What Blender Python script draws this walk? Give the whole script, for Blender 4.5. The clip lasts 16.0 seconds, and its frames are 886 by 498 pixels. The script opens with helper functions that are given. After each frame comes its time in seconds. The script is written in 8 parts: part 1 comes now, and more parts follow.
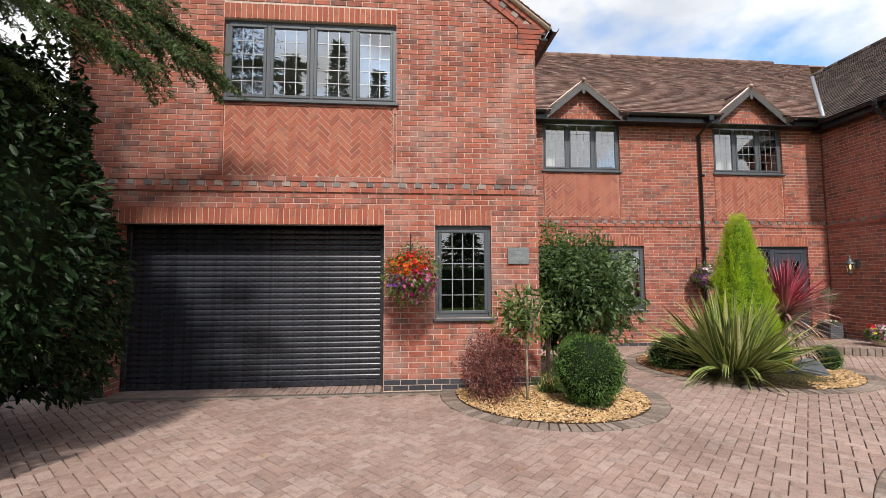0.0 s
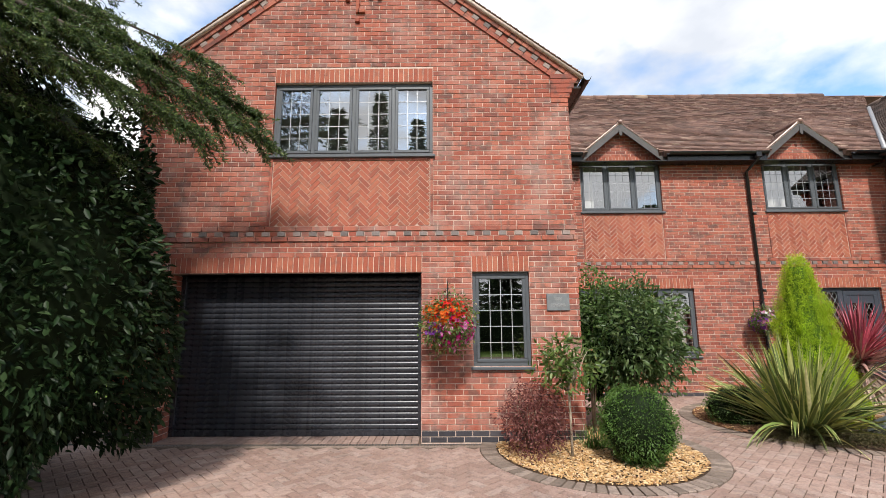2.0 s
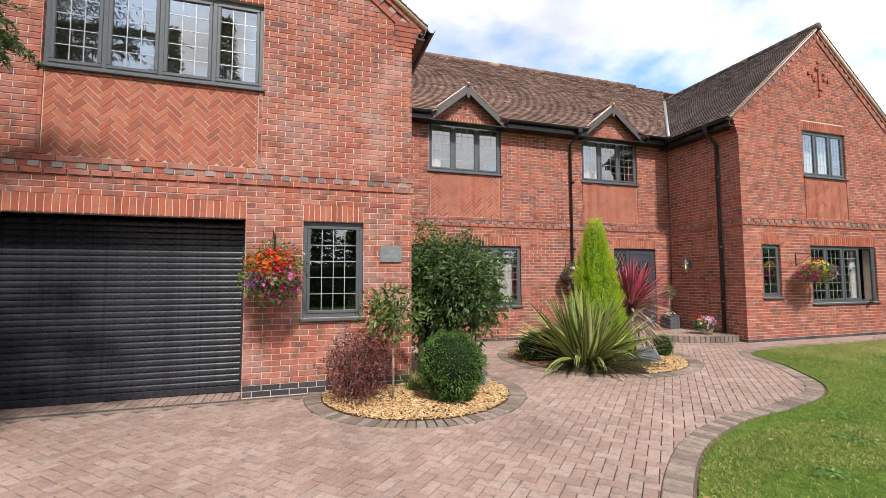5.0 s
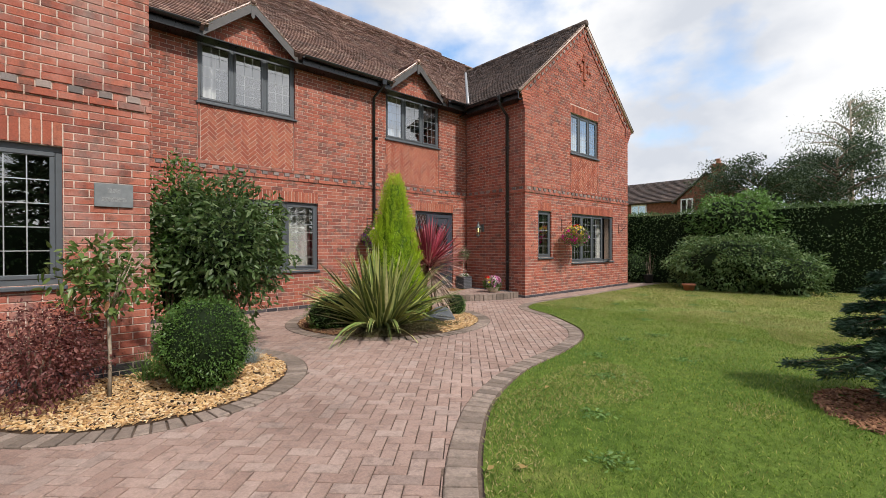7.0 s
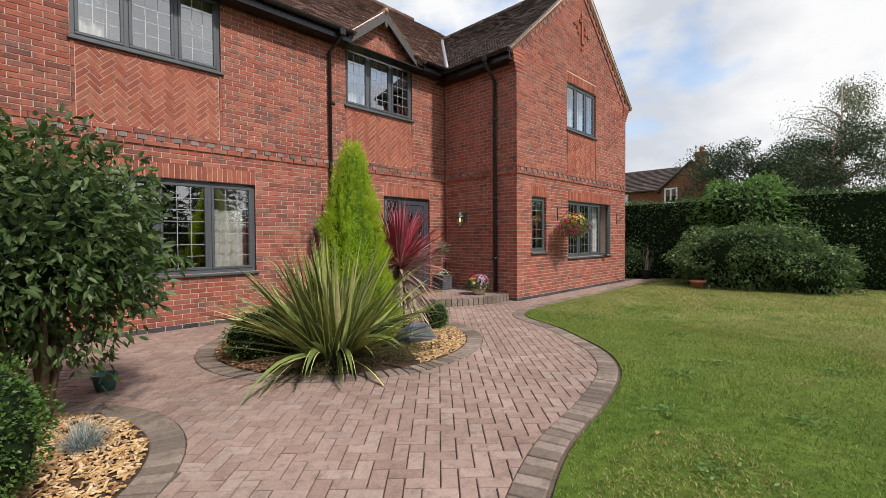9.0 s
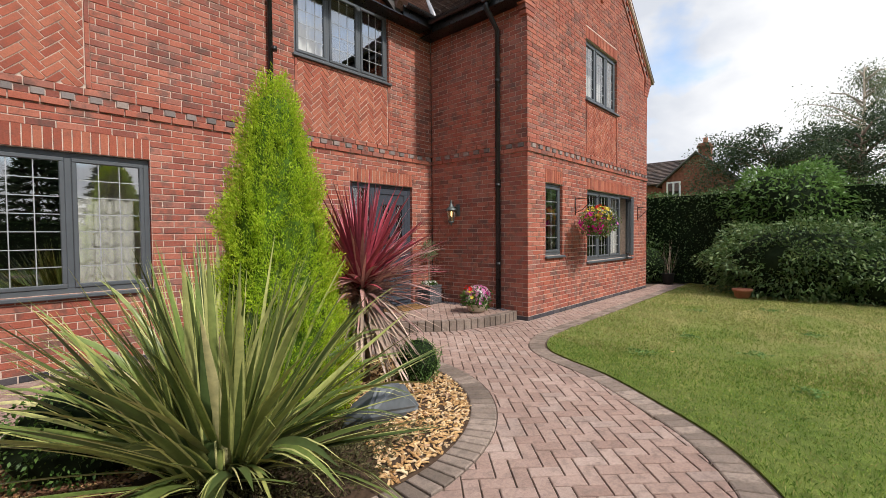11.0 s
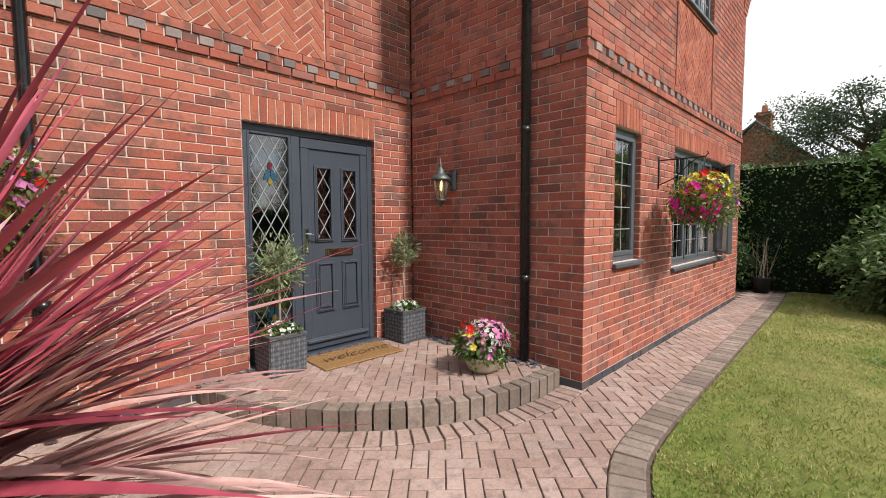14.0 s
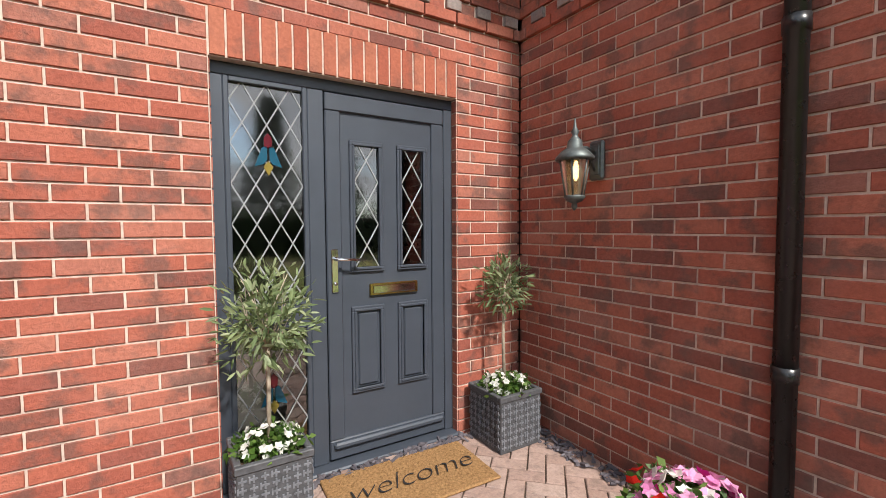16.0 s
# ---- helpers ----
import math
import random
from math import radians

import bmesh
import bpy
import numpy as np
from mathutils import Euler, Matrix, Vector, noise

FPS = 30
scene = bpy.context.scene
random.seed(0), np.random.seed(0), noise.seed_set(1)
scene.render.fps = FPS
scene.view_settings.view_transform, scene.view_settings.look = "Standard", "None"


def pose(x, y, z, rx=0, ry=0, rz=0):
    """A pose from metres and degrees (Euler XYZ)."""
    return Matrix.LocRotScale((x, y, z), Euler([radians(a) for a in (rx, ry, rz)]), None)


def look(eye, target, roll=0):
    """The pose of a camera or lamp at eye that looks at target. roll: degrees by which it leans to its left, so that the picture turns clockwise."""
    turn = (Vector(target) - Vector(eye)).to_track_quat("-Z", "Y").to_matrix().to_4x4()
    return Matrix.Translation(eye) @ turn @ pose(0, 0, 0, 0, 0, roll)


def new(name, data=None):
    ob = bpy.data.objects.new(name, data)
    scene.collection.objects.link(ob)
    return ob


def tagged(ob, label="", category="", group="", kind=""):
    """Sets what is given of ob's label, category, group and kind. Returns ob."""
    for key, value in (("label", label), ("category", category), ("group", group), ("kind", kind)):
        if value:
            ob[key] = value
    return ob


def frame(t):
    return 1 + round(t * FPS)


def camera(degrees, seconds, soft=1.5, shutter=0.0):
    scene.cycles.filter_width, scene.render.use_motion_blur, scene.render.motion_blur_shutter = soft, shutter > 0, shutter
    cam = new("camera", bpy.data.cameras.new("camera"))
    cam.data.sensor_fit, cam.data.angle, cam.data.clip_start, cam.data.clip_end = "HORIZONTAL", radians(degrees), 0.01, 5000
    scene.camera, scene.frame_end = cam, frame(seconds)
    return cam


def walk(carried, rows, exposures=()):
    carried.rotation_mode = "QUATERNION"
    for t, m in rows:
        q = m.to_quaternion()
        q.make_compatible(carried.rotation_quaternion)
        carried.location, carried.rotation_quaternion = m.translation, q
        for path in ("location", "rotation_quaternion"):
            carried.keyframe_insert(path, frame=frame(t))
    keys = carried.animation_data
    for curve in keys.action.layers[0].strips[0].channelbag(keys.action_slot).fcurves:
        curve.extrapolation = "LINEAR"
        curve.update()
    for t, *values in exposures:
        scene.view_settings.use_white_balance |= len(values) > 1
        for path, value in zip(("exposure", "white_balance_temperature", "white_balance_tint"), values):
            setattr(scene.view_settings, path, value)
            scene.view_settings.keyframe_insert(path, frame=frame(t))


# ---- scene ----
# camera and walk: seconds, x, y, z, yaw, pitch, roll
cam = camera(91.2, 16.0, soft=0.7)
PATH = [
    (0, 0.000, 0.000, 1.490, -4.86, 4.14, 0.19),
    (0.5, 0.007, -0.016, 1.532, -2.06, 5.44, 0.16),
    (1, 0.012, -0.028, 1.560, -0.72, 7.39, 0.21),
    (1.5, 0.018, -0.029, 1.567, 0.15, 8.91, 0.27),
    (2, 0.045, -0.027, 1.570, 0.50, 9.53, 0.30),
    (2.5, 0.084, -0.027, 1.562, 0.44, 9.69, 0.34),
    (3, 0.131, -0.033, 1.549, -0.44, 9.71, 0.32),
    (5.5, 0.570, -0.000, 1.463, -23.86, 2.31, 0.16),
    (6, 0.706, 0.133, 1.419, -30.57, 1.55, 0.26),
    (6.5, 0.881, 0.324, 1.359, -36.82, 0.67, 0.14),
    (7, 1.121, 0.621, 1.314, -42.01, -0.30, 0.15),
    (7.5, 1.397, 0.983, 1.293, -44.38, -1.14, 0.23),
    (8, 1.704, 1.358, 1.283, -44.79, -1.39, 0.22),
    (8.5, 2.055, 1.726, 1.309, -45.12, -1.38, 0.30),
    (11, 4.043, 3.736, 1.378, -47.48, -1.76, 0.49),
    (11.5, 4.512, 4.068, 1.362, -47.79, -1.91, 0.44),
    (12, 4.948, 4.396, 1.358, -47.78, -2.30, 0.50),
    (12.5, 5.389, 4.717, 1.370, -47.83, -2.71, 0.40),
    (13, 5.856, 5.033, 1.396, -47.64, -3.28, 0.42),
    (13.5, 6.286, 5.387, 1.420, -46.65, -3.70, 0.32),
    (14, 6.714, 5.743, 1.417, -45.42, -3.76, 0.31),
    (14.5, 7.106, 6.092, 1.449, -42.12, -3.47, 0.44),
    (15, 7.432, 6.504, 1.481, -38.87, -3.36, 0.30),
    (15.5, 7.768, 6.871, 1.482, -35.30, -3.26, 0.29),
    (16, 7.995, 7.216, 1.465, -31.63, -2.84, 0.32),
]
walk(cam, [(t, pose(x, y, z, 90 + pitch, roll, yaw)) for t, x, y, z, yaw, pitch, roll in PATH],
     exposures=[(0.0, 0.27), (3.0, 0.46), (5.5, 0.42), (6.5, 0.32), (7.5, 0.05), (8.5, 0.04), (11.0, 0.22), (13.0, 0.44), (14.5, 0.48), (15.5, 0.62), (16.0, 0.74)])

# ---- world and sun ----
SUN_EL, SUN_AZ = 48.0, 1.0    # height, and degrees to the right of the direction from the house to the viewer
world = bpy.data.worlds.new("sky")
scene.world = world
world.use_nodes = True
wn, wl = world.node_tree.nodes, world.node_tree.links
wn.clear()
w_out, w_bg, w_sky = wn.new("ShaderNodeOutputWorld"), wn.new("ShaderNodeBackground"), wn.new("ShaderNodeTexSky")
w_sky.sky_type, w_sky.sun_disc = "NISHITA", False
w_sky.sun_elevation, w_sky.sun_rotation = radians(SUN_EL), radians(180 - SUN_AZ)
w_tc, w_map = wn.new("ShaderNodeTexCoord"), wn.new("ShaderNodeMapping")
w_map.inputs["Scale"].default_value = (1.0, 1.0, 1.7)
w_map.inputs["Location"].default_value = (0.35, 0.2, 0.1)
w_n1, w_ramp, w_mix = wn.new("ShaderNodeTexNoise"), wn.new("ShaderNodeValToRGB"), wn.new("ShaderNodeMixRGB")
w_n1.inputs["Scale"].default_value, w_n1.inputs["Detail"].default_value, w_n1.inputs["Roughness"].default_value = 2.7, 8.0, 0.5
w_ramp.color_ramp.elements[0].position, w_ramp.color_ramp.elements[1].position = 0.37, 0.50
w_n2, w_cr = wn.new("ShaderNodeTexNoise"), wn.new("ShaderNodeValToRGB")
w_n2.inputs["Scale"].default_value, w_n2.inputs["Detail"].default_value = 3.4, 5.0
w_cr.color_ramp.elements[0].color, w_cr.color_ramp.elements[1].color = (3.9, 4.1, 4.5, 1), (5.9, 5.9, 5.95, 1)
w_cr.color_ramp.elements[0].position, w_cr.color_ramp.elements[1].position = 0.35, 0.6
w_up = wn.new("ShaderNodeMixRGB")
w_up.blend_type = "MULTIPLY"
w_up.inputs[0].default_value = 1.0
w_up.inputs[2].default_value = (1.2, 1.4, 1.5, 1)
wl.new(w_tc.outputs["Generated"], w_map.inputs[0])
wl.new(w_map.outputs[0], w_n1.inputs["Vector"])
wl.new(w_map.outputs[0], w_n2.inputs["Vector"])
wl.new(w_n1.outputs["Fac"], w_ramp.inputs[0])
wl.new(w_n2.outputs["Fac"], w_cr.inputs[0])
wl.new(w_ramp.outputs[0], w_mix.inputs[0])
wl.new(w_sky.outputs[0], w_up.inputs[1])
wl.new(w_up.outputs[0], w_mix.inputs[1])
wl.new(w_cr.outputs[0], w_mix.inputs[2])
wl.new(w_mix.outputs[0], w_bg.inputs[0])
w_bg.inputs[1].default_value = 0.16
wl.new(w_bg.outputs[0], w_out.inputs[0])

sun = new("sun", bpy.data.lights.new("sun", "SUN"))
sun.data.energy, sun.data.angle, sun.data.color = 3.75, radians(3.5), (1.0, 0.95, 0.88)
sun_dir = Vector((math.sin(radians(SUN_AZ)) * math.cos(radians(SUN_EL)), -math.cos(radians(SUN_AZ)) * math.cos(radians(SUN_EL)), math.sin(radians(SUN_EL))))
sun.matrix_world = look(sun_dir * 60, (0, 0, 0))


# ---- materials ----
def material(name, rough=0.6, metal=0.0, spec=0.5):
    m = bpy.data.materials.new(name)
    m.use_nodes = True
    b = m.node_tree.nodes["Principled BSDF"]
    b.inputs["Roughness"].default_value, b.inputs["Metallic"].default_value = rough, metal
    b.inputs["Specular IOR Level"].default_value = spec
    return m, m.node_tree.nodes, m.node_tree.links, b


def node(ns, kind, **values):
    n = ns.new("ShaderNode" + kind)
    for k, v in values.items():
        n.inputs[k].default_value = v
    return n


def ramp_node(ns, ls, source, stops):
    r = ns.new("ShaderNodeValToRGB")
    e = r.color_ramp.elements
    while len(e) < len(stops):
        e.new(0.5)
    for k, (p, c) in enumerate(stops):
        e[k].position = p
        e[k].color = (*c, 1) if len(c) == 3 else c
    ls.new(source, r.inputs[0])
    return r.outputs[0]


def noise_out(ns, ls, scale, detail=4.0, rough=0.55, stretch=None):
    tc = ns.new("ShaderNodeTexCoord")
    n = node(ns, "TexNoise", Scale=scale, Detail=detail, Roughness=rough)
    src = tc.outputs["Object"]
    if stretch:
        mp = ns.new("ShaderNodeMapping")
        mp.inputs["Scale"].default_value = stretch
        ls.new(src, mp.inputs[0])
        src = mp.outputs[0]
    ls.new(src, n.inputs["Vector"])
    return n.outputs["Fac"]


def world_noise(ns, ls, scale, detail=4.0, rough=0.55):
    g = ns.new("ShaderNodeNewGeometry")
    n = node(ns, "TexNoise", Scale=scale, Detail=detail, Roughness=rough)
    ls.new(g.outputs["Position"], n.inputs["Vector"])
    return n.outputs["Fac"]


def own_random(ns, ls, k=1.0):
    """One number for each piece, whether it is an object or an island of a joined mesh."""
    g, o = ns.new("ShaderNodeNewGeometry"), ns.new("ShaderNodeObjectInfo")
    a, f = ns.new("ShaderNodeMath"), ns.new("ShaderNodeMath")
    a.operation, f.operation = "MULTIPLY_ADD", "FRACT"
    ls.new(g.outputs["Random Per Island"], a.inputs[0])
    a.inputs[1].default_value = 7.13 * k
    ls.new(o.outputs["Random"], a.inputs[2])
    ls.new(a.outputs[0], f.inputs[0])
    return f.outputs[0]


def mixed(ns, ls, fac, a, b, how="MIX"):
    m = ns.new("ShaderNodeMixRGB")
    m.blend_type = how
    for k, v in enumerate((fac, a, b)):
        if isinstance(v, (int, float)):
            m.inputs[k].default_value = v
        elif isinstance(v, tuple):
            m.inputs[k].default_value = (*v, 1)
        else:
            ls.new(v, m.inputs[k])
    return m.outputs[0]


def bumped(ns, ls, bsdf, height, strength=0.3, distance=0.01):
    b = node(ns, "Bump", Strength=strength, Distance=distance)
    ls.new(height, b.inputs["Height"])
    ls.new(b.outputs[0], bsdf.inputs["Normal"])


def piece_material(name, stops, smudge, rough=0.85, bump=0.35, grain=60.0, smudge_scale=9.0, smudge_at=(0.5, 0.68), weather=0.25, bloom=0.0):
    """Brick, tile or paver: a colour for each piece, smudges across it, grain, and weathering over the whole face."""
    m, ns, ls, b = material(name, rough, 0.0, 0.3)
    base = ramp_node(ns, ls, own_random(ns, ls), stops)
    patch = ramp_node(ns, ls, world_noise(ns, ls, smudge_scale, 5.0, 0.6), [(smudge_at[0], (0, 0, 0)), (smudge_at[1], (1, 1, 1))])
    c = mixed(ns, ls, patch, base, mixed(ns, ls, 0.62, base, smudge))
    fine = world_noise(ns, ls, grain, 6.0, 0.7)
    c = mixed(ns, ls, 0.7, c, ramp_node(ns, ls, fine, [(0.25, (0.62, 0.6, 0.6)), (0.7, (1.25, 1.22, 1.2))]), "MULTIPLY")
    big = ramp_node(ns, ls, world_noise(ns, ls, 0.9, 3.0), [(0.3, (0.78, 0.76, 0.76)), (0.7, (1.12, 1.1, 1.1))])
    c = mixed(ns, ls, weather * 2, c, big, "MULTIPLY")
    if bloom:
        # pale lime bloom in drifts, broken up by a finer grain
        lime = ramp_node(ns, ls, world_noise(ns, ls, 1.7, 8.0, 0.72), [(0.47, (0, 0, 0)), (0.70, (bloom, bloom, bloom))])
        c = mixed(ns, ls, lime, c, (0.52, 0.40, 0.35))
    ls.new(c, b.inputs["Base Color"])
    bumped(ns, ls, b, fine, bump, 0.010)
    return m


def plain_material(name, color, rough=0.5, metal=0.0, vary=0.15, scale=14.0, bump=0.05, spec=0.5):
    m, ns, ls, b = material(name, rough, metal, spec)
    n = noise_out(ns, ls, scale, 5.0, 0.6)
    lo, hi = tuple(max(c * (1 - vary), 0) for c in color), tuple(min(c * (1 + vary), 1) for c in color)
    ls.new(ramp_node(ns, ls, n, [(0.3, lo), (0.7, hi)]), b.inputs["Base Color"])
    ls.new(ramp_node(ns, ls, noise_out(ns, ls, scale * 3, 3.0), [(0.3, (rough * 0.85,) * 3), (0.7, (min(rough * 1.15, 1),) * 3)]), b.inputs["Roughness"])
    if bump:
        bumped(ns, ls, b, n, bump, 0.005)
    return m


def leaf_material(name, stops, rough=0.5, through_light=0.35, spec=0.4):
    m, ns, ls, b = material(name, rough, 0.0, spec)
    g = ns.new("ShaderNodeNewGeometry")
    c = ramp_node(ns, ls, g.outputs["Random Per Island"], stops)
    c = mixed(ns, ls, 0.6, c, ramp_node(ns, ls, world_noise(ns, ls, 3.0, 3.0), [(0.3, (0.7, 0.7, 0.7)), (0.7, (1.25, 1.25, 1.2))]), "MULTIPLY")
    ls.new(c, b.inputs["Base Color"])
    tr = ns.new("ShaderNodeBsdfTranslucent")
    ls.new(c, tr.inputs[0])
    mx = ns.new("ShaderNodeMixShader")
    mx.inputs[0].default_value = through_light
    ls.new(b.outputs[0], mx.inputs[1])
    ls.new(tr.outputs[0], mx.inputs[2])
    ls.new(mx.outputs[0], ns["Material Output"].inputs[0])
    return m


BRICK = piece_material("red_brick", [(0.0, (0.20, 0.075, 0.058)), (0.12, (0.30, 0.087, 0.06)), (0.5, (0.375, 0.109, 0.069)), (0.85, (0.43, 0.152, 0.1)), (1.0, (0.29, 0.125, 0.098))],
                       (0.105, 0.072, 0.062), smudge_scale=7.0, smudge_at=(0.5, 0.62), bump=0.6, bloom=0.10)
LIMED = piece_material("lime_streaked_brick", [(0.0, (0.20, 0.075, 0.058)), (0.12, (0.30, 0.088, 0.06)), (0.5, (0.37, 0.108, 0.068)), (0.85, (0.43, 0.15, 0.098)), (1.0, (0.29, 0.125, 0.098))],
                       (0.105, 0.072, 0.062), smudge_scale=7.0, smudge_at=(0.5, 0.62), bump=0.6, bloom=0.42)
SOLDIER = piece_material("orange_red_brick", [(0.0, (0.28, 0.078, 0.05)), (0.5, (0.38, 0.11, 0.065)), (1.0, (0.42, 0.155, 0.095))], (0.2, 0.085, 0.062))
BLUE_BRICK = piece_material("blue_brick", [(0.0, (0.045, 0.045, 0.055)), (0.6, (0.075, 0.072, 0.082)), (1.0, (0.11, 0.09, 0.09))], (0.04, 0.035, 0.035), 0.6)
GREY_BRICK = piece_material("grey_brick", [(0.0, (0.14, 0.125, 0.12)), (0.5, (0.235, 0.205, 0.195)), (1.0, (0.36, 0.285, 0.25))], (0.24, 0.17, 0.145))
PAVER = piece_material("red_paver", [(0.0, (0.295, 0.2, 0.164)), (0.3, (0.335, 0.234, 0.193)), (0.7, (0.375, 0.27, 0.226)), (0.9, (0.40, 0.305, 0.26)), (1.0, (0.30, 0.226, 0.193))], (0.19, 0.14, 0.118), 0.9, 0.7, 55.0, 13.0, (0.48, 0.66), 0.4, 0.22)
KERB = piece_material("grey_paver", [(0.0, (0.17, 0.135, 0.11)), (0.5, (0.245, 0.195, 0.16)), (1.0, (0.33, 0.265, 0.22))], (0.14, 0.115, 0.095), 0.9, 0.7, 55.0, 13.0, (0.48, 0.66), 0.4)
TILE = piece_material("clay_roof_tile", [(0.0, (0.13, 0.08, 0.066)), (0.5, (0.195, 0.118, 0.094)), (0.9, (0.25, 0.155, 0.122)), (1.0, (0.34, 0.26, 0.2))], (0.07, 0.055, 0.045), 0.9, 0.3, 40.0, 2.0, (0.45, 0.7), 0.45)
# the same tile in a darker tone, for the wing and the neighbouring house
TILE_DARK = piece_material("dark_roof_tile", [(0.0, (0.062, 0.048, 0.044)), (0.6, (0.095, 0.07, 0.06)), (1.0, (0.15, 0.11, 0.09))], (0.045, 0.04, 0.036), 0.9, 0.3, 40.0, 2.0, (0.45, 0.7), 0.45)
MORTAR = plain_material("mortar", (0.56, 0.44, 0.37), 0.95, 0, 0.22, 25.0, 0.3, 0.1)
SAND = plain_material("jointing_sand", (0.13, 0.095, 0.074), 0.95, 0, 0.3, 40.0, 0.3, 0.1)
SOIL = plain_material("soil", (0.07, 0.045, 0.03), 0.95, 0, 0.4, 18.0, 0.6, 0.1)
VERGE = plain_material("pale_ridge_mortar", (0.66, 0.53, 0.46), 0.9, 0, 0.25, 20.0, 0.3, 0.2)
FRAME = plain_material("anthracite_frame", (0.083, 0.092, 0.102), 0.42, 0, 0.08, 6.0, 0.0)
DOORPAINT = plain_material("anthracite_door", (0.048, 0.057, 0.074), 0.42, 0, 0.08, 5.0, 0.02)
SHUTTER = plain_material("black_shutter", (0.026, 0.028, 0.035), 0.28, 0.0, 0.2, 4.0, 0.0)
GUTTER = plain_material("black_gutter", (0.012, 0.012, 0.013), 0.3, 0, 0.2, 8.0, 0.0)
BARGE = plain_material("grey_brown_bargeboard", (0.07, 0.063, 0.06), 0.55, 0, 0.15, 10.0, 0.05)
LEAD = plain_material("lead", (0.30, 0.30, 0.31), 0.5, 0.5, 0.2, 20.0, 0.1)
CAME = plain_material("lead_came", (0.42, 0.43, 0.44), 0.4, 0.4, 0.1, 20.0, 0.0)
CHROME = plain_material("chrome", (0.75, 0.75, 0.76), 0.12, 1.0, 0.05, 9.0, 0.0)
BRASS = plain_material("brass", (0.55, 0.42, 0.18), 0.22, 1.0, 0.15, 9.0, 0.0)
IRON = plain_material("black_iron", (0.02, 0.02, 0.02), 0.45, 0.3, 0.2, 14.0, 0.05)
SLATE = plain_material("slate", (0.16, 0.17, 0.175), 0.6, 0, 0.25, 9.0, 0.15)
BOULDER = plain_material("grey_boulder", (0.095, 0.105, 0.113), 0.6, 0, 0.35, 5.0, 0.4)
PLASTER = plain_material("white_plaster", (0.62, 0.60, 0.56), 0.9, 0, 0.05, 3.0, 0.0)
# wall colour darkened to stand for the dimness of unlit rooms
ROOM = plain_material("unlit_room_wall", (0.10, 0.09, 0.08), 0.9, 0, 0.15, 3.0, 0.0)
CURTAIN = plain_material("white_curtain", (0.78, 0.76, 0.72), 0.9, 0, 0.05, 5.0, 0.0)
TERRACOTTA = plain_material("terracotta", (0.40, 0.15, 0.085), 0.8, 0, 0.2, 9.0, 0.1)
STONEPOT = plain_material("pale_stone_pot", (0.50, 0.42, 0.32), 0.85, 0, 0.2, 14.0, 0.2)
BARK = plain_material("bark", (0.16, 0.11, 0.075), 0.9, 0, 0.35, 22.0, 0.6)
PALEBARK = plain_material("pale_bark", (0.34, 0.28, 0.21), 0.9, 0, 0.3, 22.0, 0.5)


def glass_material(name, index, rough):
    m, ns, ls, b = material(name, 0.0)
    ns.remove(b)
    t, g, f, x = ns.new("ShaderNodeBsdfTransparent"), ns.new("ShaderNodeBsdfGlossy"), ns.new("ShaderNodeFresnel"), ns.new("ShaderNodeMixShader")
    t.inputs[0].default_value = (0.80, 0.84, 0.84, 1)
    g.inputs["Roughness"].default_value = rough
    f.inputs[0].default_value = index
    ls.new(f.outputs[0], x.inputs[0])
    ls.new(t.outputs[0], x.inputs[1])
    ls.new(g.outputs[0], x.inputs[2])
    ls.new(x.outputs[0], ns["Material Output"].inputs[0])
    return m


GLASS = glass_material("window_glass", 5.3, 0.01)
DOOR_GLASS = glass_material("obscured_door_glass", 2.9, 0.05)


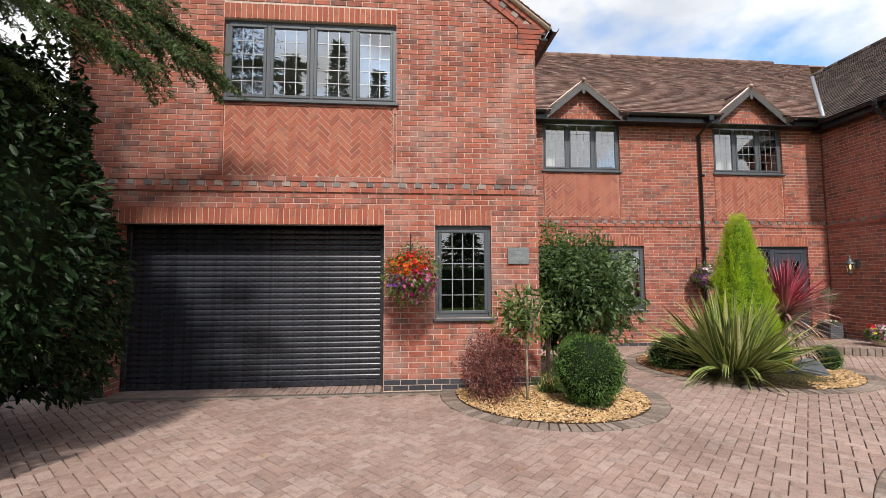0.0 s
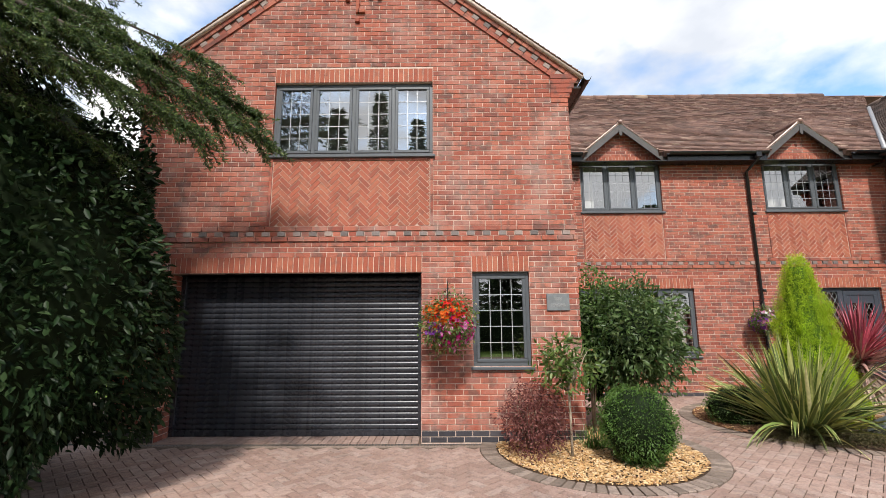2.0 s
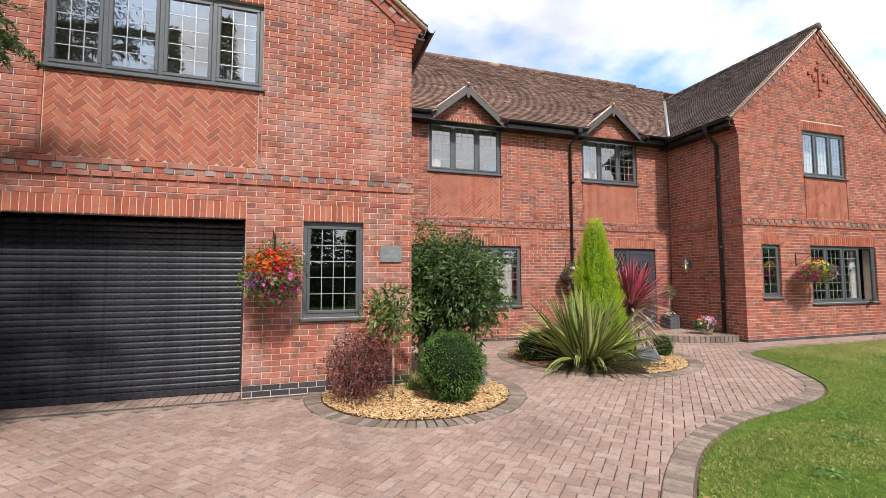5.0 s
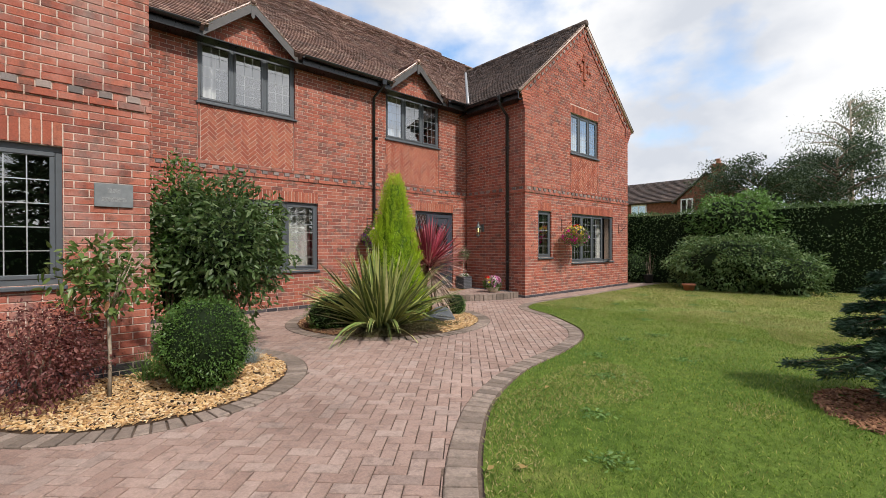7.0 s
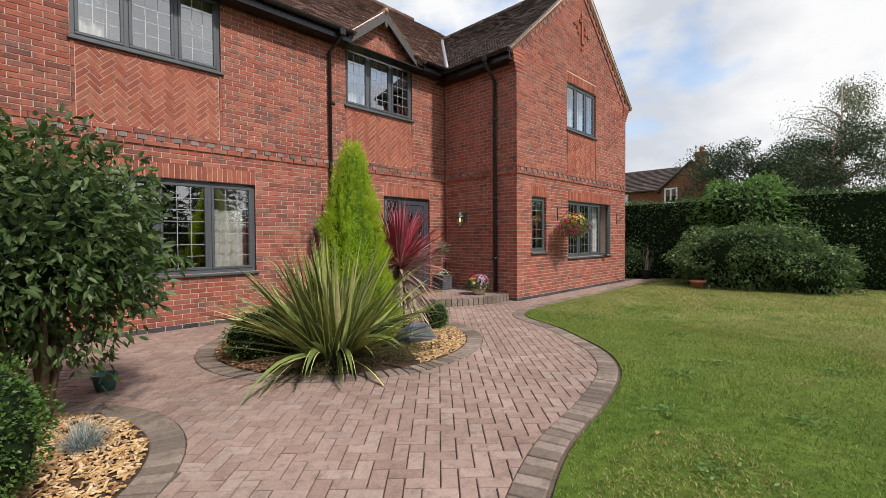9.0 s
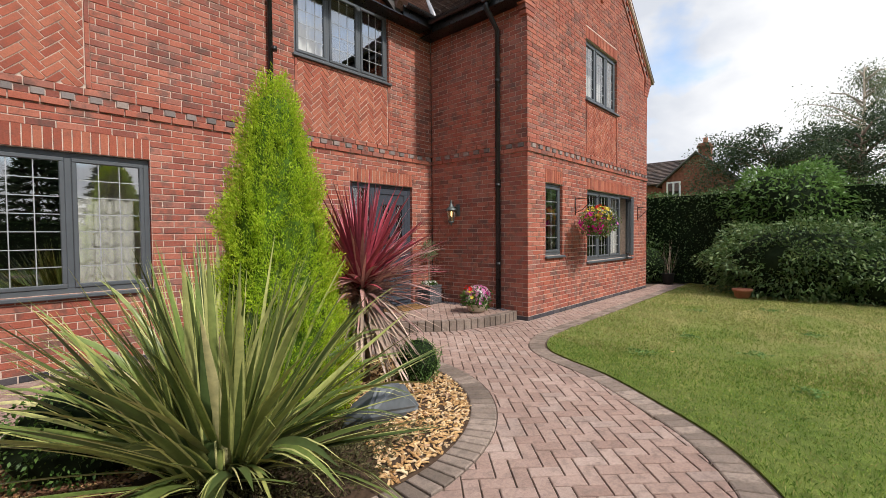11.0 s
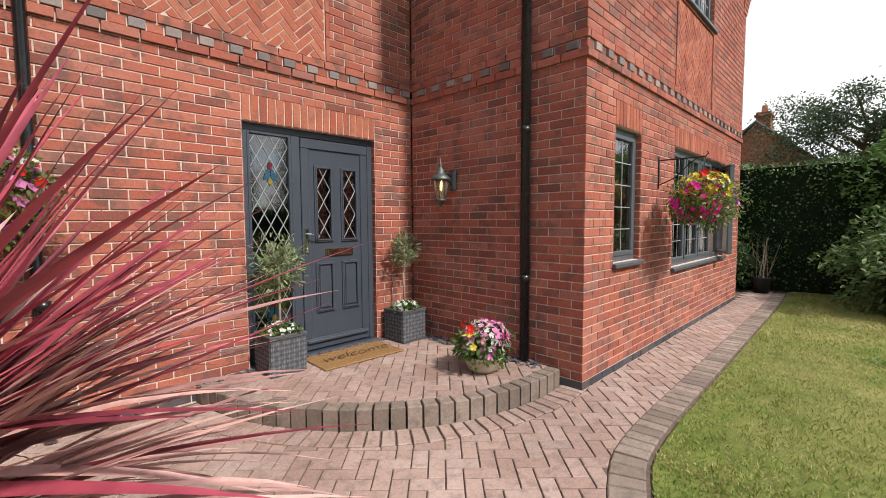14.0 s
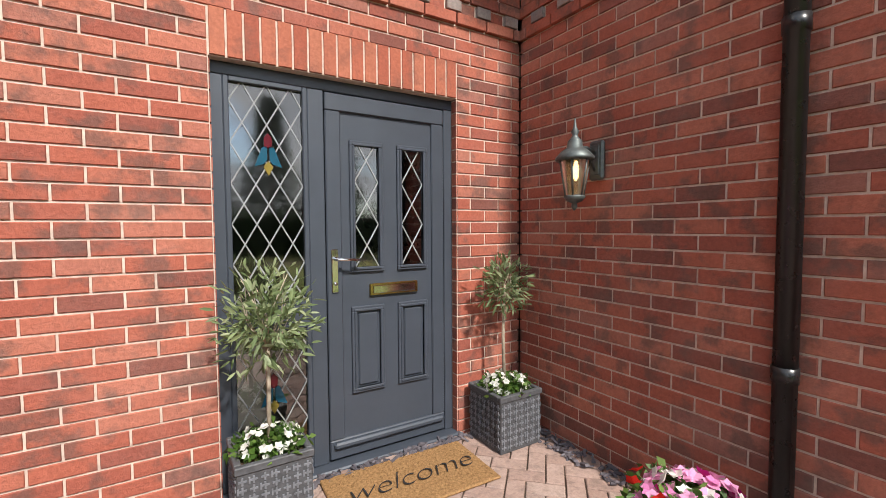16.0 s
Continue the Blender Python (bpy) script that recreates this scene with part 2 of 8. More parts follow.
# ---- mesh helpers ----
class Shape:
    """Gathers vertices and faces of one mesh."""

    def __init__(self):
        self.v, self.f, self.s = [], [], []

    def add(self, verts, faces, smooth=False):
        k = len(self.v)
        self.v.extend(tuple(p) for p in verts)
        self.f.extend(tuple(i + k for i in q) for q in faces)
        self.s.extend([smooth] * len(faces))
        return self

    def box(self, x0, x1, y0, y1, z0, z1, m=None):
        v = [Vector(p) for p in ((x0, y0, z0), (x1, y0, z0), (x1, y1, z0), (x0, y1, z0), (x0, y0, z1), (x1, y0, z1), (x1, y1, z1), (x0, y1, z1))]
        if m is not None:
            v = [m @ p for p in v]
        return self.add(v, [(0, 3, 2, 1), (4, 5, 6, 7), (0, 1, 5, 4), (1, 2, 6, 5), (2, 3, 7, 6), (3, 0, 4, 7)])

    def cbox(self, x0, x1, y0, y1, z0, z1, c=0.004, m=None):
        """A box with chamfered edges."""
        bm = bmesh.new()
        bmesh.ops.create_cube(bm, size=1.0)
        bmesh.ops.scale(bm, vec=(x1 - x0, y1 - y0, z1 - z0), verts=bm.verts)
        bmesh.ops.translate(bm, vec=((x0 + x1) / 2, (y0 + y1) / 2, (z0 + z1) / 2), verts=bm.verts)
        bmesh.ops.bevel(bm, geom=bm.edges[:], offset=c, segments=1, affect="EDGES")
        return self.take(bm, m)

    def take(self, bm, m=None, smooth=False):
        if m is not None:
            bm.transform(m)
        bm.verts.index_update()
        self.add([v.co[:] for v in bm.verts], [[v.index for v in f.verts] for f in bm.faces], smooth)
        bm.free()
        return self

    def tube(self, pts, radii, n=8, smooth=True, cap=True):
        pts = [Vector(p) for p in pts]
        if isinstance(radii, (int, float)):
            radii = [radii] * len(pts)
        verts, faces = [], []
        side = None
        for i, p in enumerate(pts):
            d = (pts[min(i + 1, len(pts) - 1)] - pts[max(i - 1, 0)]).normalized()
            if side is None:
                side = d.orthogonal().normalized()
            side = (side - d * side.dot(d)).normalized()
            up = d.cross(side)
            for k in range(n):
                a = 2 * math.pi * k / n
                verts.append(p + (side * math.cos(a) + up * math.sin(a)) * radii[i])
        for i in range(len(pts) - 1):
            for k in range(n):
                faces.append((i * n + k, i * n + (k + 1) % n, (i + 1) * n + (k + 1) % n, (i + 1) * n + k))
        if cap:
            faces.append(tuple(range(n - 1, -1, -1)))
            faces.append(tuple((len(pts) - 1) * n + k for k in range(n)))
        return self.add(verts, faces, smooth)

    def lathe(self, profile, centre=(0, 0, 0), n=20, smooth=True):
        """profile: (radius, height) rows, turned round the upright."""
        cx, cy, cz = centre
        verts = [(cx + r * math.cos(2 * math.pi * k / n), cy + r * math.sin(2 * math.pi * k / n), cz + h) for r, h in profile for k in range(n)]
        faces = [(i * n + k, i * n + (k + 1) % n, (i + 1) * n + (k + 1) % n, (i + 1) * n + k) for i in range(len(profile) - 1) for k in range(n)]
        faces += [tuple(range(n - 1, -1, -1)), tuple((len(profile) - 1) * n + k for k in range(n))]
        return self.add(verts, faces, smooth)

    def prism(self, poly, z0, z1):
        n = len(poly)
        verts = [(x, y, z0) for x, y in poly] + [(x, y, z1) for x, y in poly]
        return self.add(verts, [tuple(range(n - 1, -1, -1)), tuple(range(n, 2 * n))] + [(k, (k + 1) % n, n + (k + 1) % n, n + k) for k in range(n)])

    def mesh(self, name):
        me = bpy.data.meshes.new(name)
        me.from_pydata(self.v, [], self.f)
        if any(self.s):
            me.polygons.foreach_set("use_smooth", self.s)
        me.update()
        return me


def part(name, shape, mat, parent=None, label="", m=None):
    me = shape if isinstance(shape, bpy.types.Mesh) else shape.mesh(name)
    if not me.materials:
        me.materials.append(mat)
    ob = new(name, me)
    if m is not None:
        ob.matrix_basis = m
    if parent is not None:
        ob.parent = parent
    if label:
        ob["label"] = label
    return ob


def thing(name, label, category, group="", kind="", at=None):
    ob = new(name)
    ob.empty_display_size = 0.1
    if at is not None:
        ob.matrix_basis = at
    return tagged(ob, label, category, group, kind)


def setting(name, shape, mat, label="", category=""):
    return tagged(part(name, shape, mat), label, category, kind="structure")


def clip(poly, a, b, c):
    """Keep the part of a 2D polygon where a*x + b*y <= c."""
    out = []
    for k in range(len(poly)):
        p, q = poly[k - 1], poly[k]
        dp, dq = a * p[0] + b * p[1] - c, a * q[0] + b * q[1] - c
        if (dp <= 0) != (dq <= 0):
            s = dp / (dp - dq)
            out.append((p[0] + (q[0] - p[0]) * s, p[1] + (q[1] - p[1]) * s))
        if dq <= 0:
            out.append(q)
    return out


def clip_all(poly, planes):
    for pl in planes:
        if len(poly) < 3:
            return []
        poly = clip(poly, *pl)
    return poly if len(poly) > 2 else []


def area(poly):
    return abs(sum(poly[k - 1][0] * poly[k][1] - poly[k][0] * poly[k - 1][1] for k in range(len(poly)))) / 2


def shrunk(poly, d):
    cx, cy = sum(p[0] for p in poly) / len(poly), sum(p[1] for p in poly) / len(poly)
    out = []
    for x, y in poly:
        dx, dy = cx - x, cy - y
        out.append((x + math.copysign(min(d, abs(dx)), dx), y + math.copysign(min(d, abs(dy)), dy)))
    return out


class Face:
    """A wall's outer face: u along it, d out of it, z up."""

    def __init__(self, origin, along, out):
        self.o, self.u, self.n = Vector(origin), Vector(along), Vector(out)

    def at(self, u, d, z):
        return self.o + self.u * u + self.n * d + Vector((0, 0, z))

    def m(self):
        """local x along, y into the wall, z up"""
        return Matrix.Translation(self.o) @ Matrix((( self.u.x, -self.n.x, 0, 0), (self.u.y, -self.n.y, 0, 0), (0, 0, 1, 0), (0, 0, 0, 1)))

    def piece(self, shape, poly, d0, d1, cham=0.0):
        """A brick: the polygon (u, z) from depth d0 out to d1, with a small chamfer."""
        n = len(poly)
        top = shrunk(poly, cham) if cham else poly
        flip = self.u.cross(Vector((0, 0, 1))).dot(self.n) < 0
        rings = [(poly, d0), (top, d1)] if not cham else [(poly, d0), (poly, d1 - cham), (top, d1)]
        verts = [self.at(u, d, z) for ring, d in rings for u, z in ring]
        faces = []
        for r in range(len(rings) - 1):
            for k in range(n):
                q = (r * n + k, r * n + (k + 1) % n, (r + 1) * n + (k + 1) % n, (r + 1) * n + k)
                faces.append(q[::-1] if flip else q)
        last = tuple((len(rings) - 1) * n + k for k in range(n))
        faces.append(last[::-1] if flip else last)
        shape.add(verts, faces)


COURSE, LENGTH = 0.075, 0.225
REC = 0.007   # depth of the joints


def brick_pieces(u0, u1, z0, z1, holes, planes=(), shift=0.0, skip=()):
    """The bricks of a face in half bond as polygons (u, z), cut at openings; planes clip them (a, b, c: a*u + b*z <= c)."""
    out = []
    k = 0
    rows = int(math.ceil((z1 - z0) / COURSE - 1e-6))
    for k in range(rows):
        za, zb = z0 + k * COURSE, min(z0 + (k + 1) * COURSE, z1)
        if k in skip:
            continue
        # free stretches of this course
        cuts = [(max(h[0], u0), min(h[1], u1)) for h in holes if h[2] < zb - 0.012 and h[3] > za + 0.012 and h[1] > u0 and h[0] < u1]
        spans, a = [], u0
        for c0, c1 in sorted(cuts):
            if c0 > a + 0.02:
                spans.append((a, c0))
            a = max(a, c1)
        if u1 > a + 0.02:
            spans.append((a, u1))
        off = (0.5 * LENGTH if k % 2 else 0.0) + shift
        for a, b in spans:
            edges = [a]
            e = math.floor((a - off) / LENGTH) * LENGTH + off + LENGTH
            while e < b - 0.03:
                if e > edges[-1] + 0.05:
                    edges.append(e)
                e += LENGTH
            edges.append(b)
            for p, q in zip(edges, edges[1:]):
                jl = 0.005 if p > a + 1e-6 or p > u0 + 1e-6 else 0.0
                jr = 0.005 if q < b - 1e-6 or q < u1 - 1e-6 else 0.0
                poly = [(p + jl, za + 0.005), (q - jr, za + 0.005), (q - jr, zb - 0.005), (p + jl, zb - 0.005)]
                poly = clip_all(poly, planes)
                if poly and area(poly) > 0.0008:
                    out.append((poly, k))
    return out


def soldier_pieces(u0, u1, z0, z1):
    n = max(1, round((u1 - u0) / 0.075))
    w = (u1 - u0) / n
    return [[(u0 + k * w + 0.005, z0 + 0.004), (u0 + (k + 1) * w - 0.005, z0 + 0.004), (u0 + (k + 1) * w - 0.005, z1 - 0.004), (u0 + k * w + 0.005, z1 - 0.004)] for k in range(n)]


def herring_blocks(u0, u1, z0, z1, w, turn=45.0, joint=0.005, ratio=2):
    """Blocks in herringbone, ratio times as long as wide, as polygons that touch the rectangle."""
    c, s = math.cos(radians(turn)), math.sin(radians(turn))
    cu, cz = (u0 + u1) / 2, (z0 + z1) / 2
    reach = math.hypot(u1 - u0, z1 - z0) / 2 + 3 * w
    n = int(reach / w) + 3
    out = []
    for i in range(-n, n + 1):
        for j in range(-n, n + 1):
            ox, oy = i + ratio * j, i - ratio * j
            if abs(ox) * w > reach + 2 * w or abs(oy) * w > reach + 2 * w:
                continue
            for x0, y0, x1, y1 in ((0, 0, ratio, 1), (0, 1, 1, 1 + ratio)):
                p = [((ox + x0) * w + joint, (oy + y0) * w + joint), ((ox + x1) * w - joint, (oy + y0) * w + joint),
                     ((ox + x1) * w - joint, (oy + y1) * w - joint), ((ox + x0) * w + joint, (oy + y1) * w - joint)]
                p = [(cu + x * c - y * s, cz + x * s + y * c) for x, y in p]
                if max(q[0] for q in p) > u0 and min(q[0] for q in p) < u1 and max(q[1] for q in p) > z0 and min(q[1] for q in p) < z1:
                    out.append(p)
    return out


def slab_with_holes(face, u0, u1, z0, z1, holes, thick=0.30, planes=()):
    """The wall's body behind the joints, with its openings cut through."""
    sh = Shape()
    us = sorted({u0, u1, *[min(max(h[k], u0), u1) for h in holes for k in (0, 1)]})
    zs = sorted({z0, z1, *[min(max(h[k], z0), z1) for h in holes for k in (2, 3)]})
    for a, b in zip(us, us[1:]):
        run = None
        for c, d in zip(zs, zs[1:]):
            full = not any(h[0] < (a + b) / 2 < h[1] and h[2] < (c + d) / 2 < h[3] for h in holes)
            if full and run is None:
                run = c
            if run is not None and (not full or d == zs[-1]):
                top = d if full else c
                poly = clip_all([(a, run), (b, run), (b, top), (a, top)], planes)
                if poly:
                    face_prism(face, sh, poly, -thick, -REC)
                run = None
    return sh


def face_prism(face, sh, poly, d0, d1):
    n = len(poly)
    v = [face.at(u, d0, z) for u, z in poly] + [face.at(u, d1, z) for u, z in poly]
    f = [tuple(range(n - 1, -1, -1)), tuple(range(n, 2 * n))] + [(k, (k + 1) % n, n + (k + 1) % n, n + k) for k in range(n)]
    sh.add(v, f)


# ---- house: plan ----
XA0, XA1, YA = -4.50, 1.88, 6.02        # garage front
YB = 9.487                              # main front
XC0, XC1, YC = 10.01, 15.68, 7.387      # wing front
HEAD, SILL1, HEAD1 = 2.258, 3.99, 5.15
BAND = 36                               # the dentil band starts at this course
FA = Face((0, YA, 0), (1, 0, 0), (0, -1, 0))
FAS = Face((XA1, 0, 0), (0, 1, 0), (1, 0, 0))
FB = Face((0, YB, 0), (1, 0, 0), (0, -1, 0))
FC = Face((0, YC, 0), (1, 0, 0), (0, -1, 0))
FCS = Face((XC0, 0, 0), (0, -1, 0), (-1, 0, 0))


def verge(u_mid, z_top, slope):
    """Two lines that clip a gable under its verges."""
    return [(slope, 1, z_top + slope * u_mid), (-slope, 1, z_top - slope * u_mid)]


def build_wall(name, label, face, u0, u1, z1, holes, zone, panels=(), soldiers=(), planes=(), banded=True, thick=0.30, plinth=2, z_band_gap=()):
    base = setting(name, slab_with_holes(face, u0 + 0.012, u1 - 0.012, -0.05, z1, holes, thick, planes), MORTAR, label, "wall")
    rest = {"brick": Shape(), "blue": Shape(), "soldier": Shape(), "grey": Shape()}
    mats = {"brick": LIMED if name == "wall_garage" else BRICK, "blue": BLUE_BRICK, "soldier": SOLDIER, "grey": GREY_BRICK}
    shared, made = {}, [0]
    fm = face.m()

    def lay(kind, poly, d1=0.0):
        us, zs = [p[0] for p in poly], [p[1] for p in poly]
        w, h = max(us) - min(us), max(zs) - min(zs)
        cu, cz = (max(us) + min(us)) / 2, (max(zs) + min(zs)) / 2
        if len(poly) == 4 and abs(area(poly) - w * h) < 1e-5 and made[0] < 299 and zone[0] <= cu <= zone[1] and zone[2] <= cz <= zone[3]:
            made[0] += 1
            key = (kind, round(w, 3), round(h, 3), round(d1, 3))
            if key not in shared:
                f0, sh = Face((0, 0, 0), (1, 0, 0), (0, -1, 0)), Shape()
                f0.piece(sh, [(-w / 2, -h / 2), (w / 2, -h / 2), (w / 2, h / 2), (-w / 2, h / 2)], -REC - 0.004, d1, 0.003)
                shared[key] = sh.mesh("brick")
            part("brick", shared[key], mats[kind], base, m=fm @ Matrix.Translation((cu, 0, cz)))
        else:
            face.piece(rest[kind], poly, -REC - 0.004, d1, 0.003)

    solid = list(holes) + list(panels) + [(a, b, c, d) for a, b, c, d in soldiers]
    skip = range(BAND, BAND + 3) if banded else ()
    rng = random.Random(len(name))
    for poly, k in brick_pieces(u0, u1, 0.0, z1, solid, planes, 0.04, skip):
        lay("blue" if k < plinth else "brick", poly, rng.uniform(-0.0015, 0.0015))
    # brick returns in the reveals of the openings
    returns = Shape()
    for a, b, c, d in holes:
        if (a, b, c, d) != GARAGE:
            for k in range(int(max(c, 0) / COURSE), int(d / COURSE) + 1):
                za, zb = max(k * COURSE + 0.005, c + 0.002), min((k + 1) * COURSE - 0.005, d - 0.002)
                if zb > za + 0.01:
                    for ua, ub in ((a, a + 0.005), (b - 0.005, b)):
                        face_prism(face, returns, [(ua, za), (ub, za), (ub, zb), (ua, zb)], -0.054, -0.004)
    if returns.v:
        tagged(part("return_bricks", returns, BRICK, base), kind="stuff")
    for a, b, c, d in soldiers:
        for poly in soldier_pieces(a, b, c, d):
            lay("soldier", poly, 0.001)
    if banded:
        z = BAND * COURSE
        for r, d1 in ((0, 0.022), (2, 0.012)):
            za = z + r * COURSE
            for poly, k in brick_pieces(u0 - (d1 if name != "wall_main" else 0), u1 + (d1 if name == "wall_garage" else 0), za, za + COURSE, z_band_gap, (), 0.04 + 0.11 * (r // 2)):
                lay("brick", poly, d1)
        n = int((u1 - u0) / 0.1125)
        for k in range(n + 1):
            a, b = u0 + k * 0.1125, min(u0 + (k + 1) * 0.1125, u1)
            if b - a > 0.03 and not any(g[0] < (a + b) / 2 < g[1] for g in z_band_gap):
                lay("grey" if k % 2 else "brick", [(a + 0.005, z + 0.08), (b - 0.005, z + 0.08), (b - 0.005, z + 0.145), (a + 0.005, z + 0.145)], 0.02 if k % 2 else -0.002)
    for a, b, c, d in panels:
        planes_p = [(1, 0, b - 0.05), (-1, 0, -a - 0.05), (0, 1, d - 0.04), (0, -1, -c - 0.004)]
        for poly in herring_blocks(a, b, c, d, 0.068, 45.0, 0.005, 3):
            poly = clip_all(poly, planes_p)
            if poly and area(poly) > 0.0006:
                lay("soldier", poly, rng.uniform(-0.003, 0.001))
        zz = c
        while zz < d - 0.02:
            top = min(zz + 0.225, d)
            for ua in (a, b - 0.04):
                lay("brick", [(ua, zz + 0.004), (ua + 0.04, zz + 0.004), (ua + 0.04, top - 0.004), (ua, top - 0.004)], 0.012)
            zz += 0.225
        uu = a + 0.045
        while uu < b - 0.06:
            lay("brick", [(uu, d - 0.034), (min(uu + 0.215, b - 0.045), d - 0.034), (min(uu + 0.215, b - 0.045), d), (uu, d)], 0.012)
            uu += 0.225
    for kind, sh in rest.items():
        if sh.v:
            tagged(part(kind + "_bricks", sh, mats[kind], base), kind="stuff")
    return base


# openings: u0, u1, z0, z1
GARAGE = (-3.86, -0.30, -0.1, HEAD)
A_SMALL = (0.40, 1.20, 0.97, HEAD)
A_UP = (-2.53, -0.142, SILL1, HEAD1)
D1 = (3.10, 4.935, SILL1, HEAD1)
D2 = (7.225, 8.985, SILL1, HEAD1)
LW = (2.62, 5.44, 0.82, HEAD)
DOOR = (8.145, 9.499, 0.11, HEAD)
RS = (10.57, 11.18, 1.02, HEAD)
RL = (12.19, 14.63, 0.85, HEAD)
RW = (12.13, 13.70, SILL1, HEAD1)


def over(h, e=0.0, top=0.225):
    return (h[0] - e, h[1] + e, h[3], h[3] + top)


def under(h):
    return (h[0] - 0.0, h[1] + 0.0, 2.925, h[2] - 0.045)


A_MID, A_TOP, A_SLOPE = (XA0 + XA1) / 2, 7.78, 0.78
C_MID, C_TOP, C_SLOPE = (XC0 + XC1) / 2, 7.82, 0.86
build_wall("wall_garage", "red brick gable wall of the garage with a dentil band", FA, XA0, XA1, A_TOP, [GARAGE, A_SMALL, A_UP], (-0.3, 1.88, 0.1, 2.2),
           [under(A_UP)], [over(GARAGE, 0.0), over(A_SMALL), over(A_UP)], verge(A_MID, A_TOP, A_SLOPE))
build_wall("wall_garage_side", "red brick side wall of the garage", FAS, YA + 0.31, YB - 0.008, 5.0, [], (0, 0, 0, 0), banded=False)
build_wall("wall_main", "red brick main wall of the house with a dentil band", FB, XA1, XC0, 5.28, [D1, D2, LW, DOOR], (7.0, 10.01, 0.15, 2.1),
           [under(D1), under(D2)], [over(D1, 0, 0.15), over(D2, 0, 0.15), over(LW), over(DOOR)], plinth=1)
build_wall("wall_wing_side", "shaded red brick side wall of the wing beside the porch", FCS, -YB + 0.008, -YC - 0.008, 5.3, [], (-9.4, -7.4, 0.2, 2.2), thick=0.29, plinth=1)
build_wall("wall_wing", "red brick gable wall of the wing with a dentil band", FC, XC0, XC1, C_TOP, [RS, RL, RW], (10.0, 12.2, 0.1, 2.3),
           [under(RW)], [over(RS), over(RL), over(RW)], verge(C_MID, C_TOP, C_SLOPE), plinth=1)
# plain walls that close the house
shell = Shape()
shell.box(XC1 - 0.3, XC1, YC + 0.31, 17.0, -0.05, 5.3)
shell.box(XA0, XA0 + 0.3, YA + 0.31, 17.0, -0.05, 5.0)
shell.box(XA0, XC1, 17.0, 17.3, -0.05, 5.3)
shell.box(XA0 + 0.3, XC1 - 0.3, 10.9, 11.0, 0.0, 5.2)
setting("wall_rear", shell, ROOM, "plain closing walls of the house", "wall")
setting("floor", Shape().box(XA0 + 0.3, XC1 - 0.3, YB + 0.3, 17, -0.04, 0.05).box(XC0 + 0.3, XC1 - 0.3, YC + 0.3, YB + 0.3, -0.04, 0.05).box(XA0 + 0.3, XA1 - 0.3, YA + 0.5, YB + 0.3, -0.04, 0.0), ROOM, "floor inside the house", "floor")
setting("ceiling", Shape().box(XA0 + 0.3, XC1 - 0.3, YB + 0.3, 17, 2.6, 2.8).box(XC0 + 0.3, XC1 - 0.3, YC + 0.3, YB + 0.3, 2.6, 2.8).box(XA0 + 0.3, XA1 - 0.3, YA + 0.3, YB + 0.3, 2.6, 2.8)
        .box(XA0 + 0.3, XC1 - 0.3, YB + 0.3, 17, 5.15, 5.25).box(XC0 + 0.3, XC1 - 0.3, YC + 0.3, YB + 0.3, 5.15, 5.25).box(XA0 + 0.3, XA1 - 0.3, YA + 0.3, YB + 0.3, 5.1, 5.2), PLASTER, "plain ceiling inside the house", "ceiling")
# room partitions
setting("wall_inner", Shape().box(1.2, 1.3, YA + 0.3, 11, 0, 5).box(6.2, 6.3, YB + 0.3, 11, 0, 5).box(XC0 + 0.3, XC0 + 0.4, YB + 0.3, 11, 0, 5).box(XA0 + 0.3, 1.3, 8.4, 8.5, 0, 5).box(XC0 + 0.3, XC1 - 0.3, 10.4, 10.5, 0, 5), ROOM, "inner walls in a colour darkened for unlit rooms", "wall")


